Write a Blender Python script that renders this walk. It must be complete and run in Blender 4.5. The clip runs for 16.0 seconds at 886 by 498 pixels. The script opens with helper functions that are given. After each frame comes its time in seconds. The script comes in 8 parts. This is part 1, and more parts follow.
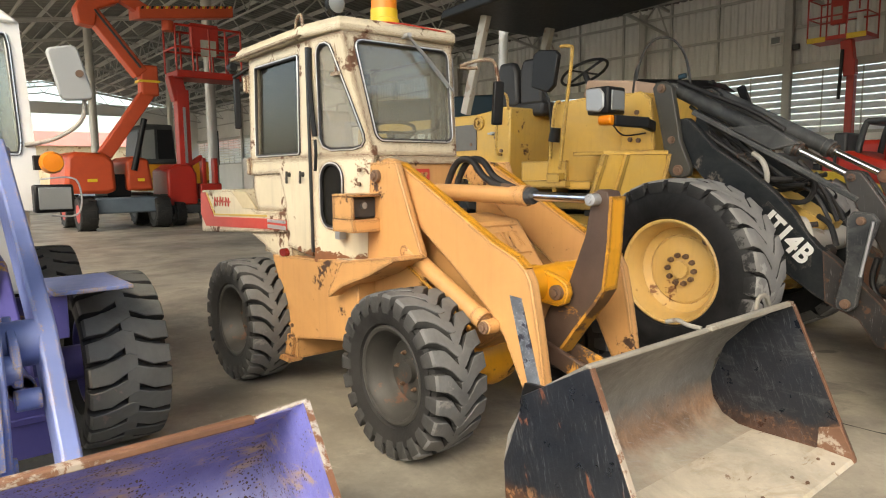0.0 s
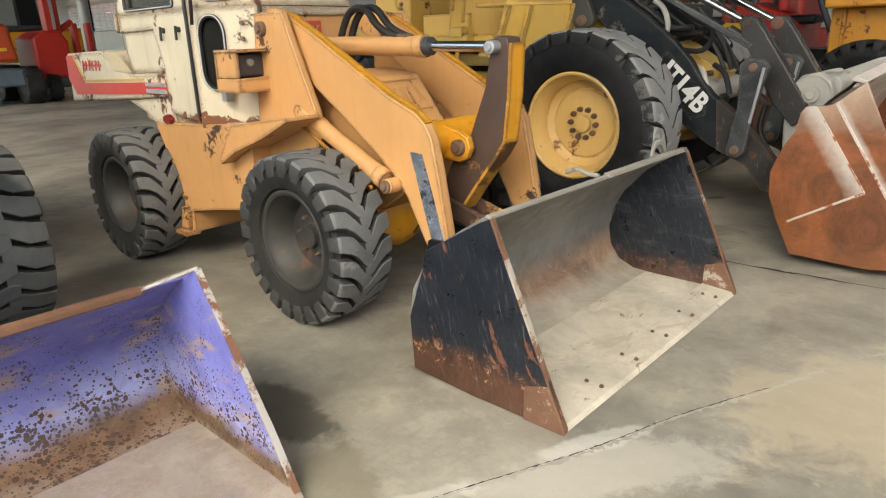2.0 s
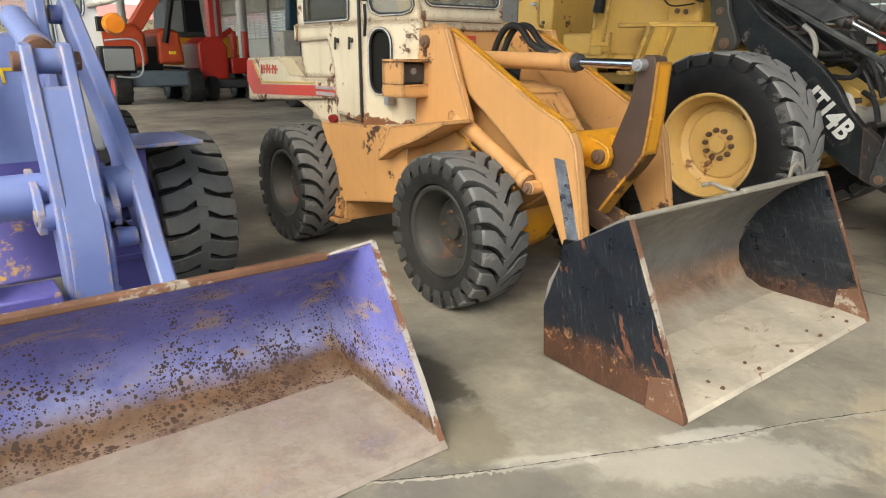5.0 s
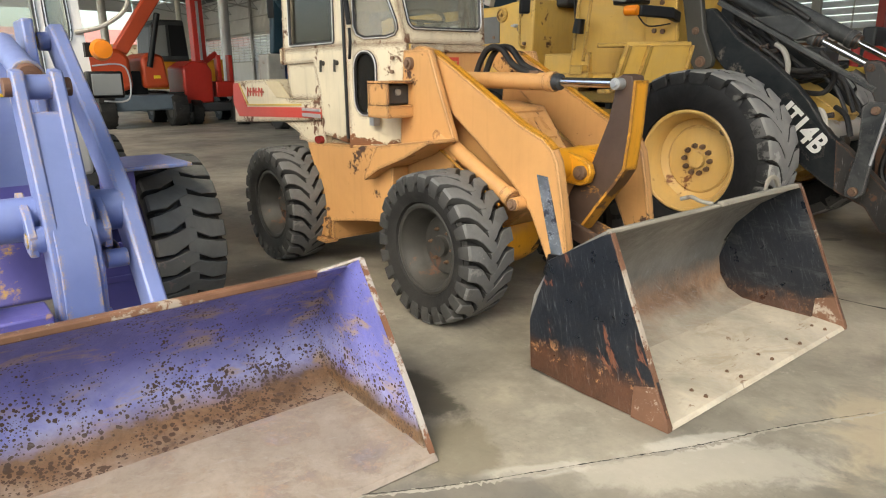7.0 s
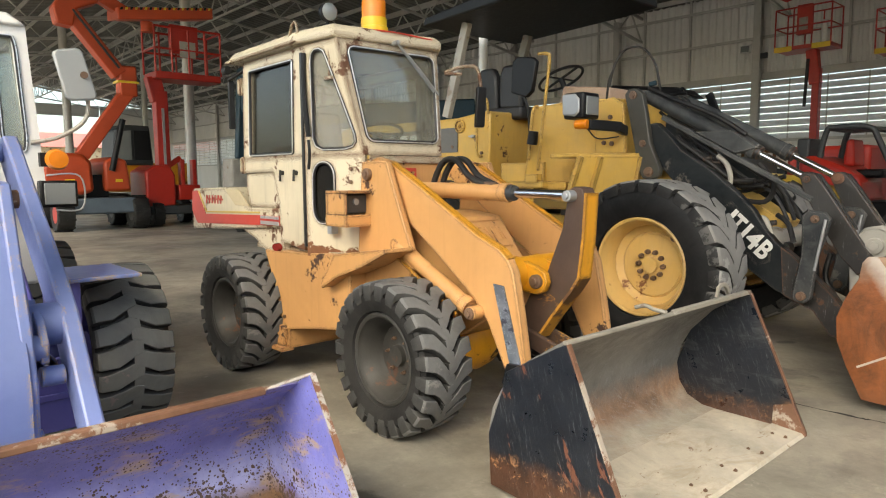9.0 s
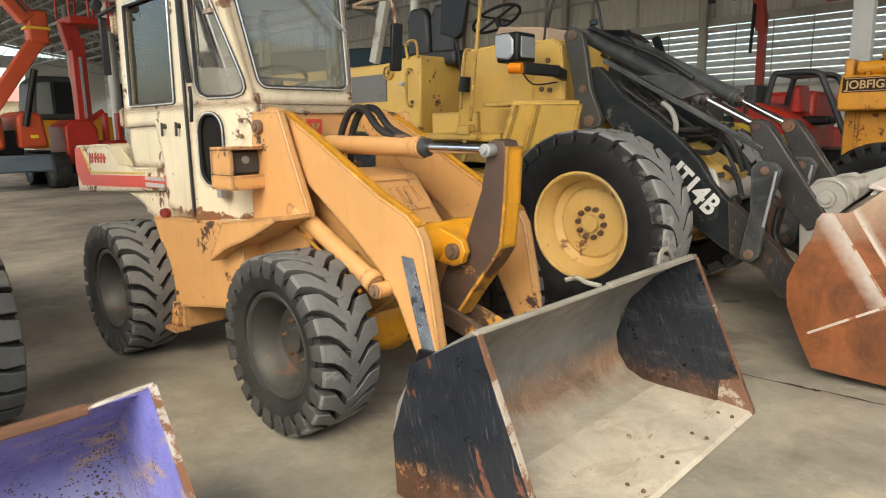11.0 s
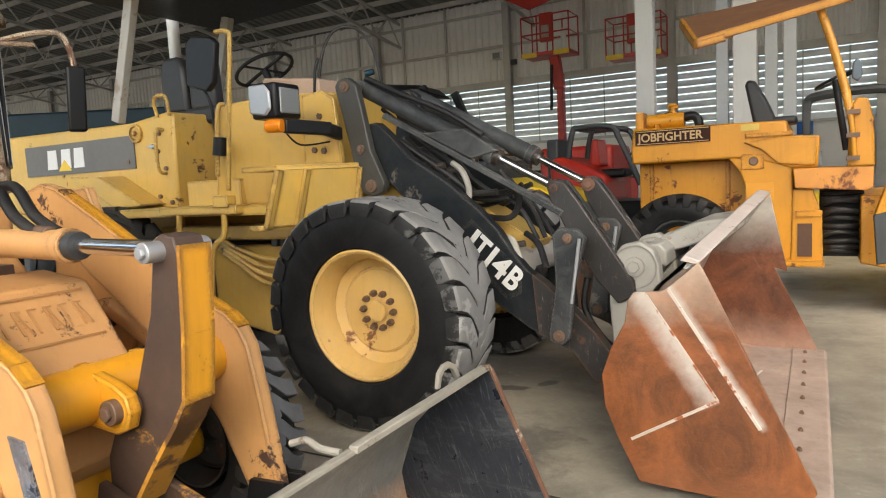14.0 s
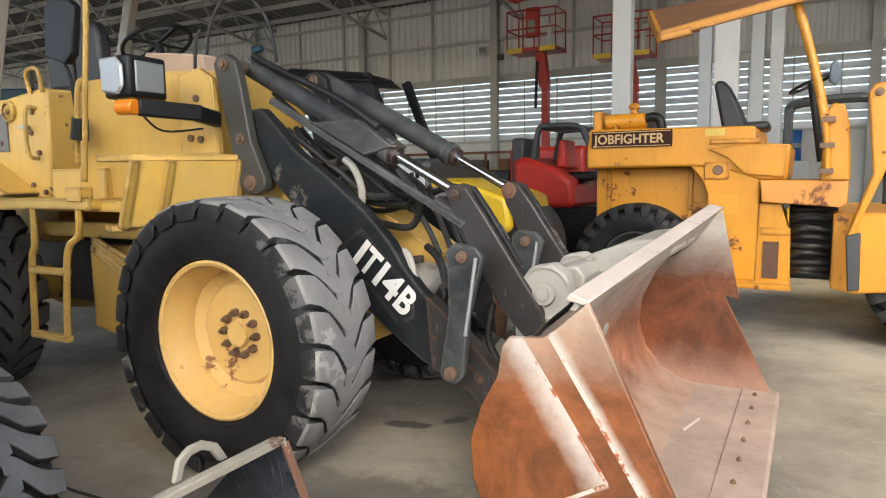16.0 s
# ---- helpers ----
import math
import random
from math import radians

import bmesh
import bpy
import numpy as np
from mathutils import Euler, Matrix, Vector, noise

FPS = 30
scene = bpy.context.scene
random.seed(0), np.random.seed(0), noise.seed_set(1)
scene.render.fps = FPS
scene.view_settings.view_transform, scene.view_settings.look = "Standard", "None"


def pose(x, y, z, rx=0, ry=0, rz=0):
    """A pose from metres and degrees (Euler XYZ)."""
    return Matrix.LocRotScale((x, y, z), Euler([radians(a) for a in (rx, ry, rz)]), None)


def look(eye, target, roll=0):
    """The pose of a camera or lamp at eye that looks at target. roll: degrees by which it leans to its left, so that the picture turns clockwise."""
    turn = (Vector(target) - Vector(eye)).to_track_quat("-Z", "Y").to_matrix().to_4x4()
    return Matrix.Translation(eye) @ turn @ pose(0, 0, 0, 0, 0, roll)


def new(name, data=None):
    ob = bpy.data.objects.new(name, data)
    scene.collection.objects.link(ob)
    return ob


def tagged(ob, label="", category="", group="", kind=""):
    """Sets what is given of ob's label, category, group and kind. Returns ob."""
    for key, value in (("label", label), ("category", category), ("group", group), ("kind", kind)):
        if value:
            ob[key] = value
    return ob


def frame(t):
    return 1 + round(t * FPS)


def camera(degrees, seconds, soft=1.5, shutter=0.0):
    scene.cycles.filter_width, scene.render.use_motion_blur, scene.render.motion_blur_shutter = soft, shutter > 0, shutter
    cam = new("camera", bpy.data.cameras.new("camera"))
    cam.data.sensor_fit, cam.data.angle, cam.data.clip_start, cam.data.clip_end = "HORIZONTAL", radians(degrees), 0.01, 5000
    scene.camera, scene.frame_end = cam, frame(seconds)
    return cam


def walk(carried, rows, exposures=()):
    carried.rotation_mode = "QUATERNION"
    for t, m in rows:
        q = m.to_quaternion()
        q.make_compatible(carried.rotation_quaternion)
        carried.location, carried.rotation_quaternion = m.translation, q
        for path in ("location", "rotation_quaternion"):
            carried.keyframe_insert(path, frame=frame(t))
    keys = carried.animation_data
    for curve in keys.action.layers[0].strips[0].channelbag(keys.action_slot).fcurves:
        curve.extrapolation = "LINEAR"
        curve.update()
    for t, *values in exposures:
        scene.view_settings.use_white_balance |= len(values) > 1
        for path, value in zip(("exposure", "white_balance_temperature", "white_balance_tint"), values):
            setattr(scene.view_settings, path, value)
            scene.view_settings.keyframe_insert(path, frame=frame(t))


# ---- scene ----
cam = camera(67.9, 16.0, 1.1)
PATH = [
    (0, (0.914, 1.81, 1.391), (-0.613, 3.083, 1.165), -0.7),
    (0.5, (0.91, 1.828, 1.365), (-0.545, 3.154, 1.013), -1.2),
    (1, (0.902, 1.864, 1.332), (-0.483, 3.224, 0.851), -1.7),
    (1.5, (0.897, 1.879, 1.321), (-0.432, 3.261, 0.749), -2.0),
    (2, (0.9, 1.897, 1.322), (-0.392, 3.293, 0.706), -1.9),
    (2.5, (0.912, 1.921, 1.317), (-0.361, 3.334, 0.699), -1.6),
    (3, (0.921, 1.926, 1.312), (-0.343, 3.357, 0.717), -1.0),
    (3.5, (0.931, 1.878, 1.319), (-0.346, 3.307, 0.747), -0.5),
    (4, (0.952, 1.783, 1.32), (-0.388, 3.159, 0.761), 0.1),
    (4.5, (0.99, 1.652, 1.32), (-0.469, 2.896, 0.751), 0.4),
    (4.7, (1.007, 1.611, 1.318), (-0.505, 2.785, 0.741), 0.4),
    (6.8, (1.07, 1.545, 1.324), (-0.47, 2.694, 0.771), -0.5),
    (7, (1.073, 1.552, 1.32), (-0.438, 2.758, 0.808), -0.6),
    (7.5, (1.07, 1.539, 1.345), (-0.398, 2.84, 0.954), -0.5),
    (8, (1.084, 1.514, 1.364), (-0.399, 2.835, 1.13), -0.4),
    (8.2, (1.09, 1.513, 1.364), (-0.399, 2.833, 1.159), -0.4),
    (10.3, (0.988, 1.909, 1.36), (-0.456, 3.255, 1.035), -0.5),
    (10.5, (0.969, 1.956, 1.362), (-0.465, 3.305, 1.009), -0.6),
    (11, (0.853, 2.108, 1.361), (-0.517, 3.52, 1.001), -1.0),
    (11.5, (0.718, 2.25, 1.378), (-0.562, 3.75, 1.048), -2.3),
    (12, (0.678, 2.361, 1.383), (-0.544, 3.913, 1.07), -3.2),
    (12.1, (0.676, 2.389, 1.39), (-0.548, 3.942, 1.089), -3.1),
    (12.5, (0.682, 2.546, 1.406), (-0.555, 4.097, 1.156), -2.3),
    (13, (0.694, 2.722, 1.407), (-0.513, 4.296, 1.146), -1.5),
    (13.3, (0.686, 2.831, 1.399), (-0.472, 4.44, 1.129), -1.5),
    (13.5, (0.647, 2.906, 1.401), (-0.455, 4.555, 1.142), -1.6),
    (14, (0.587, 3.101, 1.417), (-0.398, 4.829, 1.208), -3.0),
    (14.5, (0.614, 3.262, 1.409), (-0.336, 5.01, 1.211), -4.0),
    (15, (0.722, 3.493, 1.43), (-0.272, 5.218, 1.242), -1.8),
    (15.5, (0.782, 3.695, 1.42), (-0.191, 5.424, 1.172), -0.8),
    (16, (0.757, 3.944, 1.431), (-0.208, 5.682, 1.207), -0.8),
]
EXPOSURES = [(0, 1.98, 7500, 5), (1.5, 1.82, 6850, 2), (5, 1.74, 6850, 2), (8, 1.80, 7150, 3), (11, 1.92, 7200, 3), (14, 2.04, 6950, 5), (16, 2.30, 6600, 5)]
walk(cam, [(t, look(eye, target, roll)) for t, eye, target, roll in PATH], EXPOSURES)

# ---- light ----
world = bpy.data.worlds.new("overcast_sky")
scene.world = world
world.use_nodes = True
_wn = world.node_tree.nodes
_sky = _wn.new("ShaderNodeTexSky")
_sky.sky_type = "NISHITA"
_sky.sun_disc = False
_sky.sun_elevation = radians(48)
_sky.sun_rotation = radians(150)
_sky.air_density, _sky.dust_density, _sky.ozone_density = 1.0, 4.0, 1.0
_wn["Background"].inputs["Strength"].default_value = 0.15
world.node_tree.links.new(_sky.outputs[0], _wn["Background"].inputs[0])
sun_data = bpy.data.lights.new("sun", "SUN")
sun_data.energy, sun_data.angle, sun_data.color = 0.6, radians(35), (1.0, 0.95, 0.88)
sun = new("sun", sun_data)
sun.matrix_world = look((10, -20, 25), (0, 0, 0))

# ---- materials ----
def mat(name, color, rough=0.5, metal=0.0, var=0.25, scale=6.0, wear=None, wear_amt=0.0, wear_scale=9.0,
        dust=None, dust_amt=0.0, bump=0.15, bump_scale=60.0, spec=0.5, scratch=0.0, streak=0.0, per_object=0.0, edge=0.0, edge_r=0.04, low=0.0):
    """Painted or worn surface: two scales of tone, chips of another colour, dust, fine relief."""
    m = bpy.data.materials.new(name)
    m.use_nodes = True
    nt = m.node_tree
    n, l = nt.nodes, nt.links
    b = n["Principled BSDF"]
    b.inputs["Metallic"].default_value = metal
    b.inputs["Specular IOR Level"].default_value = spec
    tc = n.new("ShaderNodeTexCoord")
    def noise_tex(sc, det=4.0, rgh=0.6, dist=0.0, vec=None):
        t = n.new("ShaderNodeTexNoise")
        t.inputs["Scale"].default_value, t.inputs["Detail"].default_value = sc, det
        t.inputs["Roughness"].default_value, t.inputs["Distortion"].default_value = rgh, dist
        l.new(vec or tc.outputs["Object"], t.inputs["Vector"])
        return t.outputs["Fac"]
    def ramp(fac, a, c):
        r = n.new("ShaderNodeMapRange")
        r.inputs["From Min"].default_value, r.inputs["From Max"].default_value = a, c
        l.new(fac, r.inputs["Value"])
        return r.outputs["Result"]
    def mix(fac, a, c, mode="MIX"):
        x = n.new("ShaderNodeMix")
        x.data_type, x.blend_type = "RGBA", mode
        for sock, v in ((x.inputs[0], fac), (x.inputs[6], a), (x.inputs[7], c)):
            if isinstance(v, (tuple, list)):
                sock.default_value = (*v, 1.0)
            elif isinstance(v, (int, float)):
                sock.default_value = v
            else:
                l.new(v, sock)
        return x.outputs[2]
    def mul(a, k):
        x = n.new("ShaderNodeMath")
        x.operation = "MULTIPLY"
        l.new(a, x.inputs[0])
        if isinstance(k, (int, float)):
            x.inputs[1].default_value = k
        else:
            l.new(k, x.inputs[1])
        return x.outputs[0]
    big = noise_tex(scale * 0.25, 5.0, 0.65, 0.4)
    small = noise_tex(scale * 4.0, 6.0, 0.7)
    dark = tuple(c * (1 - var) for c in color)
    light = tuple(min(1.0, c * (1 + var * 0.6)) for c in color)
    col = mix(ramp(big, 0.3, 0.7), dark, light)
    col = mix(mul(ramp(small, 0.35, 0.75), 0.35), col, tuple(c * (1 - var * 0.8) for c in color))
    if streak:
        mp = n.new("ShaderNodeMapping")
        mp.inputs["Scale"].default_value = (1.0, 1.0, 0.08)
        l.new(tc.outputs["Object"], mp.inputs["Vector"])
        st = noise_tex(22.0, 3.0, 0.6, 0.0, mp.outputs[0])
        col = mix(mul(ramp(st, 0.52, 0.8), streak), col, tuple(c * 0.45 for c in color))
    if dust_amt:
        d = noise_tex(2.3, 6.0, 0.7, 0.8)
        col = mix(mul(ramp(d, 0.38, 0.68), dust_amt), col, dust)
    rgh = ramp(small, -0.2, 1.2)
    rr = n.new("ShaderNodeMapRange")
    rr.inputs["To Min"].default_value, rr.inputs["To Max"].default_value = max(0.03, rough - 0.15), min(1.0, rough + 0.15)
    l.new(rgh, rr.inputs["Value"])
    rough_out = rr.outputs["Result"]
    if wear_amt:
        w1 = noise_tex(wear_scale, 8.0, 0.72, 0.3)
        w2 = noise_tex(wear_scale * 0.22, 3.0, 0.5)
        prod = mul(w1, w2)
        t0 = 0.42 - 0.22 * wear_amt
        mask = ramp(prod, t0, t0 + 0.035)
        col = mix(mask, col, wear)
        rough_out = mix(mask, rough_out, (0.85, 0.85, 0.85))
    if edge:
        bv, ge, vm = n.new("ShaderNodeBevel"), n.new("ShaderNodeNewGeometry"), n.new("ShaderNodeVectorMath")
        bv.samples = 4
        bv.inputs["Radius"].default_value = edge_r
        vm.operation = "DOT_PRODUCT"
        l.new(bv.outputs[0], vm.inputs[0])
        l.new(ge.outputs["Normal"], vm.inputs[1])
        sm = n.new("ShaderNodeMath")
        sm.operation = "MULTIPLY_ADD"
        l.new(ramp(vm.outputs["Value"], 0.999, 0.80), sm.inputs[0])
        sm.inputs[1].default_value = 0.6
        l.new(noise_tex(9.0, 7.0, 0.75, 0.4), sm.inputs[2])
        em = ramp(sm.outputs[0], 1.12 - 0.16 * edge, 1.16 - 0.16 * edge)
        col = mix(em, col, wear)
        rough_out = mix(em, rough_out, (0.8, 0.8, 0.8))
    if low:
        sp, ad = n.new("ShaderNodeSeparateXYZ"), n.new("ShaderNodeMath")
        l.new(tc.outputs["Object"], sp.inputs[0])
        l.new(sp.outputs[2], ad.inputs[0])
        l.new(mul(noise_tex(9.0, 7.0, 0.7, 0.5), 0.30), ad.inputs[1])
        lm = ramp(ad.outputs[0], low + 0.118, low + 0.108)
        col = mix(lm, col, mix(noise_tex(24.0, 6.0, 0.7), wear, (0.22, 0.085, 0.03)))
        rough_out = mix(lm, rough_out, (0.85, 0.85, 0.85))
    if scratch:
        mp = n.new("ShaderNodeMapping")
        mp.inputs["Rotation"].default_value = (0.5, 0.7, 0.3)
        mp.inputs["Scale"].default_value = (40.0, 2.0, 3.0)
        l.new(tc.outputs["Object"], mp.inputs["Vector"])
        s = noise_tex(3.0, 5.0, 0.75, 0.6, mp.outputs[0])
        col = mix(mul(ramp(s, 0.62, 0.75), scratch), col, (0.42, 0.42, 0.42))
    if per_object:
        oi = n.new("ShaderNodeObjectInfo")
        col = mix(mul(oi.outputs["Random"], per_object), col, tuple(c * 0.5 for c in color))
    l.new(col, b.inputs["Base Color"])
    l.new(rough_out, b.inputs["Roughness"])
    if bump:
        bp = n.new("ShaderNodeBump")
        bp.inputs["Strength"].default_value, bp.inputs["Distance"].default_value = bump, 0.006
        l.new(noise_tex(bump_scale, 6.0, 0.65), bp.inputs["Height"])
        l.new(bp.outputs[0], b.inputs["Normal"])
    return m

RUST = (0.16, 0.055, 0.022)
DARK_RUST = (0.06, 0.03, 0.02)
m_peach = mat("peach_paint", (0.56, 0.30, 0.115), 0.45, var=0.16, wear=DARK_RUST, wear_amt=0.36, wear_scale=11, bump=0.06, streak=0.22, edge=0.85)
m_orange = mat("orange_yellow_paint", (0.68, 0.31, 0.02), 0.38, var=0.15, wear=DARK_RUST, wear_amt=0.36, bump=0.06, streak=0.3, edge=0.9)
m_bell = mat("rust_brown_plate", (0.075, 0.045, 0.032), 0.6, var=0.4, wear=(0.5, 0.24, 0.04), wear_amt=0.55, wear_scale=5, bump=0.2)
m_bellface = mat("rusty_yellow_plate", (0.16, 0.075, 0.025), 0.6, var=0.5, wear=(0.52, 0.25, 0.03), wear_amt=0.75, wear_scale=6, bump=0.2)
m_cream = mat("cream_paint", (0.60, 0.53, 0.39), 0.42, var=0.12, wear=(0.11, 0.048, 0.025), wear_amt=0.52, wear_scale=11, bump=0.05, streak=0.45, edge=1.7, edge_r=0.06)
m_creamlow = mat("cream_paint_rusted_low", (0.60, 0.53, 0.39), 0.42, var=0.12, wear=(0.10, 0.045, 0.025), wear_amt=0.42, wear_scale=11, bump=0.05, streak=0.38, edge=1.2, edge_r=0.06, low=0.97)
m_cream_d = mat("dusty_cream_panel", (0.55, 0.46, 0.30), 0.6, var=0.2, wear=RUST, wear_amt=0.45, bump=0.08)
m_red = mat("red_stripe", (0.52, 0.05, 0.035), 0.4, var=0.15, bump=0.0)
m_yellowline = mat("yellow_line", (0.6, 0.42, 0.08), 0.4, bump=0.0)
m_cat = mat("dull_yellow_paint", (0.62, 0.385, 0.08), 0.42, var=0.16, edge=0.7, wear=(0.10, 0.05, 0.025), wear_amt=0.14, bump=0.05, dust=(0.42, 0.32, 0.17), dust_amt=0.3, streak=0.22)
m_rimyel = mat("yellow_rim_paint", (0.66, 0.42, 0.13), 0.42, var=0.14, wear=(0.2, 0.09, 0.04), wear_amt=0.28, bump=0.06, dust=(0.46, 0.34, 0.19), dust_amt=0.4, streak=0.2, edge=0.3, edge_r=0.02)
m_job = mat("orange_paint", (0.57, 0.245, 0.015), 0.4, var=0.16, wear=(0.14, 0.05, 0.02), wear_amt=0.36, bump=0.05, streak=0.3, edge=0.75, edge_r=0.05)
m_blue = mat("periwinkle_blue_paint", (0.15, 0.20, 0.43), 0.40, var=0.18, edge=0.3, wear=(0.5, 0.33, 0.05), wear_amt=0.22, wear_scale=4, bump=0.05, dust=(0.20, 0.24, 0.46), dust_amt=0.4)
m_bluedk = mat("deep_blue_paint", (0.09, 0.085, 0.30), 0.45, var=0.25, wear=(0.5, 0.3, 0.04), wear_amt=0.55, wear_scale=4, bump=0.08)
m_arm = mat("worn_black_paint", (0.008, 0.0105, 0.014), 0.46, spec=0.2, var=0.3, edge=0.9, edge_r=0.035, wear=(0.13, 0.115, 0.10), wear_amt=0.36, wear_scale=6, bump=0.1, dust=(0.04, 0.043, 0.042), dust_amt=0.5)
m_armdust = mat("dusty_grey_black_steel", (0.03, 0.033, 0.036), 0.5, spec=0.25, var=0.4, edge=1.0, edge_r=0.03, wear=(0.20, 0.19, 0.17), wear_amt=0.42, wear_scale=7, bump=0.15, dust=(0.105, 0.107, 0.105), dust_amt=0.8, scratch=0.35)
m_armbare = mat("bare_rusty_steel", (0.045, 0.042, 0.04), 0.42, edge=1.0, edge_r=0.03, metal=0.3, var=0.4, wear=(0.15, 0.08, 0.05), wear_amt=0.48, wear_scale=5, bump=0.15, scratch=0.7)
m_black = mat("black_plastic", (0.008, 0.008, 0.009), 0.45, spec=0.3, var=0.3, bump=0.08)
m_rubber = mat("hose_rubber", (0.009, 0.009, 0.01), 0.5, spec=0.3, var=0.3, bump=0.1, dust=(0.12, 0.11, 0.1), dust_amt=0.3)
m_tyre = mat("tyre_rubber", (0.012, 0.012, 0.012), 0.65, var=0.3, bump=0.25, dust=(0.042, 0.04, 0.037), dust_amt=0.6, spec=0.35)
m_tread = mat("dusty_tyre_tread", (0.115, 0.117, 0.117), 0.62, var=0.35, bump=0.3, dust=(0.19, 0.19, 0.185), dust_amt=0.7, wear=(0.22, 0.215, 0.205), wear_amt=0.30, wear_scale=14, spec=0.3)
m_treadlight = mat("scuffed_grey_tread", (0.22, 0.215, 0.205), 0.85, var=0.3, bump=0.35, wear=(0.29, 0.285, 0.27), wear_amt=0.36, dust=(0.13, 0.128, 0.124), dust_amt=0.4)
m_bigflank = mat("smeared_black_lug_flank", (0.012, 0.012, 0.013), 0.6, spec=0.25, var=0.3, bump=0.25, wear=(0.10, 0.098, 0.095), wear_amt=0.62, wear_scale=7, dust=(0.05, 0.05, 0.05), dust_amt=0.5)
m_lugside = mat("dull_black_lug_side", (0.04, 0.04, 0.04), 0.7, spec=0.3, var=0.35, bump=0.3, dust=(0.075, 0.074, 0.07), dust_amt=0.6)
m_treadblue = mat("dusty_green_grey_tread", (0.125, 0.128, 0.12), 0.75, var=0.3, bump=0.3, dust=(0.19, 0.19, 0.178), dust_amt=0.6, wear=(0.24, 0.19, 0.18), wear_amt=0.3, wear_scale=14, spec=0.25)
m_tyreblk = mat("dressed_black_tyre", (0.007, 0.007, 0.008), 0.5, spec=0.25, var=0.3, bump=0.2, dust=(0.05, 0.05, 0.05), dust_amt=0.4)
m_rimgrey = mat("grimy_steel_rim", (0.05, 0.048, 0.043), 0.55, metal=0.2, var=0.5, wear=(0.13, 0.07, 0.045), wear_amt=0.38, streak=0.4, bump=0.15)
m_chrome = mat("chrome_rod", (0.75, 0.75, 0.76), 0.15, metal=1.0, var=0.05, bump=0.0)
m_steel = mat("galvanised_steel", (0.42, 0.43, 0.44), 0.45, metal=0.6, var=0.15, bump=0.05)
m_bolt = mat("greasy_bolt", (0.16, 0.095, 0.06), 0.55, metal=0.0, var=0.4, bump=0.1)
m_seal = mat("rubber_seal", (0.02, 0.02, 0.022), 0.4, var=0.2, bump=0.0)
m_trimsilver = mat("silver_seal_insert", (0.7, 0.7, 0.7), 0.3, metal=0.7, var=0.1, bump=0.0)
m_greypaint = mat("dusty_grey_paint", (0.35, 0.33, 0.29), 0.6, var=0.2, wear=(0.25, 0.2, 0.16), wear_amt=0.45, bump=0.15, dust=(0.42, 0.40, 0.35), dust_amt=0.4)
m_white = mat("white_paint", (0.70, 0.70, 0.68), 0.45, var=0.06, bump=0.03)
m_redm = mat("red_lift_paint", (0.43, 0.022, 0.012), 0.42, var=0.15, bump=0.04)
m_orred = mat("orange_red_lift_paint", (0.52, 0.07, 0.02), 0.45, var=0.15, bump=0.04)
m_darkgrey = mat("dark_grey_paint", (0.04, 0.043, 0.046), 0.5, var=0.25, bump=0.08)
m_bluegrey = mat("blue_grey_chassis", (0.10, 0.13, 0.16), 0.5, var=0.25, bump=0.08)
m_amber = mat("amber_plastic", (0.75, 0.22, 0.01), 0.3, var=0.1, bump=0.0)
m_redlamp = mat("red_lens", (0.20, 0.015, 0.012), 0.25, var=0.1, bump=0.0)
m_yelplastic = mat("yellow_plastic", (0.75, 0.5, 0.03), 0.35, var=0.1, bump=0.0)
m_lens = mat("lamp_lens", (0.22, 0.235, 0.235), 0.10, var=0.1, bump=0.3, bump_scale=120, spec=0.8)
m_seat = mat("black_vinyl", (0.025, 0.025, 0.027), 0.5, var=0.2, bump=0.1)
m_gilt = mat("dull_gilt_lettering", (0.50, 0.33, 0.16), 0.5, var=0.15, bump=0.0)
m_tan = mat("tan_card", (0.42, 0.30, 0.22), 0.8, var=0.1, bump=0.05)
m_mirror = mat("mirror_back_grey", (0.32, 0.335, 0.335), 0.4, var=0.08, bump=0.02)
m_teal = mat("teal_crane_paint", (0.008, 0.035, 0.055), 0.45, var=0.2, bump=0.05)
m_brightblue = mat("bright_blue_paint", (0.02, 0.12, 0.42), 0.45, var=0.2, bump=0.05)
m_brownred = mat("brown_headliner", (0.2, 0.09, 0.04), 0.7, var=0.3, bump=0.1)

def glass(name, tint, alpha):
    m = bpy.data.materials.new(name)
    m.use_nodes = True
    n, l = m.node_tree.nodes, m.node_tree.links
    n.remove(n["Principled BSDF"])
    out = n["Material Output"]
    tr = n.new("ShaderNodeBsdfTransparent")
    tr.inputs[0].default_value = (*tint, 1)
    gl = n.new("ShaderNodeBsdfGlossy")
    gl.inputs["Roughness"].default_value = 0.03
    df = n.new("ShaderNodeBsdfDiffuse")
    df.inputs[0].default_value = (0.5, 0.48, 0.42, 1)
    fr = n.new("ShaderNodeFresnel")
    fr.inputs[0].default_value = 1.5
    a = n.new("ShaderNodeMixShader")
    a.inputs[0].default_value = alpha
    l.new(tr.outputs[0], a.inputs[1])
    l.new(df.outputs[0], a.inputs[2])
    c = n.new("ShaderNodeMixShader")
    l.new(fr.outputs[0], c.inputs[0])
    l.new(a.outputs[0], c.inputs[1])
    l.new(gl.outputs[0], c.inputs[2])
    l.new(c.outputs[0], out.inputs[0])
    return m

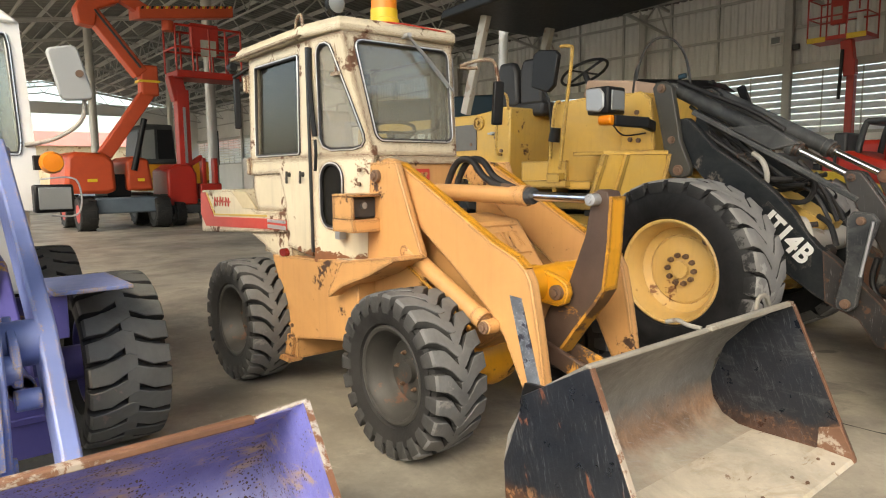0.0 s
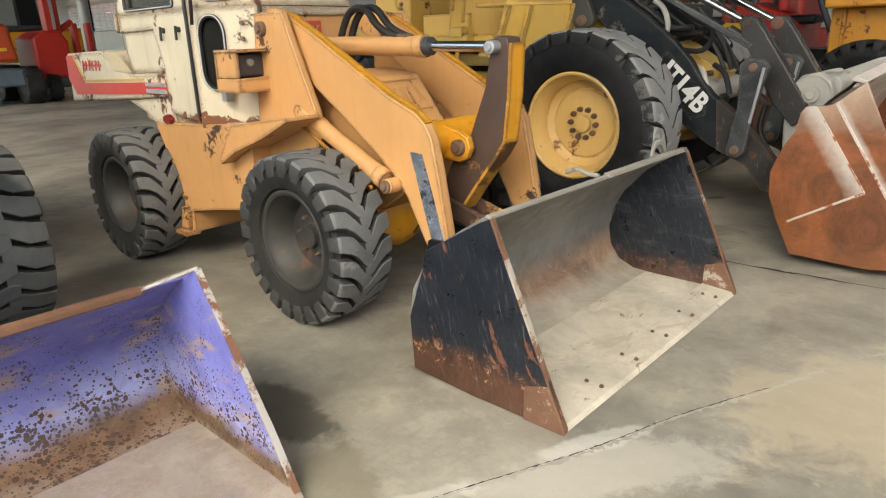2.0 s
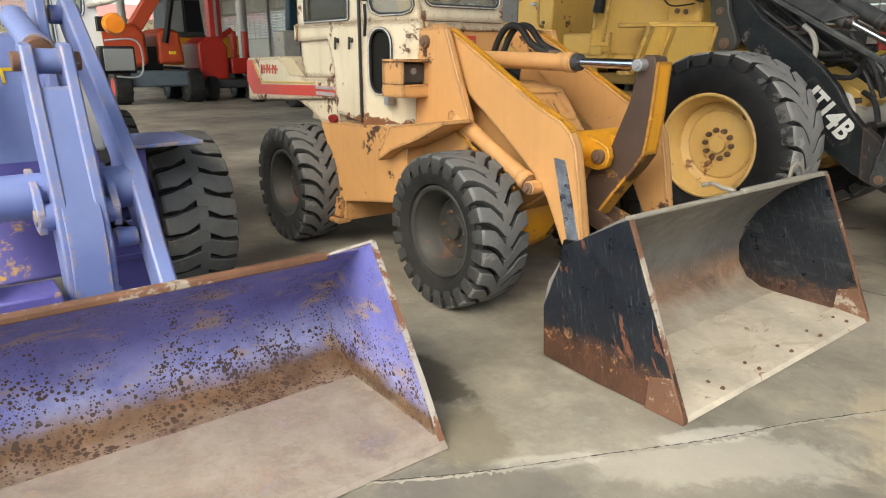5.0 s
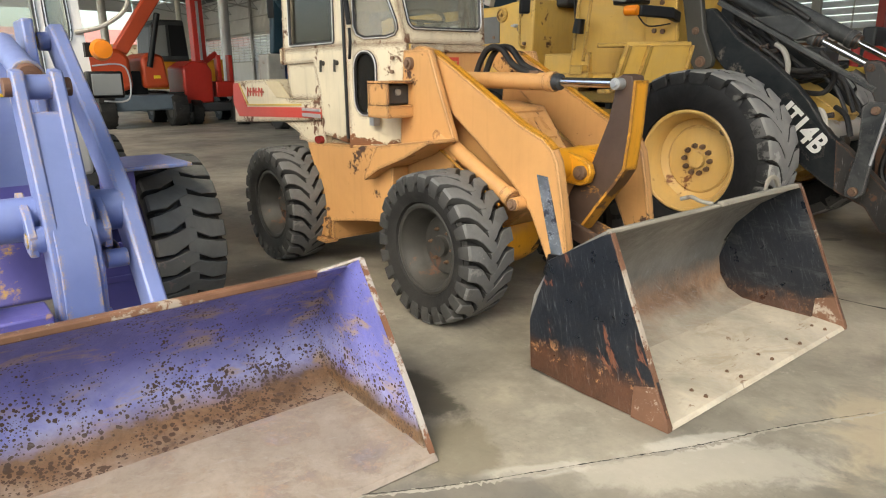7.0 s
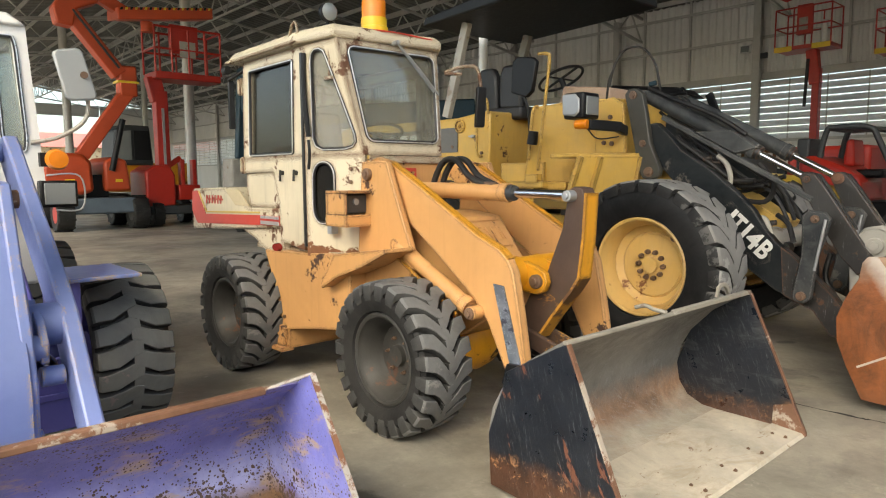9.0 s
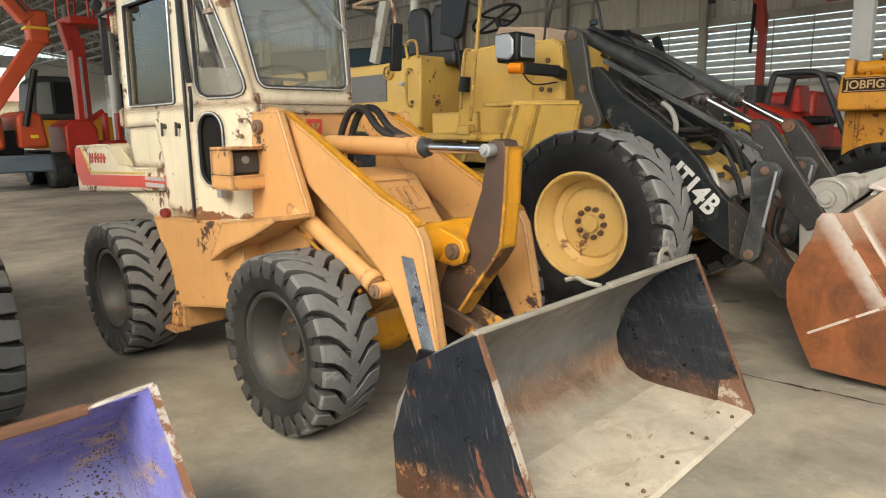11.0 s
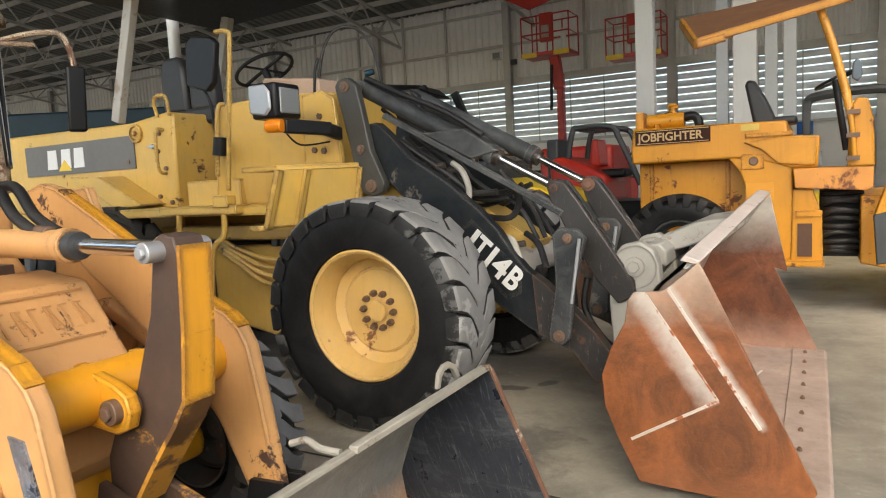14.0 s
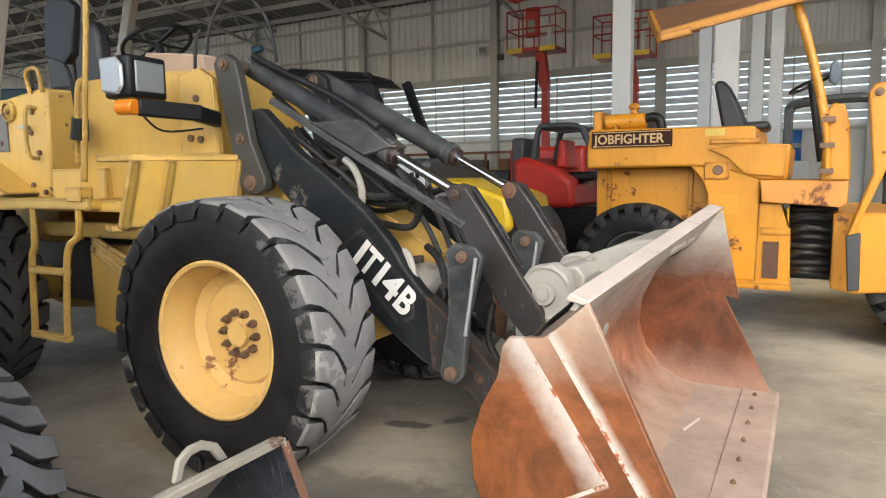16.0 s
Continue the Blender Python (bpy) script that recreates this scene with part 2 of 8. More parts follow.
m_glass = glass("dusty_cab_glass", (0.74, 0.77, 0.72), 0.17)
m_glassclear = glass("clear_cab_glass", (0.80, 0.84, 0.80), 0.04)
# quarter pane: brightness of the outdoors in the glass put in as pale diffuse
m_glasspale = glass("pale_sky_sheen_glass", (0.80, 0.82, 0.80), 0.34)
m_glassdk = glass("dark_slot_glass", (0.08, 0.09, 0.09), 0.03)

def worn_bucket(name, top, mid, low, z_mid, z_low, soft=0.08, wobble=0.35, scratch=0.5, rough=0.55, angles=(0.4, -0.7),
                spots=None, smear=None, fade=None, flakes=None, pale=(), pale_col=(0.5, 0.48, 0.45), grit=0.0):
    """Bucket steel: paint above, a rust band, scoured dirt below; scratches, pits, smears and rubbed pale bands on top."""
    m = bpy.data.materials.new(name)
    m.use_nodes = True
    n, l = m.node_tree.nodes, m.node_tree.links
    b = n["Principled BSDF"]
    geo = n.new("ShaderNodeTexCoord")
    here = geo.outputs["Object"]
    sep = n.new("ShaderNodeSeparateXYZ")
    l.new(here, sep.inputs[0])
    def turned(rot, scale):
        a = n.new("ShaderNodeMapping")
        a.inputs["Rotation"].default_value = rot
        l.new(here, a.inputs["Vector"])
        c = n.new("ShaderNodeMapping")
        c.inputs["Scale"].default_value = scale
        l.new(a.outputs[0], c.inputs["Vector"])
        return c.outputs[0]
    def nz(sc, det=6.0, rg=0.68, di=0.4, vec=None):
        t = n.new("ShaderNodeTexNoise")
        t.inputs["Scale"].default_value, t.inputs["Detail"].default_value = sc, det
        t.inputs["Roughness"].default_value, t.inputs["Distortion"].default_value = rg, di
        l.new(vec or here, t.inputs["Vector"])
        return t.outputs["Fac"]
    def rng(v, a, c, lo=0.0, hi=1.0):
        r = n.new("ShaderNodeMapRange")
        for k, x in zip(("From Min", "From Max", "To Min", "To Max"), (a, c, lo, hi)):
            r.inputs[k].default_value = x
        l.new(v, r.inputs["Value"])
        return r.outputs["Result"]
    def ma(op, a, c):
        x = n.new("ShaderNodeMath")
        x.operation = op
        for s, v in zip(x.inputs, (a, c)):
            if isinstance(v, (int, float)):
                s.default_value = v
            else:
                l.new(v, s)
        return x.outputs[0]
    def mx(f, a, c):
        x = n.new("ShaderNodeMix")
        x.data_type = "RGBA"
        l.new(f, x.inputs[0])
        for s, v in ((x.inputs[6], a), (x.inputs[7], c)):
            if isinstance(v, tuple):
                s.default_value = (*v, 1)
            else:
                l.new(v, s)
        return x.outputs[2]
    def both(colour, sc, k0, k1):
        return mx(rng(nz(sc), 0.33, 0.69), tuple(c * k0 for c in colour), tuple(min(0.9, c * k1) for c in colour))
    z = sep.outputs[2]
    zz = ma("ADD", z, ma("MULTIPLY", ma("SUBTRACT", nz(4.5), 0.5), wobble))
    c_top = both(top, 2.2, 0.7, 1.3)
    if fade:
        c_top = mx(ma("MULTIPLY", rng(zz, z_mid + fade[1], z_mid), rng(nz(3.0), 0.35, 0.6)), c_top, fade[0])
    if smear:
        c_top = mx(ma("MULTIPLY", rng(nz(3.6, 6.0, 0.7, 0.5, turned((0, 0, 0), (1.6, 1.0, 4.0))), 0.525, 0.66), 0.8), c_top, smear)
    if flakes:
        fl = nz(7.0, 5.0, 0.6, 0.6, turned((0, 0.45, 0), (2.2, 1.0, 0.7)))
        c_top = mx(ma("MULTIPLY", rng(fl, 0.635, 0.66), 0.85), c_top, flakes)
    c_mid = mx(rng(nz(2.6, 7.0, 0.72, 0.8), 0.36, 0.64), tuple(c * 0.42 for c in mid), tuple(min(0.9, c * 1.3) for c in mid))
    c_mid = mx(ma("MULTIPLY", rng(nz(30.0, 6.0, 0.75), 0.5, 0.72), 0.5), c_mid, tuple(c * 0.45 for c in mid))
    if grit:
        c_mid = mx(ma("MULTIPLY", rng(ma("ADD", nz(24.0, 6.0, 0.75), rng(zz, z_mid - 0.12, z_mid, -0.12, 0.04)), 0.56, 0.62), grit), c_mid, (0.42, 0.22, 0.10))
    c_low = both(low, 3.0, 0.72, 1.15)
    c_low = mx(ma("MULTIPLY", rng(nz(26.0, 7.0, 0.75), 0.52, 0.72), 0.45), c_low, tuple(c * 0.5 for c in low))
    col = mx(rng(zz, z_mid + soft * 0.6, z_mid - soft * 0.4), c_top, c_mid)
    col = mx(rng(zz, z_low + soft * 0.3, z_low - soft * 0.4), col, c_low)
    for ax, az, bx, bz, wide, side in pale:
        ln = math.hypot(bx - ax, bz - az)
        nx, nzz = -(bz - az) / ln * side, (bx - ax) / ln * side
        d = ma("ADD", ma("MULTIPLY", ma("SUBTRACT", sep.outputs[0], ax), nx), ma("MULTIPLY", ma("SUBTRACT", z, az), nzz))
        along = ma("ADD", ma("MULTIPLY", ma("SUBTRACT", sep.outputs[0], ax), (bx - ax) / ln ** 2), ma("MULTIPLY", ma("SUBTRACT", z, az), (bz - az) / ln ** 2))
        band = ma("MULTIPLY", rng(ma("ADD", d, ma("MULTIPLY", ma("SUBTRACT", nz(7.0), 0.5), wide * 0.9)), wide, wide * 0.12), rng(d, -0.006, 0.004))
        band = ma("MULTIPLY", band, ma("MULTIPLY", rng(along, -0.15, -0.02), rng(along, 1.03, 0.98)))
        col = mx(ma("MULTIPLY", band, rng(nz(20.0), 0.25, 0.5, 0.65, 0.97)), col, pale_col)
    if spots:
        for sc, far_r, near_r, clump in ((95.0, 0.46, 0.66, 5.0), (50.0, -0.02, 0.66, 8.0)):
            v = n.new("ShaderNodeTexVoronoi")
            v.inputs["Scale"].default_value = sc
            l.new(here, v.inputs["Vector"])
            hue = n.new("ShaderNodeSeparateColor")
            l.new(v.outputs["Color"], hue.inputs[0])
            r = ma("MULTIPLY", rng(zz, z_mid + 0.32, z_mid - 0.02, far_r, near_r), ma("MULTIPLY", hue.outputs[0], rng(nz(clump, 3.0), 0.36, 0.66, 0.1, 1.5)))
            d = ma("ADD", v.outputs["Distance"], ma("MULTIPLY", ma("SUBTRACT", nz(sc * 2.0, 2.0), 0.5), 0.22))
            col = mx(rng(ma("SUBTRACT", r, d), -0.01, 0.05), col, spots)
    for k, ang in enumerate(angles):
        line = nz(1.6, 6.0, 0.8, 0.5, turned((0.2 * k, ang, 0.35), (64.0, 7.0, 4.5) if k else (52.0, 6.0, 3.2)))
        col = mx(ma("MULTIPLY", rng(line, 0.575, 0.70), scratch * (1.0 if k else 0.8)), col, (0.36, 0.37, 0.38))
    l.new(col, b.inputs["Base Color"])
    l.new(rng(nz(9.0), 0.2, 0.8, rough - 0.2, rough + 0.25), b.inputs["Roughness"])
    bp = n.new("ShaderNodeBump")
    bp.inputs["Strength"].default_value, bp.inputs["Distance"].default_value = 0.35, 0.006
    l.new(nz(38.0), bp.inputs["Height"])
    l.new(bp.outputs[0], b.inputs["Normal"])
    return m

m_bkshell = worn_bucket("scratched_bucket_steel", (0.17, 0.165, 0.155), (0.33, 0.205, 0.13), (0.42, 0.38, 0.31), 0.20, 0.075, 0.14, 0.22, 0.6, 0.40, (0.1, -0.35), grit=0.3)
m_bkside = worn_bucket("black_rusty_bucket_side", (0.011, 0.014, 0.020), (0.075, 0.034, 0.02), (0.06, 0.034, 0.022), 0.155, -0.3, 0.07, 0.16, 0.26, 0.36, (0.35, 0.12), flakes=(0.16, 0.062, 0.036), grit=0.75)
m_bkcheek = worn_bucket("scratched_black_bucket_cheek", (0.012, 0.016, 0.024), (0.075, 0.04, 0.03), (0.16, 0.08, 0.05), 0.11, 0.02, 0.08, 0.34, 0.25, 0.34, (0.5, 0.2), grit=0.3, smear=(0.055, 0.06, 0.066))
m_bkfloor = worn_bucket("scoured_bucket_floor", (0.50, 0.455, 0.37), (0.50, 0.455, 0.37), (0.50, 0.455, 0.37), -1.0, -2.0, 0.08, 0.2, 0.5, 0.6, (1.2, 0.9), smear=(0.36, 0.30, 0.22), flakes=(0.22, 0.14, 0.09))
m_rubbed = mat("rubbed_white_edge", (0.46, 0.43, 0.40), 0.55, var=0.3, wear=(0.17, 0.08, 0.045), wear_amt=0.85, wear_scale=12, bump=0.15)
m_dustlip = mat("dusty_lip_steel", (0.27, 0.25, 0.21), 0.7, var=0.3, wear=(0.12, 0.07, 0.045), wear_amt=0.4, wear_scale=12, bump=0.2, dust=(0.36, 0.34, 0.29), dust_amt=0.5)
m_bkedge = mat("rusty_worn_edge", (0.17, 0.085, 0.05), 0.6, var=0.5, wear=(0.36, 0.31, 0.26), wear_amt=0.5, wear_scale=14, bump=0.25)
m_bbshell = worn_bucket("blue_rusty_bucket_steel", (0.13, 0.138, 0.42), (0.17, 0.10, 0.055), (0.33, 0.27, 0.22), 0.115, 0.035, 0.07, 0.13, 0.16, 0.42, (0.2, -0.3),
                        spots=(0.06, 0.034, 0.022), smear=(0.36, 0.26, 0.13), fade=((0.36, 0.38, 0.60), 0.24))
m_bbfloor = worn_bucket("dirty_blue_bucket_floor", (0.28, 0.245, 0.265), (0.24, 0.18, 0.135), (0.31, 0.262, 0.225), 0.055, 0.05, 0.05, 0.20, 0.4, 0.6, (1.2, 0.9), grit=0.5)
m_cbside = worn_bucket("rust_orange_bucket_steel", (0.42, 0.30, 0.22), (0.205, 0.066, 0.019), (0.19, 0.07, 0.028), 0.86, 0.10, 0.26, 0.24, 0.07, 0.42, (0.5, 0.65),
                       pale=((2.965, 0.89, 3.245, 0.46, 0.10, -1), (3.055, 0.915, 3.40, 0.36, 0.035, 1)), pale_col=(0.48, 0.43, 0.385))
m_cbshell = worn_bucket("rusty_bucket_inside", (0.42, 0.395, 0.355), (0.31, 0.13, 0.07), (0.36, 0.25, 0.195), 0.70, 0.24, 0.34, 0.40, 0.14, 0.5, (0.2, -0.4))
m_cbfloor = worn_bucket("pinkish_scoured_floor", (0.34, 0.26, 0.215), (0.34, 0.26, 0.215), (0.35, 0.265, 0.22), -1.0, 2.0, 0.08, 0.2, 0.22, 0.6, (1.2, 0.3))
m_cbinner = worn_bucket("dark_rust_bucket_cheek", (0.43, 0.40, 0.36), (0.15, 0.045, 0.015), (0.30, 0.17, 0.12), 0.90, 0.28, 0.30, 0.24, 0.12, 0.5, (0.5, 0.65))
m_weld = mat("pale_weld_plate", (0.52, 0.45, 0.40), 0.6, var=0.2, wear=(0.3, 0.1, 0.04), wear_amt=0.35, bump=0.2)

# concrete floor: stains, tyre marks, pale scuffs
def concrete_material():
    m = bpy.data.materials.new("stained_concrete")
    m.use_nodes = True
    n, l = m.node_tree.nodes, m.node_tree.links
    b = n["Principled BSDF"]
    tc = n.new("ShaderNodeTexCoord")
    def nz(sc, det=6.0, rg=0.6, di=0.3):
        t = n.new("ShaderNodeTexNoise")
        t.inputs["Scale"].default_value, t.inputs["Detail"].default_value = sc, det
        t.inputs["Roughness"].default_value, t.inputs["Distortion"].default_value = rg, di
        l.new(tc.outputs["Object"], t.inputs["Vector"])
        return t.outputs["Fac"]
    def rng(v, a, c, lo=0.0, hi=1.0):
        r = n.new("ShaderNodeMapRange")
        for k, x in zip(("From Min", "From Max", "To Min", "To Max"), (a, c, lo, hi)):
            r.inputs[k].default_value = x
        l.new(v, r.inputs["Value"])
        return r.outputs["Result"]
    def mx(f, a, c):
        x = n.new("ShaderNodeMix")
        x.data_type = "RGBA"
        l.new(f, x.inputs[0])
        for s, v in ((x.inputs[6], a), (x.inputs[7], c)):
            if isinstance(v, tuple):
                s.default_value = (*v, 1)
            else:
                l.new(v, s)
        return x.outputs[2]
    col = mx(rng(nz(0.6, 7.0, 0.65, 0.25), 0.40, 0.60), (0.175, 0.163, 0.138), (0.385, 0.352, 0.285))
    col = mx(rng(nz(1.6, 8.0, 0.7, 0.3), 0.50, 0.70, 0.0, 0.8), col, (0.115, 0.108, 0.095))
    col = mx(rng(nz(2.9, 8.0, 0.75, 0.3), 0.55, 0.76, 0.0, 0.7), col, (0.46, 0.43, 0.36))
    col = mx(rng(nz(28.0, 8.0, 0.75, 0.0), 0.35, 0.75, 0.0, 0.35), col, (0.15, 0.14, 0.12))
    col = mx(rng(nz(7.0, 8.0, 0.8, 0.4), 0.60, 0.72, 0.0, 0.5), col, (0.55, 0.53, 0.46))
    col = mx(rng(nz(90.0, 3.0, 0.6, 0.0), 0.66, 0.72, 0.0, 0.6), col, (0.08, 0.075, 0.065))
    # dark patches and spots, a tan patch and chalky scuffs at their places
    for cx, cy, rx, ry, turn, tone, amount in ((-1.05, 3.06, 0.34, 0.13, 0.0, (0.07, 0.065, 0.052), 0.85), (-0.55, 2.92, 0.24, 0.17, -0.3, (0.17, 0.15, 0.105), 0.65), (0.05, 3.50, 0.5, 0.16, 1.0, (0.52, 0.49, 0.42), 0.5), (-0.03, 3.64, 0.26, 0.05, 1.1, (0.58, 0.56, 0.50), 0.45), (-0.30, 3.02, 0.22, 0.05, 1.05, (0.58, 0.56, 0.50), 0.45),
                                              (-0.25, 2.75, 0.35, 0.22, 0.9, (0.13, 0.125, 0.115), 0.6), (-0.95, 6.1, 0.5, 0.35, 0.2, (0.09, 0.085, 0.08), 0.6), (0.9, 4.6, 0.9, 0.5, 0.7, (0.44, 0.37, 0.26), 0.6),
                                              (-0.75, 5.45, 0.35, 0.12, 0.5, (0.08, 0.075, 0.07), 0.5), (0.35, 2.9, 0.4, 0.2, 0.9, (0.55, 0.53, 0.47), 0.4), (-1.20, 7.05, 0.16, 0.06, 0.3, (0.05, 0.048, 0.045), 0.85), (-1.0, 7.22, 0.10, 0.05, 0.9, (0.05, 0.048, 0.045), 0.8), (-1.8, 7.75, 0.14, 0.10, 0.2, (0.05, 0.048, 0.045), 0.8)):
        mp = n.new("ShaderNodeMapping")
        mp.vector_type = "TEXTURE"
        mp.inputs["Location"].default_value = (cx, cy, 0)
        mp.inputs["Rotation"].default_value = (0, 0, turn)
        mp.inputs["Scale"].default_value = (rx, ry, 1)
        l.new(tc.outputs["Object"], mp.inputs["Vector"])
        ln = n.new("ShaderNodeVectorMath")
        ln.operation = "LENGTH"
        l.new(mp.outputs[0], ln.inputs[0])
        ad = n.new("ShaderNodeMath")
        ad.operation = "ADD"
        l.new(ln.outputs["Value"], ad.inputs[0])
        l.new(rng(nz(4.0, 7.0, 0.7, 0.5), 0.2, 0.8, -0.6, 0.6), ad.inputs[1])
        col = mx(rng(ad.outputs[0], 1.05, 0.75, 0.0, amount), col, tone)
    l.new(col, b.inputs["Base Color"])
    l.new(rng(nz(1.1), 0.3, 0.7, 0.32, 0.62), b.inputs["Roughness"])
    bp = n.new("ShaderNodeBump")
    bp.inputs["Strength"].default_value, bp.inputs["Distance"].default_value = 0.12, 0.004
    l.new(nz(55.0, 8.0, 0.7, 0.0), bp.inputs["Height"])
    l.new(bp.outputs[0], b.inputs["Normal"])
    return m

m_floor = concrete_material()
m_crackfill = mat("pale_crack_filler", (0.43, 0.405, 0.35), 0.9, var=0.3, bump=0.3)
m_joint = mat("dark_floor_joint", (0.04, 0.038, 0.035), 0.9, var=0.2, bump=0.1)
m_asphalt = mat("outdoor_ground", (0.22, 0.21, 0.19), 0.9, var=0.25, scale=1.0, bump=0.3)
m_sheet = mat("ribbed_wall_sheet", (0.80, 0.79, 0.76), 0.5, metal=0.0, var=0.12, scale=1.0, bump=0.03, streak=0.15)
m_roofsheet = mat("roof_sheet", (0.16, 0.155, 0.14), 0.55, metal=0.2, var=0.12, scale=0.6, bump=0.03)
m_louvre = mat("bright_louvre_blade", (0.86, 0.87, 0.87), 0.3, metal=0.1, var=0.1, scale=0.8, bump=0.03)
m_truss = mat("grey_truss_steel", (0.50, 0.49, 0.46), 0.5, metal=0.2, var=0.15, bump=0.03)

# ---- shape helpers ----
ORIGIN = {}

def thing(name, at, label, category, group="", kind=""):
    e = new(name)
    e.location = at
    e.empty_display_size = 0.2
    ORIGIN[e.name] = Vector(at)
    return tagged(e, label, category, group, kind)

def origin_of(ob):
    return ORIGIN[ob.name]

def part(name, g, material, parent, label="", bevel=0.0, smooth=True):
    """One mesh object under a thing or a part; g holds world coordinates."""
    o = origin_of(parent)
    bmesh.ops.translate(g, verts=g.verts, vec=-o)
    bmesh.ops.recalc_face_normals(g, faces=g.faces)
    me = bpy.data.meshes.new(name)
    if smooth:
        for f in g.faces:
            f.smooth = True
    g.to_mesh(me)
    g.free()
    if smooth:
        me.set_sharp_from_angle(angle=radians(38))
    me.materials.append(material)
    ob = new(name, me)
    ob.parent = parent
    ORIGIN[ob.name] = o
    if label:
        ob["label"] = label
    if bevel:
        md = ob.modifiers.new("bevel", "BEVEL")
        md.width, md.segments, md.limit_method, md.angle_limit = bevel, 2, "ANGLE", radians(40)
    return ob

def shared(name, mesh, parent, at, material=None, label="", rot=None):
    """A part that shares mesh data, its own origin at a world place."""
    ob = new(name, mesh)
    ob.parent = parent
    ob.location = Vector(at) - origin_of(parent)
    if rot:
        ob.rotation_euler = rot
    ORIGIN[ob.name] = Vector(at)
    if label:
        ob["label"] = label
    return ob

def mesh_of(name, g, material):
    bmesh.ops.recalc_face_normals(g, faces=g.faces)
    for f in g.faces:
        f.smooth = True
    me = bpy.data.meshes.new(name)
    g.to_mesh(me)
    g.free()
    me.set_sharp_from_angle(angle=radians(38))
    me.materials.append(material)
    return me

def structure(name, g, material, label="", category="", kind="structure", bevel=0.0, smooth=True):
    bmesh.ops.recalc_face_normals(g, faces=g.faces)
    me = bpy.data.meshes.new(name)
    if smooth:
        for f in g.faces:
            f.smooth = True
    g.to_mesh(me)
    g.free()
    if smooth:
        me.set_sharp_from_angle(angle=radians(38))
    me.materials.append(material)
    ob = new(name, me)
    ORIGIN[ob.name] = Vector((0, 0, 0))
    tagged(ob, label, category, "", kind)
    if bevel:
        md = ob.modifiers.new("bevel", "BEVEL")
        md.width, md.segments, md.limit_method, md.angle_limit = bevel, 2, "ANGLE", radians(40)
    return ob

def B():
    return bmesh.new()

def box(g, x0, x1, y0, y1, z0, z1):
    v = [g.verts.new(p) for p in ((x0, y0, z0), (x1, y0, z0), (x1, y1, z0), (x0, y1, z0), (x0, y0, z1), (x1, y0, z1), (x1, y1, z1), (x0, y1, z1))]
    for f in ((0, 3, 2, 1), (4, 5, 6, 7), (0, 1, 5, 4), (1, 2, 6, 5), (2, 3, 7, 6), (3, 0, 4, 7)):
        g.faces.new([v[i] for i in f])
    return g

def hexa(g, lo, hi):
    """Solid between two quads of four corners each."""
    v = [g.verts.new(p) for p in (*lo, *hi)]
    for f in ((3, 2, 1, 0), (4, 5, 6, 7), (0, 1, 5, 4), (1, 2, 6, 5), (2, 3, 7, 6), (3, 0, 4, 7)):
        g.faces.new([v[i] for i in f])
    return g

def prism(g, pts, a, b, axis="y"):
    """A polygon in the plane across the axis, drawn out from a to b."""
    def at(p, w):
        return {"y": (p[0], w, p[1]), "x": (w, p[0], p[1]), "z": (p[0], p[1], w)}[axis]
    lo = [g.verts.new(at(p, a)) for p in pts]
    hi = [g.verts.new(at(p, b)) for p in pts]
    k = len(pts)
    g.faces.new(lo[::-1])
    g.faces.new(hi)
    for i in range(k):
        g.faces.new((lo[i], lo[(i + 1) % k], hi[(i + 1) % k], hi[i]))
    return g

def frame_axes(d):
    d = Vector(d).normalized()
    u = d.orthogonal().normalized()
    return u, d.cross(u)

def rod(g, p, q, r, r2=None, seg=14, caps=True):
    p, q = Vector(p), Vector(q)
    u, w = frame_axes(q - p)
    r2 = r if r2 is None else r2
    ra, rb = [], []
    for i in range(seg):
        a = 2 * math.pi * i / seg
        d = u * math.cos(a) + w * math.sin(a)
        ra.append(g.verts.new(p + d * r))
        rb.append(g.verts.new(q + d * r2))
    for i in range(seg):
        j = (i + 1) % seg
        g.faces.new((ra[i], ra[j], rb[j], rb[i]))
    if caps:
        g.faces.new(ra[::-1])
        g.faces.new(rb)
    return g

def curve_points(pts, n=6):
    pts = [Vector(p) for p in pts]
    if len(pts) < 3:
        return pts
    out = []
    for i in range(len(pts) - 1):
        p0 = pts[max(i - 1, 0)]
        p1, p2 = pts[i], pts[i + 1]
        p3 = pts[min(i + 2, len(pts) - 1)]
        for k in range(n):
            t = k / n
            out.append(0.5 * ((2 * p1) + (p2 - p0) * t + (2 * p0 - 5 * p1 + 4 * p2 - p3) * t * t + (3 * p1 - p0 - 3 * p2 + p3) * t ** 3))
    out.append(pts[-1])
    return out

def tube(g, pts, r, seg=8, n=6, soft=True):
    """A round bar or hose along a path."""
    path = curve_points(pts, n) if soft else [Vector(p) for p in pts]
    u = None
    rings = []
    for i, p in enumerate(path):
        d = (path[min(i + 1, len(path) - 1)] - path[max(i - 1, 0)]).normalized()
        if u is None:
            u = d.orthogonal().normalized()
        u = (u - d * u.dot(d)).normalized()
        w = d.cross(u)
        rings.append([g.verts.new(p + (u * math.cos(2 * math.pi * k / seg) + w * math.sin(2 * math.pi * k / seg)) * r) for k in range(seg)])
    for a, b in zip(rings, rings[1:]):
        for k in range(seg):
            j = (k + 1) % seg
            g.faces.new((a[k], a[j], b[j], b[k]))
    g.faces.new(rings[0][::-1])
    g.faces.new(rings[-1])
    return g

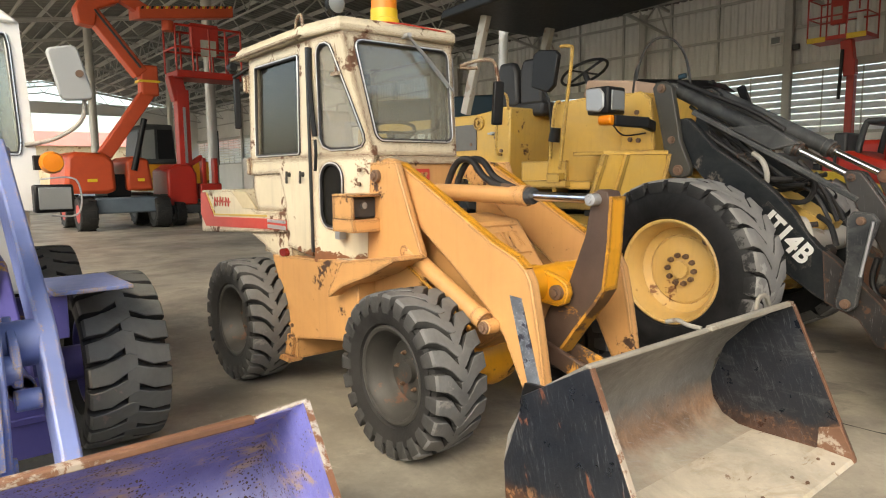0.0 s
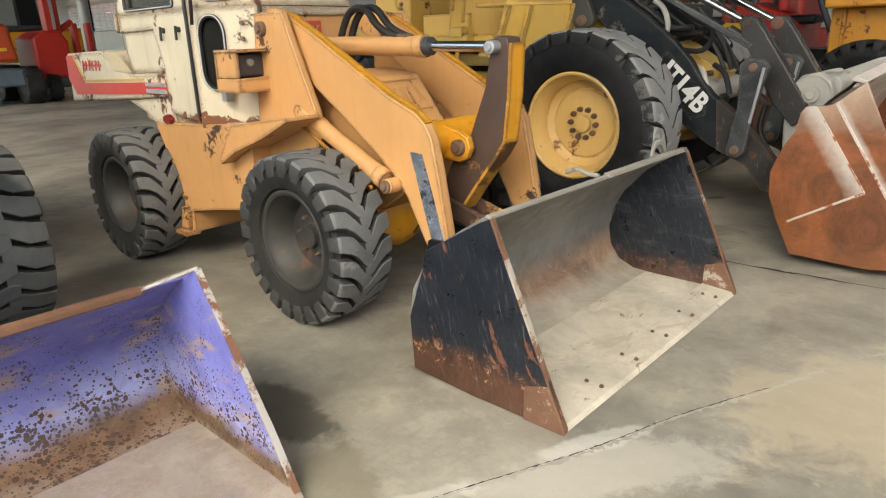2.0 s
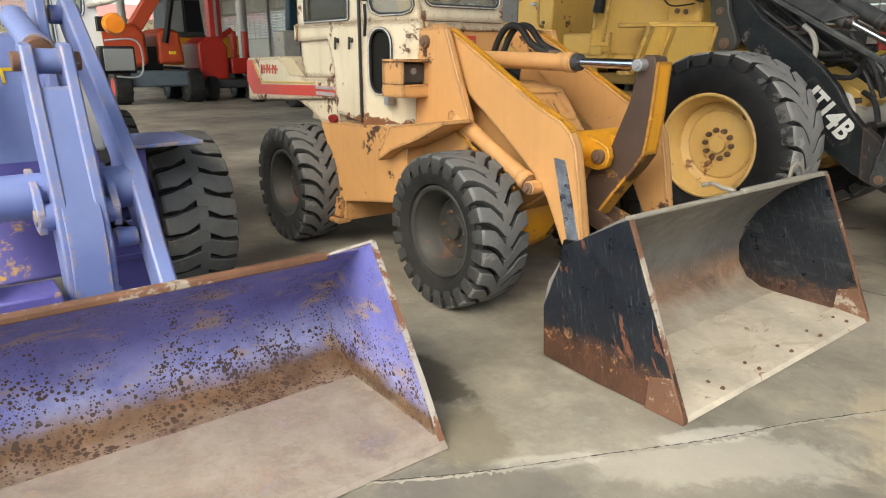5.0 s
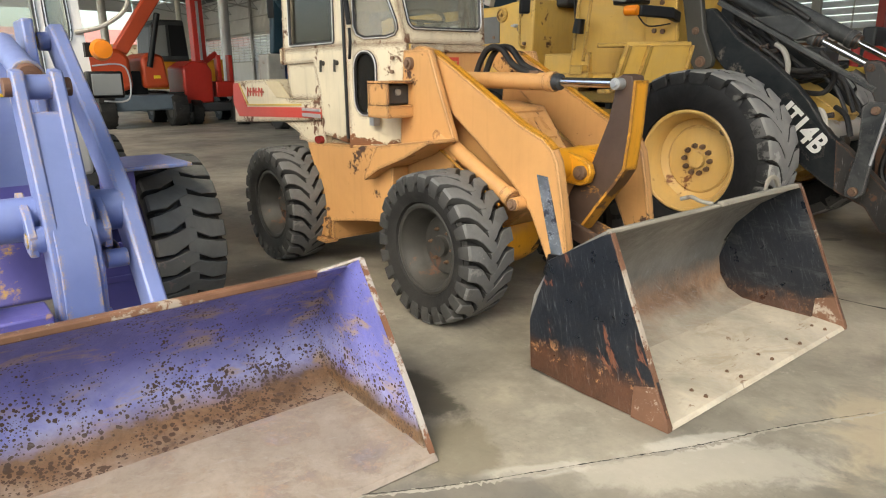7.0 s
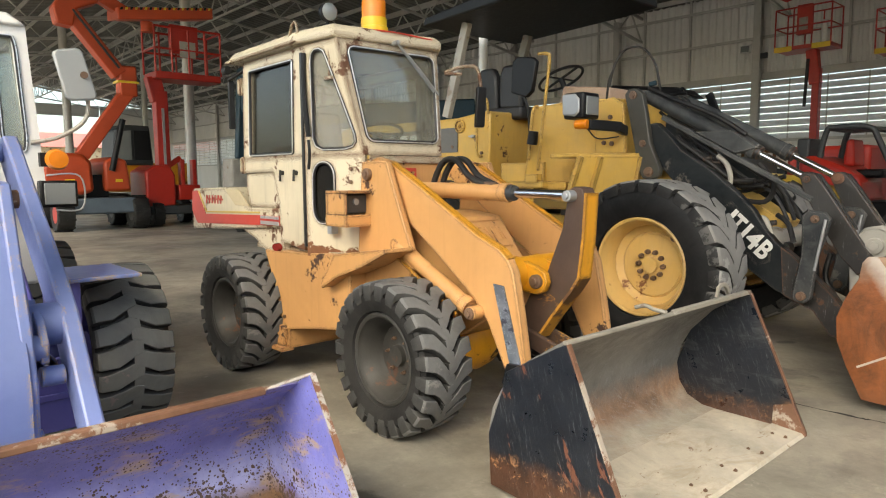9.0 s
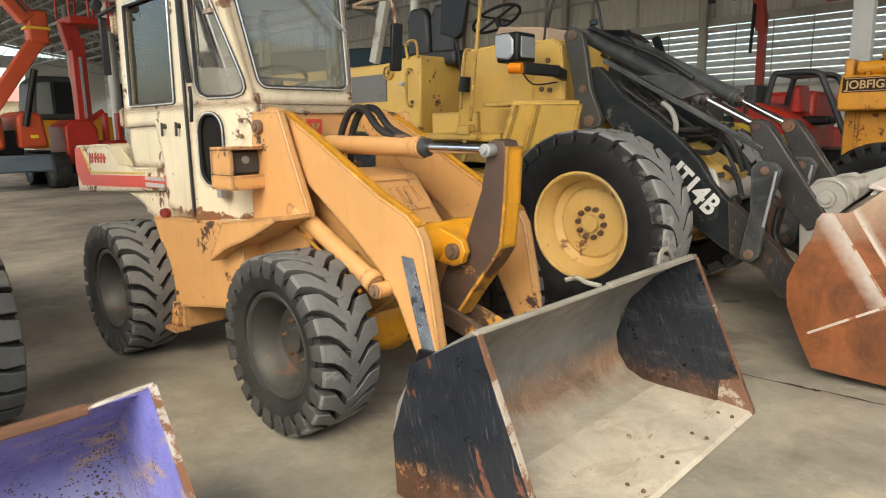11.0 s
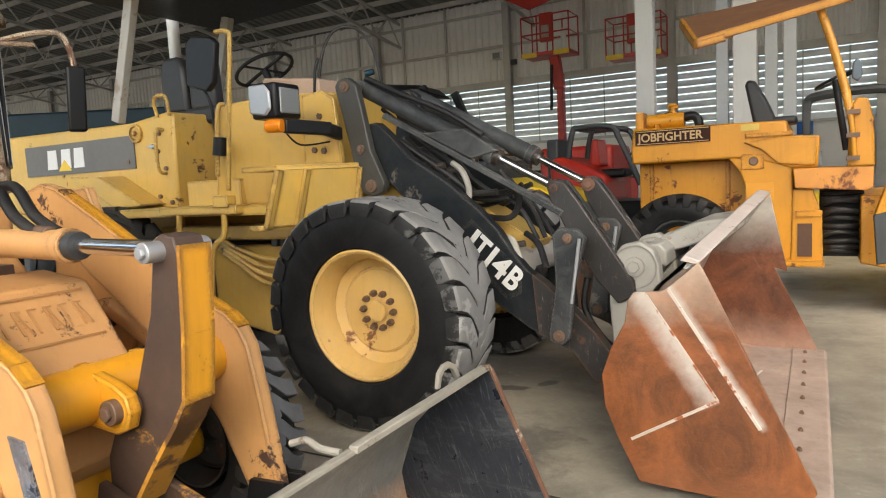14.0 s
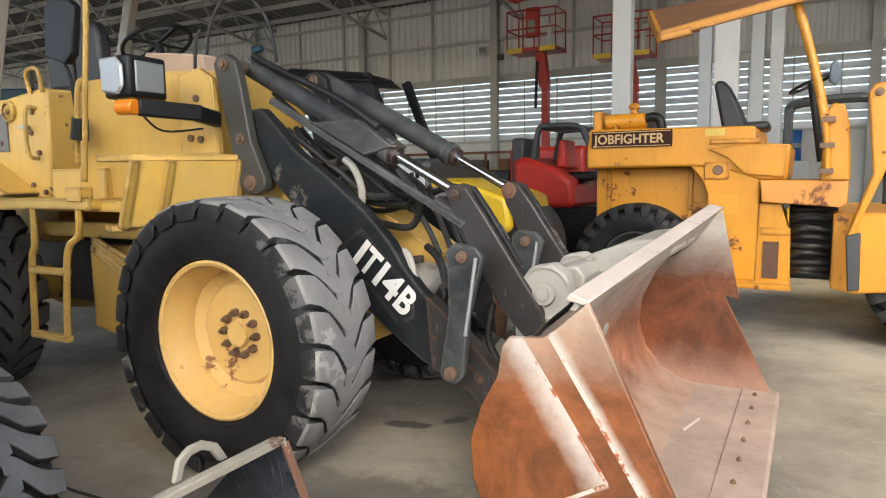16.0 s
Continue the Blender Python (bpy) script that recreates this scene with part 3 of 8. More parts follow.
def lathe(g, prof, seg=40, centre=(0, 0, 0), axis="y", closed=False):
    """Turn a profile of (radius, along) about an axis."""
    c = Vector(centre)
    rings = []
    for r, h in prof:
        ring = []
        for i in range(seg):
            a = 2 * math.pi * i / seg
            x, z = r * math.cos(a), r * math.sin(a)
            v = {"y": (x, h, z), "z": (x, z, h), "x": (h, x, z)}[axis]
            ring.append(g.verts.new(c + Vector(v)))
        rings.append(ring)
    pairs = list(zip(rings, rings[1:])) + ([(rings[-1], rings[0])] if closed else [])
    for a, b in pairs:
        for i in range(seg):
            j = (i + 1) % seg
            g.faces.new((a[i], a[j], b[j], b[i]))
    if not closed:
        for ring in (rings[0], rings[-1]):
            if (ring[0].co - ring[seg // 2].co).length > 1e-4:
                g.faces.new(ring)
    return g

def strut(g, p, q, w, h, up=(0, 0, 1)):
    """A rectangular bar from p to q, w wide and h high."""
    p, q = Vector(p), Vector(q)
    d = (q - p).normalized()
    s = d.cross(Vector(up))
    if s.length < 1e-4:
        s = d.cross(Vector((1, 0, 0)))
    s.normalize()
    t = s.cross(d)
    def ring(o):
        return [o + s * a * w / 2 + t * b * h / 2 for a, b in ((-1, -1), (1, -1), (1, 1), (-1, 1))]
    return hexa(g, ring(p), ring(q))

def bilinear(quad, u, v):
    a, b, c, d = [Vector(p) for p in quad]
    return a * (1 - u) * (1 - v) + b * u * (1 - v) + c * u * v + d * (1 - u) * v

def rounded(u0, u1, v0, v1, r, n=6, skew=0.0):
    """Rounded window outline in panel coordinates, counter-clockwise; skew shifts the top edge's start."""
    pts = []
    for cx, cy, a0 in ((u1 - r, v0 + r, -90), (u1 - r, v1 - r, 0), (u0 + r, v1 - r, 90), (u0 + r, v0 + r, 180)):
        for k in range(n + 1):
            a = radians(a0 + 90 * k / n)
            pts.append((cx + r * math.cos(a), cy + r * math.sin(a)))
    return pts

def panel(quad, hole, thick):
    """A sheet over four corners with a hole through it (outline in its own 0..1 coordinates); returns the sheet and the hole's rim."""
    g = B()
    a, b, c, d = [Vector(p) for p in quad]
    nrm = (b - a).cross(d - a).normalized() * thick
    cu = sum(p[0] for p in hole) / len(hole)
    cv = sum(p[1] for p in hole) / len(hole)
    def outer(p):
        du, dv = p[0] - cu, p[1] - cv
        t = min(((1 - cu) / du if du > 0 else -cu / du) if abs(du) > 1e-6 else 1e9, ((1 - cv) / dv if dv > 0 else -cv / dv) if abs(dv) > 1e-6 else 1e9)
        return (cu + du * t, cv + dv * t)
    ins = list(hole)
    out = [outer(p) for p in ins]
    for corner in ((0, 0), (1, 0), (1, 1), (0, 1)):
        i = min(range(len(out)), key=lambda k: (out[k][0] - corner[0]) ** 2 + (out[k][1] - corner[1]) ** 2)
        out[i] = corner
    k = len(ins)
    ring = []
    for off in (Vector((0, 0, 0)), nrm):
        ring.append(([g.verts.new(bilinear(quad, *p) - off) for p in ins], [g.verts.new(bilinear(quad, *p) - off) for p in out]))
    (i0, o0), (i1, o1) = ring
    for j in range(k):
        m = (j + 1) % k
        g.faces.new((i0[j], o0[j], o0[m], i0[m]))
        g.faces.new((i1[j], i1[m], o1[m], o1[j]))
        g.faces.new((i0[j], i0[m], i1[m], i1[j]))
        g.faces.new((o0[j], o1[j], o1[m], o0[m]))
    return g, [bilinear(quad, *p) - nrm * 0.5 for p in ins], nrm

def pane(rim, nrm, thick=0.005):
    g = B()
    lo = [g.verts.new(p) for p in rim]
    n = nrm.normalized() * thick
    hi = [g.verts.new(p - n) for p in rim]
    g.faces.new(lo)
    g.faces.new(hi[::-1])
    for i in range(len(rim)):
        j = (i + 1) % len(rim)
        g.faces.new((lo[i], hi[i], hi[j], lo[j]))
    return g

def loop_tube(pts, r, seg=6):
    g = B()
    pts = [Vector(p) for p in pts]
    k = len(pts)
    nrm = (pts[k // 3] - pts[0]).cross(pts[2 * k // 3] - pts[0]).normalized()
    rings = []
    for i, p in enumerate(pts):
        d = (pts[(i + 1) % k] - pts[i - 1]).normalized()
        s = d.cross(nrm).normalized()
        rings.append([g.verts.new(p + (s * math.cos(2 * math.pi * q / seg) + nrm * math.sin(2 * math.pi * q / seg)) * r) for q in range(seg)])
    for i in range(k):
        a, b = rings[i], rings[(i + 1) % k]
        for q in range(seg):
            w = (q + 1) % seg
            g.faces.new((a[q], a[w], b[w], b[q]))
    return g

def window_in(parent, quad, hole, thick, frame_mat, name, glass_mat=None, label=""):
    """Sheet panel with a glazed opening, black rubber seal and silver insert."""
    g, rim, nrm = panel(quad, hole, thick)
    p = part(name, g, frame_mat, parent, label)
    if glass_mat:
        gl = part("pane", pane(rim, nrm), glass_mat, p)
        gl.visible_shadow = False
    out = nrm.normalized()
    part("rubber_seal", loop_tube([q + out * thick * 0.55 for q in rim], 0.011), m_seal, p)
    cen = sum(rim, Vector()) / len(rim)
    part("seal_insert", loop_tube([q + out * (thick * 0.55 + 0.008) + (q - cen).normalized() * 0.004 for q in rim], 0.0042), m_trimsilver, p)
    return p

# ---- wheels ----
def tyre_mesh(name, R, W, rim_r, material, seg=56, drop=0.028):
    """Carcass, axle along y, centred; drop is how far the lugs stand above it."""
    h = W / 2
    prof = [(rim_r, -h * 0.62), (rim_r + 0.012, -h * 0.74), (rim_r + 0.022, -h * 0.82), (rim_r + 0.024, -h * 0.88), (rim_r + 0.034, -h * 0.89), (rim_r + (R - rim_r) * 0.35, -h * 1.0), (rim_r + (R - rim_r) * 0.62, -h * 0.99),
            (R - drop - 0.034, -h * 0.93), (R - drop - 0.012, -h * 0.82), (R - drop - 0.002, -h * 0.45), (R - drop, 0)]
    prof += [(r, -y) for r, y in prof[-2::-1]]
    g = B()
    lathe(g, prof, seg, closed=True)
    return mesh_of(name, g, material)

def tread_mesh(name, R, W, count, adv, material, depth=0.045, lug=0.55, flank=None, wear=0.0, wrap=1.0, seed=3):
    """Staggered lugs: a square block on the shoulder, a knee, then a slanting bar that reaches past the middle. The flanks may have a material of their own."""
    g = B()
    rnd = random.Random(seed)
    h = W / 2
    knee = [(-0.13, -0.02, 0.62), (0.04, 0.02, 0.86), (0.16, 0.18, 0.92), (0.30, 0.44, 0.95), (0.42, 0.66, 1.0), (0.52, 0.80, 1.08), (0.66, 0.90, 0.98), (0.80, 0.95, 0.94), (0.93, 1.0, 0.92)]
    for side in (-1, 1):
        for k in range(count):
            base = 2 * math.pi * (k + (0.5 if side > 0 else 0.0)) / count
            half = math.pi / count * lug
            low = wear * rnd.random()
            jig = (rnd.random() - 0.5) * 0.06 * half
            rows = []
            stations = [(q, t, w, 0.010 * max(0.0, q) ** 4, depth) for q, t, w in knee]
            stations += [(0.985, 1.0, 0.90, 0.014 + 0.012 * wrap, depth * 0.9), (1.02, 1.0, 0.84, 0.030 + 0.040 * wrap, depth * 0.55), (1.0, 1.0, 0.72, 0.045 + 0.075 * wrap, depth * 0.25)]
            for q, t, w, drop, deep in stations:
                top = R - drop - low
                row = []
                for dr, da in ((top - deep, -1.13), (top - 0.004, -1.0), (top, -0.90), (top, 0.90), (top - 0.004, 1.0), (top - deep, 1.13)):
                    a = base + adv * t + da * half * w + jig
                    yy = side * h * (q if dr > top - 0.01 else q * (0.97 if q > 0.9 else 1.0))
                    row.append(g.verts.new((dr * math.cos(a), yy, dr * math.sin(a))))
                rows.append(row)
            n = len(rows)
            for j, (a, b) in enumerate(zip(rows, rows[1:])):
                for i in range(5):
                    f = g.faces.new((a[i], a[i + 1], b[i + 1], b[i]))
                    f.material_index = 1 if flank and (i in (0, 4) or j >= n - 3) else 0
                g.faces.new((a[5], a[0], b[0], b[5]))
            for f in (g.faces.new(rows[0]), g.faces.new(rows[-1][::-1])):
                f.material_index = 1 if flank else 0
    me = mesh_of(name, g, material)
    if flank:
        me.materials.append(flank)
    return me

def rim_mesh(name, r, W, dish, material, hub_r, back=0.0):
    """Dished disc wheel, outer face towards -y."""
    h = W / 2
    prof = [(r + 0.012, -h * 0.70), (r + 0.014, -h * 0.80), (r + 0.002, -h * 0.83), (r - 0.012, -h * 0.79), (r - 0.02, -h * 0.62), (r - 0.045, -h * 0.45), (r - 0.055, -h * 0.70 + dish - 0.03),
            (r * 0.70, -h * 0.70 + dish), (r * 0.66, -h * 0.70 + dish - 0.012), (hub_r + 0.02, -h * 0.70 + dish - 0.012), (hub_r, -h * 0.70 + dish - 0.02), (hub_r * 0.92, -h * 0.70 + dish - 0.045), (0.001, -h * 0.70 + dish - 0.05)]
    g = B()
    lathe(g, prof, 48)
    g.faces.ensure_lookup_table()
    big = [f for f in g.faces if len(f.verts) > 8 and f.calc_area() > 0.01]
    bmesh.ops.delete(g, geom=big, context="FACES_ONLY")
    lathe(g, [(r - 0.03, h * 0.7), (r - 0.06, h * 0.1), (r - 0.05, -h * 0.70 + dish - 0.02), (r - 0.02, h * 0.7)], 32, closed=True)
    return mesh_of(name, g, material)

def bolt_mesh(name, r, length, material, seg=6):
    g = B()
    rod(g, (0, 0, 0), (0, -length, 0), r, r * 0.9, seg)
    rod(g, (0, -length, 0), (0, -length * 1.6, 0), r * 0.5, r * 0.45, 6)
    return mesh_of(name, g, material)

def wheel(parent, meshes, x, y, z, W, dish, bolts, bolt_r, spin=0.0, flip=False, name="wheel"):
    """wheel > tyre (> tread), rim (> wheel nuts)."""
    tm, dm, rm, bm_ = meshes
    hub = new(name)
    hub.parent = parent
    hub.location = Vector((x, y, z)) - origin_of(parent)
    hub.rotation_euler = (0, spin, math.pi if flip else 0)
    ORIGIN[hub.name] = Vector((x, y, z))
    shared("tyre", tm, hub, (x, y, z))
    shared("tread", dm, hub, (x, y, z))
    shared("rim", rm, hub, (x, y, z))
    for k in range(bolts):
        a = 2 * math.pi * k / bolts
        shared("wheel_nut", bm_, hub, (x + bolt_r * math.cos(a), y - W / 2 * 0.70 + dish - 0.012, z + bolt_r * math.sin(a)))
    if bolts == 10:
        g = rod(B(), (0, 0.02, 0), (0, -0.002, 0), 0.032, 0.034, 18)
        shared("rim_hole", mesh_of("rim_hole", g, m_bolt), hub, (x + 0.185, y - W / 2 * 0.70 + dish - 0.028, z + 0.235), rot=(0, -spin, 0))
    return hub

def ram(parent, p, q, r, split, barrel_mat, name="hydraulic_cylinder", rod_r=None, gland=None):
    """Barrel, chrome rod and eyes between two pins."""
    p, q = Vector(p), Vector(q)
    m = p.lerp(q, split)
    d = (q - p).normalized()
    g = B()
    rod(g, p, m, r, None, 18)
    rod(g, m - d * 0.05, m, r * 1.14, None, 18)
    b = part(name, g, barrel_mat, parent, bevel=0.003)
    g = B()
    rod(g, m - d * 0.01, q, rod_r or r * 0.55, None, 14)
    part("chrome_rod", g, m_chrome, b, "shiny chrome piston rod")
    if gland:
        g = B()
        rod(g, m, m + d * 0.035, r * 0.95, r * 0.9, 16)
        part("gland", g, gland, b)
    for e in (p, q):
        g = rod(B(), e - Vector((0, r * 0.9, 0)), e + Vector((0, r * 0.9, 0)), r * 0.85, None, 16)
        part("eye", g, barrel_mat, b, bevel=0.003)
    return b

def pin(parent, c, r, y0, y1, material=None, name="pivot_pin"):
    g = B()
    rod(g, (c[0], y0, c[1]), (c[0], y1, c[1]), r, None, 18)
    rod(g, (c[0], y0 - 0.012, c[1]), (c[0], y0, c[1]), r * 0.62, None, 6)
    return part(name, g, material or m_bolt, parent, bevel=0.003)

# ---- building ----
g = B()
v = [g.verts.new(p) for p in ((-90, -60, 0), (60, -60, 0), (60, 60, 0), (-90, 60, 0))]
g.faces.new(v)
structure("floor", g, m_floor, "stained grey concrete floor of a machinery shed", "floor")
g = B()
v = [g.verts.new(p) for p in ((-900, -900, -0.03), (900, -900, -0.03), (900, 900, -0.03), (-900, 900, -0.03))]
g.faces.new(v)
structure("ground", g, m_asphalt, "dusty grey ground outside the shed", "ground")

XL, XR, YB, YF, ZE, ZR, YR = -72.0, 5.0, 28.0, -1.0, 8.2, 10.4, 13.5

def roof_z(y):
    return ZE + (ZR - ZE) * (1 - abs(y - YR) / (YB - YR))

# roof sheet with ribs that run down the slope
g = B()
pitch = 0.38
k = int((XR - XL) / pitch)
cols = []
for i in range(k + 1):
    x = XL + i * pitch
    for dx, up in ((0.0, 0.0), (0.26, 0.0), (0.29, 0.045), (0.35, 0.045)):
        cols.append([g.verts.new((x + dx, y, roof_z(y) + 0.25 + up)) for y in (YF - 1.5, YR, YB + 0.5)])
for a, b in zip(cols, cols[1:]):
    for j in range(2):
        g.faces.new((a[j], b[j], b[j + 1], a[j + 1]))
structure("ceiling", g, m_roofsheet, "ribbed metal roof sheets over steel purlins", "roof", smooth=False)
g = B()
y = YF
while y < YB:
    box(g, XL, XR, y - 0.035, y + 0.035, roof_z(y) + 0.05, roof_z(y) + 0.24)
    y += 1.35
structure("purlins", g, m_truss, "grey steel roof purlins", "purlin")

def truss(x):
    """Lattice roof truss across the hall."""
    t = thing("roof_truss", (x, YR, 0), "grey lattice steel roof truss", "roof truss", "roof trusses", "structure")
    depth = 1.0
    g = B()
    for y0, y1 in ((YF, YR), (YR, YB)):
        strut(g, (x, y0, roof_z(y0)), (x, y1, roof_z(y1)), 0.10, 0.10)
        strut(g, (x, y0, roof_z(y0) - depth), (x, y1, roof_z(y1) - depth), 0.10, 0.10)
    part("chord", g, m_truss, t)
    g = B()
    n = 32
    ys = [YF + (YB - YF) * i / n for i in range(n + 1)]
    for i in range(n):
        a, b = ys[i], ys[i + 1]
        za, zb = roof_z(a), roof_z(b)
        if i % 2:
            strut(g, (x, a, za), (x, b, zb - depth), 0.05, 0.05)
        else:
            strut(g, (x, a, za - depth), (x, b, zb), 0.05, 0.05)
    part("web", g, m_truss, t)
    return t

for i in range(14):
    truss(XL + 0.5 + 6.2 * i + 0.5)

# long girder trusses along the hall
for yy in (3.5, 15.0, 21.5):
    t = thing("girder_truss", (-28, yy, 0), "grey lattice girder along the hall", "girder", "girders", "structure")
    g = B()
    zt = roof_z(yy) - 0.2
    strut(g, (XL, yy, zt), (XR, yy, zt), 0.08, 0.08)
    strut(g, (XL, yy, zt - 1.1), (XR, yy, zt - 1.1), 0.08, 0.08)
    n = 80
    for i in range(n):
        a, b = XL + (XR - XL) * i / n, XL + (XR - XL) * (i + 1) / n
        strut(g, (a, yy, zt - (1.1 if i % 2 else 0)), (b, yy, zt - (0 if i % 2 else 1.1)), 0.05, 0.05)
    part("lattice", g, m_truss, t)

def ribbed_wall(g, x0, x1, y, z0, z1, pitch=0.30, deep=0.05):
    i, cols = 0, []
    x = x0
    while x < x1:
        for dx, d in ((0, 0), (pitch * 0.4, 0), (pitch * 0.55, deep), (pitch * 0.85, deep)):
            cols.append([g.verts.new((x + dx, y + d, z)) for z in (z0, z1)])
        x += pitch
    for a, b in zip(cols, cols[1:]):
        g.faces.new((a[0], b[0], b[1], a[1]))
    return g

ZB, ZL = 5.0, 2.75
g = ribbed_wall(B(), XL, XR, YB, ZB, ZE + 0.6)
structure("wall_north", g, m_sheet, "vertically ribbed grey metal wall sheet", "wall", smooth=False)
g = B()
box(g, XL, XR, YB + 0.02, YB + 0.12, 0, ZL)
structure("wall_north_base", g, m_sheet, "plain pale grey lower wall band", "wall")
# louvre blades with daylight between them
louvre = thing("louvre_wall", (-10, YB, ZL), "bank of long bright metal louvre blades", "louvre", "", "structure")
rows = 9
for i in range(rows):
    z = ZL + (ZB - ZL) * i / rows
    g = B()
    hgt = (ZB - ZL) / rows
    prism(g, [(YB - 0.06, z), (YB + 0.0, z + hgt * 0.32), (YB + 0.02, z + hgt * 0.85), (YB + 0.035, z + hgt * 0.85), (YB + 0.02, z + hgt * 0.30), (YB - 0.045, z - 0.01)], XL, XR, "x")
    part("louvre_blade", g, m_louvre, louvre)
g = B()
box(g, XL, XR, YB - 0.16, YB - 0.02, ZB - 0.02, ZB + 0.26)
for zz in (6.55, 7.9):
    box(g, XL, XR, YB - 0.10, YB - 0.01, zz, zz + 0.10)
box(g, XL, XR, YB - 0.10, YB - 0.01, ZL - 0.10, ZL)
structure("wall_girts", g, m_truss, "grey steel wall rails", "wall rail")
g = B()
x = -70.0
while x < XR:
    box(g, x - 0.025, x + 0.025, YB - 0.09, YB - 0.065, ZL, ZB)
    x += 1.3
structure("louvre_stays", g, m_truss, "thin upright louvre stays", "stay")

def wall_column(x):
    c = thing("wall_column", (x, YB - 0.3, 0), "grey steel wall column", "column", "wall columns", "structure")
    g = B()
    box(g, x - 0.14, x + 0.14, YB - 0.40, YB - 0.38, 0, ZE)
    box(g, x - 0.14, x + 0.14, YB - 0.19, YB - 0.17, 0, ZE)
    box(g, x - 0.012, x + 0.012, YB - 0.38, YB - 0.19, 0, ZE)
    part("column", g, m_truss, c)

for i in range(12):
    wall_column(-10.05 - 6.2 * (i - 3))
g = B()
for x in (-12.9, -15.0, -17.4, -19.9, -22.6, -7.0, -4.6, -1.6):
    box(g, x - 0.04, x + 0.04, YB - 0.12, YB - 0.02, ZB + 0.26, ZE + 0.3)
structure("wall_posts", g, m_truss, "thin upright wall posts", "post")

# floodlight box on the wall column
fl = thing("wall_floodlight", (-10.4, YB - 0.45, 6.15), "small white floodlight box on wall column", "floodlight")
g = B()
box(g, -10.62, -10.22, YB - 0.55, YB - 0.42, 6.02, 6.32)
part("housing", g, m_white, fl, bevel=0.02)
g = B()
box(g, -10.57, -10.27, YB - 0.57, YB - 0.55, 6.06, 6.28)
part("lens", g, m_lens, fl)
g = B()
box(g, -9.85, -9.6, YB - 0.5, YB - 0.4, 5.75, 5.95)
part("junction_box", g, m_darkgrey, fl, bevel=0.01)

# inner columns
def post(x, y, w, d, material, label, z1=None):
    c = thing("column", (x, y, 0), label, "column", "", "structure")
    g = B()
    z1 = roof_z(y) if z1 is None else z1
    box(g, x - w / 2, x + w / 2, y - d / 2, y + d / 2, 0, z1)
    part("shaft", g, material, c, bevel=0.01)
    g = B()
    box(g, x - w * 0.8, x + w * 0.8, y - d * 0.8, y + d * 0.8, 0, 0.03)
    part("base_plate", g, m_truss, c)

def round_post(x, y, r, material, label):
    c = thing("column", (x, y, 0), label, "column", "", "structure")
    g = B()
    rod(g, (x, y, 0), (x, y, roof_z(y) - 0.8), r, None, 24)
    part("shaft", g, material, c)
    g = B()
    box(g, x - r * 1.8, x + r * 1.8, y - r * 1.8, y + r * 1.8, 0, 0.03)
    part("base_plate", g, m_truss, c)

m_postwhite = mat("column_white_paint", (0.55, 0.55, 0.54), 0.5, var=0.08, bump=0.03, streak=0.15)
post(-1.98, 15.0, 0.30, 0.22, m_postwhite, "white painted square steel column")
post(-0.45, 15.4, 0.36, 0.22, m_postwhite, "broad white painted steel column")
post(-0.98, 17.0, 0.22, 0.18, m_steel, "slim pale grey steel column")
post(0.12, 18.5, 0.24, 0.2, m_steel, "slim pale grey steel column")
post(-0.22, 18.5, 0.24, 0.2, m_steel, "slim pale grey steel column")
round_post(-20.6, 10.0, 0.16, m_truss, "round grey steel column beside the lifts")
round_post(-32.0, 9.0, 0.17, m_truss, "round grey steel column far down the hall")
round_post(-45.0, 16.5, 0.17, m_truss, "round grey steel column far down the hall")

# hall end walls, outside things; south and east walls are unseen, added to cut low light
g = box(B(), -60, 40, -26.3, -26.0, 0, 4.5)
structure("wall_south", g, m_cream_d, "plain dusty wall, unseen, added across the yard to limit low daylight", "wall")
g = box(B(), 14.0, 14.3, -11.3, 30, 0, 7.0)
structure("wall_east", g, m_cream_d, "plain dusty wall, unseen, added past the open side to limit side light", "wall")
g = box(B(), XL - 0.15, XL, 20.9, YB + 0.1, 0, ZE + 0.5)
box(g, XL - 0.15, XL, YF, 20.8, 7.6, ZE + 0.5)
structure("wall_west", g, m_sheet, "end wall of the hall with a wide open bay", "wall")
# unseen ribbed wall added at the east end; blocks side light on the back wall
g = ribbed_wall(B(), 0, 18, 0, 0, ZE + 0.6)
for v in g.verts:
    v.co = Vector((XR + 0.1 + v.co.y, 10.0 + v.co.x, v.co.z))
structure("wall_east_end", g, m_sheet, "unseen ribbed metal wall added at the east end to dim the background", "wall", smooth=False)
far = thing("neighbour_shed", (-96, 14, 0), "low outdoor shed with a red roof and yellow front", "shed")
g = B()
box(g, -100, -92, -6, 40, 0, 5.4)
part("wall", g, m_cream_d, far, "pale painted wall")
g = B()
hexa(g, [(-101, -8, 5.4), (-91, -8, 5.4), (-91, 42, 5.4), (-101, 42, 5.4)], [(-97, -8, 7.4), (-96, -8, 7.4), (-96, 42, 7.4), (-97, 42, 7.4)])
part("roof", g, mat("faded_red_roof", (0.42, 0.17, 0.13), 0.6, var=0.15, scale=1.0, bump=0.02), far, "faded red sheet roof")

# ---- small cream and peach wheel loader ----
YC = 4.25
small_tyre = tyre_mesh("small_tyre", 0.415, 0.30, 0.235, m_tyre, 56, 0.038)
small_tread = tread_mesh("small_tread", 0.42, 0.31, 23, 0.25, m_tread, 0.046, 0.72, m_lugside, 0.004, 0.6)
small_rim = rim_mesh("small_rim", 0.235, 0.30, 0.12, m_rimgrey, 0.06)
small_nut = bolt_mesh("small_nut", 0.011, 0.018, m_bolt)
SMALL = (small_tyre, small_tread, small_rim, small_nut)

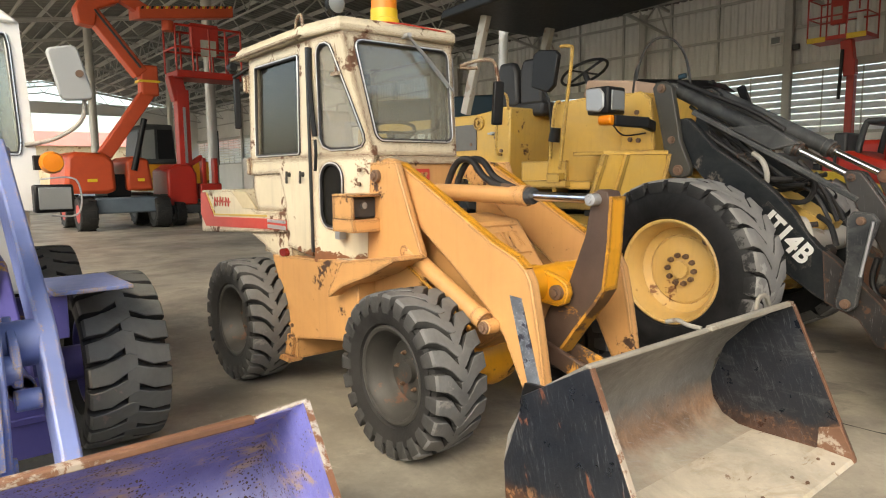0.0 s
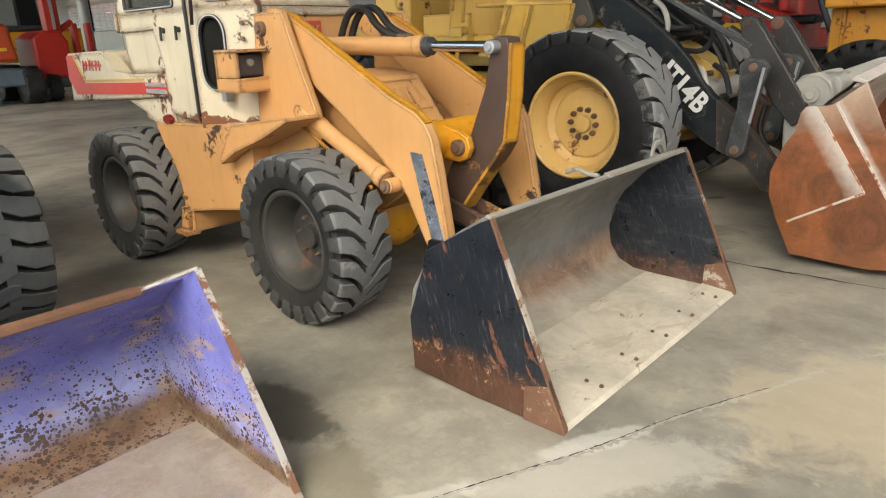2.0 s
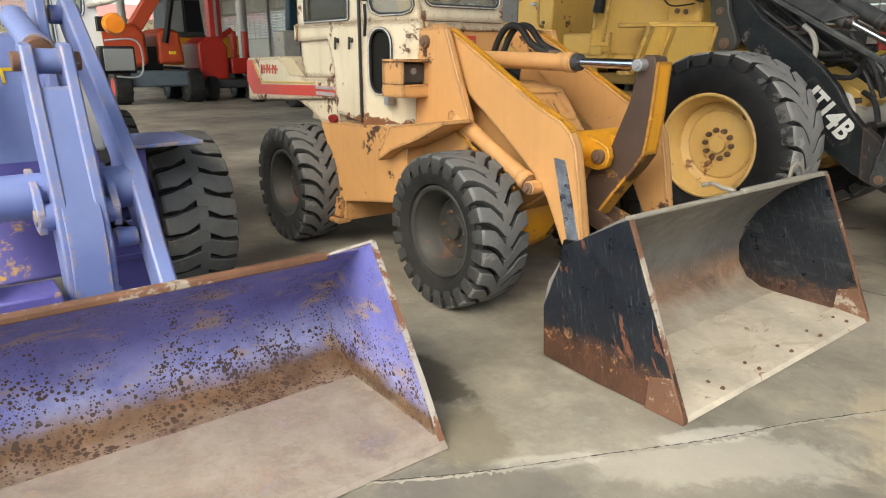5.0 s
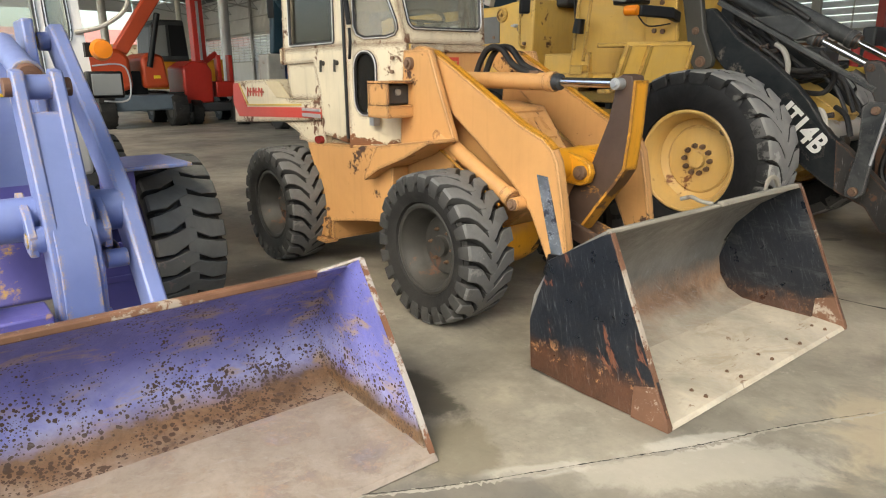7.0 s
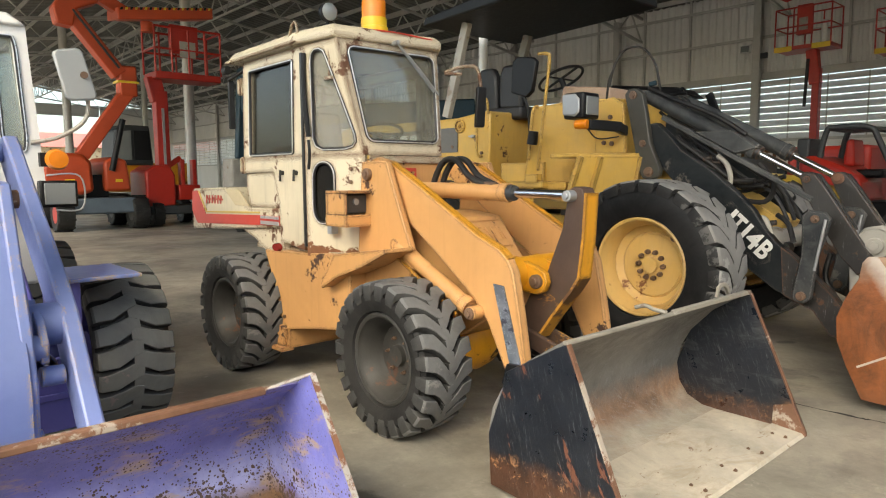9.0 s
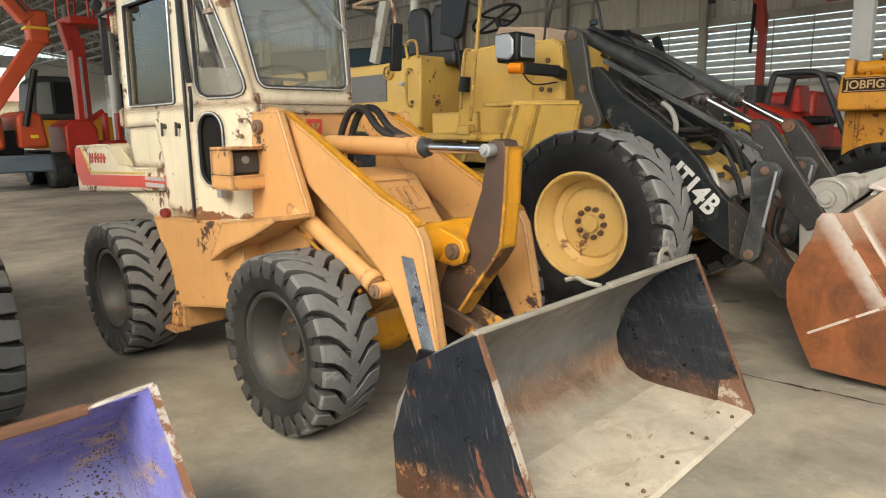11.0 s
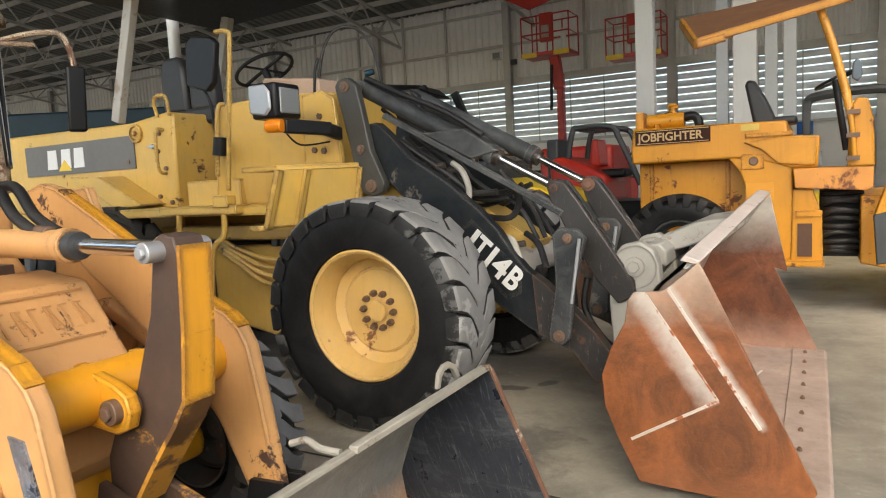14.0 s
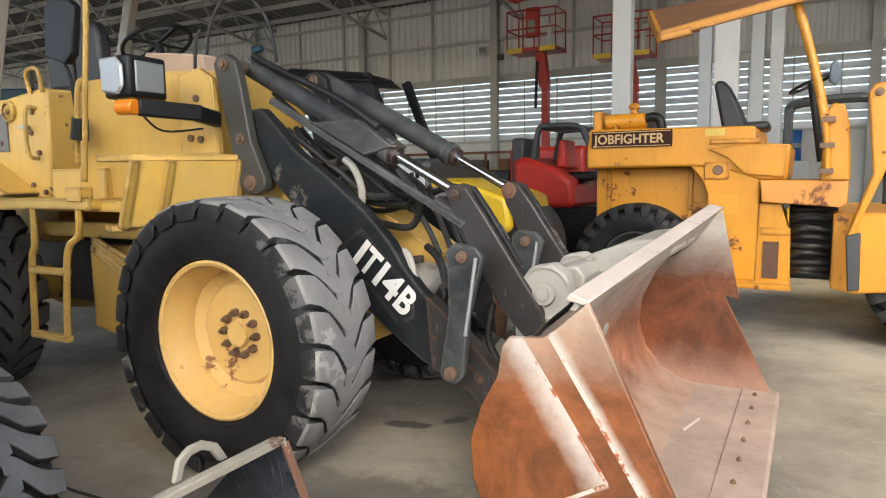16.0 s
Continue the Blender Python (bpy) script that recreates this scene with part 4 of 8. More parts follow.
def small_loader():
    L = thing("wheel_loader", (-2.4, YC, 0), "small peach and cream wheel loader, rusty, with cab and bucket", "wheel loader", "loaders")
    wheel(L, SMALL, -1.66, 3.73, 0.415, 0.30, 0.12, 6, 0.095, 0.1)
    wheel(L, SMALL, -1.66, 4.95, 0.415, 0.30, 0.12, 6, 0.095, 0.3, True)
    wheel(L, SMALL, -3.42, 3.66, 0.415, 0.30, 0.12, 6, 0.095, 0.2)
    wheel(L, SMALL, -3.42, 4.88, 0.415, 0.30, 0.12, 6, 0.095, 0.5, True)
    g = B()
    rod(g, (-1.66, 3.8, 0.415), (-1.66, 4.85, 0.415), 0.085, None, 18)
    lathe(g, [(0.09, -0.2), (0.16, -0.1), (0.18, 0), (0.16, 0.1), (0.09, 0.2)], 20, (-1.66, YC, 0.415))
    part("front_axle", g, m_orange, L)
    g = B()
    rod(g, (-3.42, 3.8, 0.415), (-3.42, 4.8, 0.415), 0.085, None, 18)
    part("rear_axle", g, m_peach, L)
    # rear body
    g = B()
    prism(g, [(-3.24, 0.865), (-2.30, 0.90), (-2.16, 0.86), (-2.19, 0.45), (-2.55, 0.40), (-2.92, 0.34), (-2.93, 0.20), (-3.17, 0.19), (-3.16, 0.30), (-3.06, 0.36), (-3.10, 0.60)], 3.76, 4.80)
    rear = part("rear_body", g, m_peach, L, "peach painted lower body panel", bevel=0.008)
    g = B()
    prism(g, [(-2.93, 0.34), (-2.955, 0.22), (-3.15, 0.21), (-3.13, 0.31), (-3.05, 0.37)], 3.735, 3.762)
    box(g, -3.17, -2.93, 3.70, 3.80, 0.185, 0.215)
    part("step", g, m_peach, rear, bevel=0.004)
    for x, z in ((-3.18, 0.75), (-3.16, 0.64), (-2.97, 0.42)):
        g = B()
        rod(g, (x, 3.765, z), (x, 3.748, z), 0.013, None, 6)
        part("bolt", g, m_bolt, rear)
    g = B()
    box(g, -2.6, -1.9, 4.05, 4.45, 0.35, 0.75)
    part("articulation_joint", g, m_darkgrey, L, bevel=0.02)
    # engine hood with red stripe
    g = B()
    prism(g, [(-4.48, 1.285), (-3.86, 1.30), (-3.84, 1.285), (-3.44, 1.155), (-2.98, 1.165), (-2.98, 1.03), (-3.63, 0.99), (-4.52, 0.945)], 3.75, 4.80)
    hood = part("engine_hood", g, m_cream, L, "cream engine hood with red stripe", bevel=0.012)
    g = B()
    prism(g, [(-4.485, 1.265), (-4.385, 1.27), (-4.23, 1.082), (-3.26, 1.107), (-2.985, 1.107), (-2.985, 1.045), (-4.40, 1.0), (-4.505, 1.10)], 3.745, 3.752)
    part("stripe", g, m_red, hood, "red stripe")
    g = B()
    strut(g, (-4.355, 3.747, 1.265), (-4.21, 3.747, 1.10), 0.006, 0.012)
    strut(g, (-4.21, 3.747, 1.10), (-3.27, 3.747, 1.125), 0.006, 0.012)
    part("pinstripe", g, m_yellowline, hood)
    g = B()
    box(g, -3.25, -2.985, 3.740, 3.745, 1.085, 1.105)
    box(g, -3.25, -2.985, 3.740, 3.745, 1.045, 1.070)
    part("reflector_strip", g, m_trimsilver, hood)
    g = B()
    for i in range(6):
        x = -4.20 + i * 0.055
        strut(g, (x, 3.746, 1.17), (x + 0.012, 3.746, 1.235), 0.005, 0.012, (1, 0, 0))
        if i % 2 == 0:
            strut(g, (x + 0.01, 3.746, 1.235), (x + 0.04, 3.746, 1.20), 0.005, 0.011, (1, 0, 0))
        else:
            strut(g, (x, 3.746, 1.20), (x + 0.04, 3.746, 1.205), 0.005, 0.011, (1, 0, 0))
    part("faded_lettering", g, m_red, hood, "faded red hood lettering, unreadable")
    g = B()
    hexa(g, [(-3.84, 3.744, 1.285), (-3.60, 3.744, 1.285), (-3.43, 3.744, 1.165), (-3.66, 3.744, 1.165)], [(-3.84, 3.756, 1.285), (-3.60, 3.756, 1.285), (-3.43, 3.756, 1.165), (-3.66, 3.756, 1.165)])
    part("side_flap", g, m_cream_d, hood, "dusty tan flap", bevel=0.003)
    g = B()
    prism(g, [(-3.62, 0.99), (-2.99, 1.03), (-2.98, 0.86), (-3.25, 0.86), (-3.40, 0.93)], 3.77, 4.78)
    part("lower_cowl", g, m_cream, L, bevel=0.008)
    g = B()
    rod(g, (-3.04, 3.765, 0.895), (-3.04, 3.74, 0.895), 0.03, 0.026, 16)
    for v in g.verts:
        v.co.x = -3.04 + (v.co.x + 3.04) * 1.8
    part("marker_lamp", g, m_redlamp, L, "small oval red marker lamp")
    # cab: rear body, door, quarter panels, windscreen, roof
    g = B()
    box(g, -3.50, -3.44, 3.78, 4.78, 1.16, 1.52)
    for y in (3.81, 4.75):
        box(g, -3.50, -3.44, y - 0.03, y + 0.03, 1.52, 2.08)
    box(g, -3.50, -3.44, 3.78, 4.78, 2.08, 2.16)
    box(g, -3.44, -2.66, 4.74, 4.78, 0.90, 1.52)
    for x in (-3.46, -2.68):
        box(g, x - 0.03, x + 0.03, 4.73, 4.79, 1.5, 2.16)
    box(g, -3.46, -2.66, 4.73, 4.79, 2.08, 2.18)
    box(g, -3.48, -2.25, 3.82, 4.74, 0.86, 0.90)
    part("cab_frame", g, m_cream, L, bevel=0.006)
    g = B()
    prism(g, [(-3.06, 1.41), (-2.99, 1.20), (-2.985, 0.94), (-2.66, 0.90), (-2.63, 1.50), (-3.49, 1.50), (-3.49, 1.40)], 3.752, 3.790)
    door = part("door", g, m_creamlow, L, "cream cab door with rusty lower edge", bevel=0.005)
    hole = rounded(0.13, 0.835, 0.04, 0.895, 0.02, 3)
    window_in(L, [(-3.50, 3.752, 1.50), (-2.63, 3.752, 1.50), (-2.61, 3.752, 2.18), (-3.46, 3.752, 2.18)], hole, 0.035, m_cream, "door_window", m_glassclear)
    g = B()
    prism(g, [(-3.49, 1.41), (-3.06, 1.41), (-2.99, 1.20), (-2.985, 1.165), (-3.44, 1.16), (-3.49, 1.28)], 3.765, 3.79)
    part("cab_side_panel", g, m_cream, L, bevel=0.004)
    for z in (2.02, 1.46):
        g = B()
        box(g, -3.525, -3.48, 3.742, 3.77, z - 0.06, z + 0.06)
        rod(g, (-3.505, 3.738, z - 0.05), (-3.505, 3.738, z + 0.05), 0.014, None, 10)
        part("door_hinge", g, m_cream, door, bevel=0.003)
    for x, z in ((-2.92, 1.40), (-2.74, 1.40)):
        g = B()
        rod(g, (x, 3.752, z), (x, 3.732, z), 0.016, 0.013, 12)
        strut(g, (x, 3.731, z + 0.02), (x - 0.008, 3.731, z - 0.055), 0.010, 0.014)
        part("door_handle", g, m_rimgrey, door, "small worn metal door latch")
    g = B()
    box(g, -2.652, -2.628, 3.742, 3.752, 0.93, 2.14)
    part("door_gap", g, m_seal, L, "dark rubber door seam")
    # post strip and quarter panels
    A0, A1 = Vector((-2.63, 3.752, 0.87)), Vector((-2.61, 3.752, 2.18))
    Am = Vector((-2.63, 3.752, 1.505))
    C0, Cm, C1 = Vector((-2.27, 3.93, 0.89)), Vector((-2.245, 3.94, 1.505)), Vector((-2.315, 3.80, 2.19))
    up = window_in(L, [Am, Cm, C1, A1], [(0.165, 0.16), (0.21, 0.09), (0.33, 0.056), (0.70, 0.058), (0.84, 0.08), (0.90, 0.12), (0.91, 0.18), (0.79, 0.51), (0.62, 0.85), (0.57, 0.91), (0.46, 0.935), (0.32, 0.935), (0.23, 0.90), (0.20, 0.84), (0.185, 0.5)], 0.03, m_cream, "quarter_panel", m_glasspale)
    low = window_in(L, [A0, C0, Cm, Am], rounded(0.14, 0.50, 0.33, 0.93, 0.16, 6), 0.03, m_creamlow, "lower_quarter_panel", m_glassdk)
    for z in (1.42, 1.34, 1.20, 1.12):
        g = B()
        p = C0.lerp(Cm, (z - 0.89) / 0.615) + Vector((-0.07, -0.05, 0))
        rod(g, p, p + Vector((0.006, -0.014, 0)), 0.012, None, 8)
        part("screw", g, m_bolt, low)
    g = B()
    box(g, -2.45, -2.40, 3.79, 3.835, 1.02, 1.09)
    tube(g, [(-2.425, 3.80, 1.08), (-2.425, 3.775, 1.115), (-2.40, 3.79, 1.12)], 0.012)
    part("hasp", g, m_steel, low, "grey padlock hasp", bevel=0.004)
    D0, D1 = Vector((-2.24, 4.56, 1.505)), Vector((-2.29, 4.565, 2.19))
    scr = window_in(L, [Cm, D0, D1, C1], rounded(0.075, 0.945, 0.125, 0.935, 0.07, 6), 0.03, m_cream, "windscreen", m_glass)
    # far quarter and side glass
    E0, E1 = Vector((-2.63, 4.78, 1.505)), Vector((-2.61, 4.78, 2.18))
    window_in(L, [D0, E0, E1, D1], rounded(0.14, 0.86, 0.10, 0.90, 0.08, 4), 0.03, m_cream, "far_quarter_panel", m_glass)
    # roof
    g = B()
    outline = [(-3.60, 3.715), (-2.64, 3.715), (-2.32, 3.775), (-2.24, 4.56), (-2.58, 4.81), (-3.60, 4.81)]
    lo = [(x, y, 2.184 + 0.008 * (x + 3.60)) for x, y in outline]
    v0 = [g.verts.new(p) for p in lo]
    v1 = [g.verts.new((x, y, z + 0.048)) for x, y, z in lo]
    cen = Vector((-2.9, YC, 2.30))
    v2 = [g.verts.new(Vector((x, y, z + 0.085)).lerp(cen, 0.07)) for x, y, z in lo]
    g.faces.new(v0[::-1])
    g.faces.new(v2)
    for a, b in ((v0, v1), (v1, v2)):
        for i in range(6):
            j = (i + 1) % 6
            g.faces.new((a[i], a[j], b[j], b[i]))
    roof = part("roof", g, m_cream, L, "cream cab roof with rusty front edge", bevel=0.012)
    g = B()
    prism(g, [(-3.63, 2.186), (-2.68, 2.194), (-2.62, 2.204), (-2.66, 2.214), (-3.63, 2.206)], 3.690, 3.716)
    part("rain_gutter", g, m_cream, roof, bevel=0.006)
    g = B()
    tube(g, [(-2.75, 3.735, 2.25), (-2.72, 3.735, 2.315), (-2.67, 3.735, 2.325), (-2.65, 3.735, 2.25)], 0.009)
    part("lifting_eye", g, m_cream, roof)
    g = B()
    tube(g, [(-2.50, 3.88, 2.29), (-2.38, 3.98, 2.275), (-2.29, 4.2, 2.27), (-2.26, 4.50, 2.255)], 0.005, 6)
    part("lamp_cable", g, m_red, roof)
    # beacon and work lamp
    g = B()
    lathe(g, [(0.085, 0), (0.09, 0.012), (0.09, 0.03), (0.078, 0.04)], 28, (-2.50, 4.21, 2.27), "z")
    part("beacon_base", g, m_black, L)
    g = B()
    lathe(g, [(0.085, 0.03), (0.092, 0.035), (0.092, 0.06), (0.083, 0.065), (0.083, 0.12), (0.078, 0.12)], 32, (-2.50, 4.21, 2.27), "z")
    part("beacon_collar", g, m_yelplastic, L, "ribbed yellow beacon collar")
    g = B()
    lathe(g, [(0.078, 0.12), (0.078, 0.22), (0.066, 0.25), (0.0, 0.258)], 32, (-2.50, 4.21, 2.27), "z")
    part("beacon_dome", g, m_amber, L, "amber beacon dome")
    g = B()
    lathe(g, [(0.0, -0.01), (0.05, -0.005), (0.058, 0.0), (0.058, 0.03), (0.03, 0.06), (0.0, 0.065)], 24, (-2.52, 3.885, 2.385), "x")
    for v in g.verts:
        v.co.x = -2.52 - (v.co.x + 2.52)
    rod(g, (-2.54, 3.885, 2.335), (-2.55, 3.885, 2.25), 0.012)
    lamp = part("work_lamp", g, m_black, L)
    g = B()
    lathe(g, [(0.0, 0.016), (0.035, 0.014), (0.054, 0.004)], 24, (-2.515, 3.885, 2.385), "x")
    part("lens", g, m_lens, lamp, "round clear lamp lens")
    # wiper, mirrors
    g = B()
    tube(g, [(-2.25, 4.20, 2.20), (-2.235, 4.36, 2.06), (-2.22, 4.52, 1.90)], 0.007, 6, 4)
    strut(g, (-2.268, 4.23, 2.19), (-2.245, 4.50, 1.92), 0.006, 0.012)
    rod(g, (-2.23, 4.20, 2.20), (-2.31, 4.20, 2.20), 0.014)
    part("wiper", g, m_steel, L, "steel windscreen wiper arm")
    g = B()
    tube(g, [(-2.25, 4.60, 2.06), (-2.18, 4.72, 2.10), (-2.14, 4.80, 2.08), (-2.13, 4.83, 1.90)], 0.012, 8)
    tube(g, [(-2.25, 4.60, 2.05), (-2.19, 4.70, 2.05)], 0.010, 8)
    part("mirror_bracket", g, m_cream, L)
    g = B()
    hexa(g, [(-2.13, 4.77, 1.70), (-2.11, 4.84, 1.70), (-2.10, 4.85, 1.97), (-2.12, 4.78, 1.97)], [(-2.17, 4.79, 1.70), (-2.15, 4.86, 1.70), (-2.14, 4.87, 1.97), (-2.16, 4.80, 1.97)])
    part("mirror", g, m_black, L, "dark side mirror", bevel=0.01)
    g = B()
    hexa(g, [(-3.53, 3.67, 1.72), (-3.52, 3.71, 1.72), (-3.52, 3.71, 2.06), (-3.53, 3.67, 2.06)], [(-3.55, 3.67, 1.72), (-3.54, 3.71, 1.72), (-3.54, 3.71, 2.06), (-3.55, 3.67, 2.06)])
    rod(g, (-3.52, 3.66, 2.06), (-3.48, 3.76, 2.13), 0.012)
    rod(g, (-3.56, 3.66, 2.13), (-3.50, 3.66, 2.13), 0.03)
    part("rear_mirror", g, m_black, L, bevel=0.006)
    g = B()
    tube(g, [(-2.50, 3.79, 2.17), (-2.44, 3.795, 2.19), (-2.40, 3.80, 2.14), (-2.41, 3.805, 1.97)], 0.008)
    box(g, -2.45, -2.37, 3.79, 3.81, 1.955, 1.975)
    part("glass_clamp", g, m_cream, L)
    # rubber flap along the door post
    g = B()
    tube(g, [(-2.60, 3.742, 2.13), (-2.597, 3.736, 1.98), (-2.585, 3.736, 1.80), (-2.565, 3.742, 1.62)], 0.016)
    tube(g, [(-2.57, 3.745, 1.60), (-2.555, 3.74, 1.52), (-2.57, 3.74, 1.42)], 0.010)
    part("door_stay", g, m_black, L)
    # seat and wheel inside
    g = B()
    box(g, -3.25, -2.85, 4.02, 4.46, 1.25, 1.36)
    prism(g, [(-3.30, 1.30), (-3.18, 1.34), (-3.26, 1.86), (-3.36, 1.84)], 4.04, 4.44)
    part("seat", g, m_seat, L, "black operator seat", bevel=0.03)
    g = B()
    tube(g, [(-2.55 + 0.08 * math.cos(a), 4.27 + 0.19 * math.sin(a), 1.66 + 0.06 * math.cos(a)) for a in [k * math.pi / 8 for k in range(17)]], 0.012, 8, 2)
    rod(g, (-2.55, 4.27, 1.66), (-2.42, 4.27, 1.30), 0.025)
    box(g, -2.56, -2.52, 4.10, 4.44, 1.65, 1.665)
    part("steering_wheel", g, m_black, L)
    # front frame: cowl, towers, nose
    g = B()
    prism(g, [(-2.60, 0.55), (-2.60, 1.45), (-2.245, 1.475), (-2.235, 1.20), (-2.10, 1.08), (-2.10, 0.55)], 3.97, 4.56)
    cowl = part("front_cowl", g, m_peach, L, bevel=0.008)
    g = B()
    box(g, -2.245, -2.23, 3.97, 4.58, 1.455, 1.50)
    part("cowl_strip", g, m_cream, cowl, bevel=0.003)
    g = B()
    box(g, -2.236, -2.228, 4.235, 4.33, 1.345, 1.425)
    badge = part("badge", g, m_red, cowl, "square red badge")
    g = B()
    prism(g, [(4.25, 1.40), (4.275, 1.405), (4.283, 1.38), (4.29, 1.405), (4.315, 1.40), (4.295, 1.37), (4.283, 1.36), (4.27, 1.37)], -2.2275, -2.222, "x")
    part("badge_mark", g, m_peach, badge)
    for y0, y1 in ((3.875, 3.915), (4.70, 4.74)):
        g = B()
        prism(g, [(-2.19, 1.46), (-1.95, 1.46), (-1.86, 1.25), (-1.74, 0.99), (-1.72, 0.86), (-1.86, 0.62), (-2.05, 0.50), (-2.27, 0.50), (-2.24, 0.95)], y0, y1)
        part("tower_plate", g, m_peach, L, bevel=0.006)
        pin(L, (-2.12, 1.385), 0.035, y0 - 0.025, y1 + 0.02)
        pin(L, (-1.86, 0.93), 0.026, y0 - 0.02, y1 + 0.02)
    g = B()
    prism(g, [(-2.21, 0.92), (-1.72, 0.985), (-1.71, 0.965), (-1.93, 0.87), (-2.20, 0.78), (-2.36, 0.70), (-2.36, 0.735)], 3.68, 3.88)
    part("wheel_guard", g, m_peach, L, "bent peach mud guard plate", bevel=0.004)
    # headlamp box
    g = B()
    box(g, -2.30, -2.11, 3.70, 3.715, 1.151, 1.274)
    box(g, -2.30, -2.11, 3.975, 3.99, 1.151, 1.274)
    box(g, -2.32, -2.09, 3.698, 3.992, 1.275, 1.29)
    box(g, -2.32, -2.105, 3.698, 3.992, 1.08, 1.15)
    box(g, -2.32, -2.301, 3.70, 3.99, 1.151, 1.274)
    lb = part("headlamp_box", g, m_peach, L, bevel=0.004)
    g = B()
    box(g, -2.30, -2.15, 3.73, 3.965, 1.155, 1.27)
    part("headlamp", g, m_darkgrey, lb, "grimy recessed headlamp", bevel=0.012)
    g = B()
    rod(g, (-2.155, 3.80, 1.225), (-2.14, 3.80, 1.225), 0.024, 0.018)
    part("bulb", g, m_lens, lb)
    # nose box between the arms
    g = B()
    prism(g, [(-2.12, 0.42), (-2.12, 1.13), (-1.84, 1.17), (-1.60, 1.14), (-1.30, 0.76), (-1.31, 0.62), (-1.5, 0.50)], 4.05, 4.45)
    nose = part("front_frame", g, m_peach, L, "peach front frame with embossed plate", bevel=0.01)
    g = B()
    strut(g, (-1.575, 4.09, 1.116), (-1.575, 4.41, 1.116), 0.006, 0.008)
    strut(g, (-1.465, 4.09, 0.976), (-1.465, 4.41, 0.976), 0.006, 0.008)
    for k in range(6):
        y = 4.12 + k * 0.048
        strut(g, (-1.548, y, 1.081), (-1.492, y + 0.006, 1.011), 0.008, 0.004)
        if k % 2:
            strut(g, (-1.548, y + 0.006, 1.081), (-1.492, y + 0.030, 1.011), 0.008, 0.004)
        strut(g, (-1.548, y, 1.081), (-1.548, y + 0.022, 1.081), 0.008, 0.004)
    part("embossed_plate", g, mat("peach_paint_relief", (0.50, 0.26, 0.10), 0.5, var=0.15, bump=0.05), nose)
    # lift arms
    prof = [(-2.26, 1.385), (-2.22, 1.46), (-2.12, 1.485), (-2.02, 1.462), (-1.80, 1.352), (-1.585, 1.235), (-1.287, 1.075), (-1.13, 1.012), (-1.07, 0.965), (-1.037, 0.91), (-1.0, 0.74), (-0.945, 0.42), (-1.06, 0.37), (-1.205, 0.64), (-1.30, 0.74), (-1.39, 0.81), (-1.60, 0.96), (-1.85, 1.125), (-2.05, 1.27), (-2.14, 1.31)]
    for y0, y1 in ((3.935, 3.99), (4.615, 4.67)):
        g = prism(B(), prof, y0, y1)
        arm = part("lift_arm", g, m_peach, L, "peach lift arm, chipped at the edges", bevel=0.006)
        g = B()
        top = [(-2.0, 1.455), (-1.80, 1.355), (-1.585, 1.238), (-1.287, 1.078), (-1.13, 1.015), (-1.07, 0.968)]
        for a, b in zip(top, top[1:]):
            strut(g, (a[0], (y0 + y1) / 2, a[1]), (b[0], (y0 + y1) / 2, b[1]), y1 - y0 - 0.006, 0.008)
        part("edge_flange", g, m_orange, arm)
    g = B()
    hexa(g, [(-1.160, 3.929, 0.84), (-1.090, 3.929, 0.835), (-0.962, 3.929, 0.42), (-1.030, 3.929, 0.39)], [(-1.160, 3.936, 0.84), (-1.090, 3.936, 0.835), (-0.962, 3.936, 0.42), (-1.030, 3.936, 0.39)])
    part("reflective_tape", g, mat("crumpled_silver_tape", (0.33, 0.38, 0.46), 0.25, metal=0.6, var=0.6, scale=26, wear=(0.04, 0.045, 0.07), wear_amt=0.75, wear_scale=22, bump=0.9, bump_scale=30), L, "crumpled silver reflective tape")
    # cross tube with bellcrank lugs
    g = B()
    rod(g, (-1.22, 3.98, 0.86), (-1.22, 4.63, 0.86), 0.085, None, 28)
    part("cross_tube", g, m_orange, L)
    for y0, y1 in ((4.165, 4.205), (4.335, 4.375)):
        g = B()
        prism(g, [(-1.25, 0.95), (-1.08, 0.905), (-1.03, 0.88), (-1.015, 0.835), (-1.035, 0.785), (-1.08, 0.765), (-1.28, 0.78)], y0, y1)
        part("pivot_lug", g, m_orange, L, bevel=0.006)
    pin(L, (-1.075, 0.835), 0.036, 4.14, 4.40)
    # bellcrank
    bell = [(-0.938, 1.25), (-0.932, 1.295), (-0.900, 1.315), (-0.850, 1.308), (-0.832, 1.26), (-0.845, 1.05), (-0.868, 0.865), (-0.915, 0.795), (-1.02, 0.665), (-1.125, 0.525), (-1.185, 0.505), (-1.225, 0.55), (-1.22, 0.66), (-1.165, 0.765), (-1.09, 0.80), (-1.03, 0.95), (-0.968, 1.10)]
    g = prism(B(), bell, 4.222, 4.318)
    bc = part("bellcrank", g, m_bell, L, "rust brown bellcrank lever", bevel=0.006)
    for name, paint, runs in (("face_plate", m_orange, (((-0.832, 1.285), (-0.845, 1.05)), ((-0.845, 1.05), (-0.868, 0.862)))), ("lower_face", m_bellface, (((-0.868, 0.865), (-0.915, 0.795)), ((-0.915, 0.795), (-1.02, 0.665)), ((-1.02, 0.665), (-1.125, 0.525))))):
        g = B()
        for a, b in runs:
            strut(g, (a[0] + 0.004, 4.27, a[1]), (b[0] + 0.004, 4.27, b[1]), 0.100, 0.014)
        part(name, g, paint, bc, "yellow front face strip" if paint is m_orange else "rusty lower face strip")
    pin(L, (-0.905, 1.27), 0.028, 4.17, 4.375, m_steel)
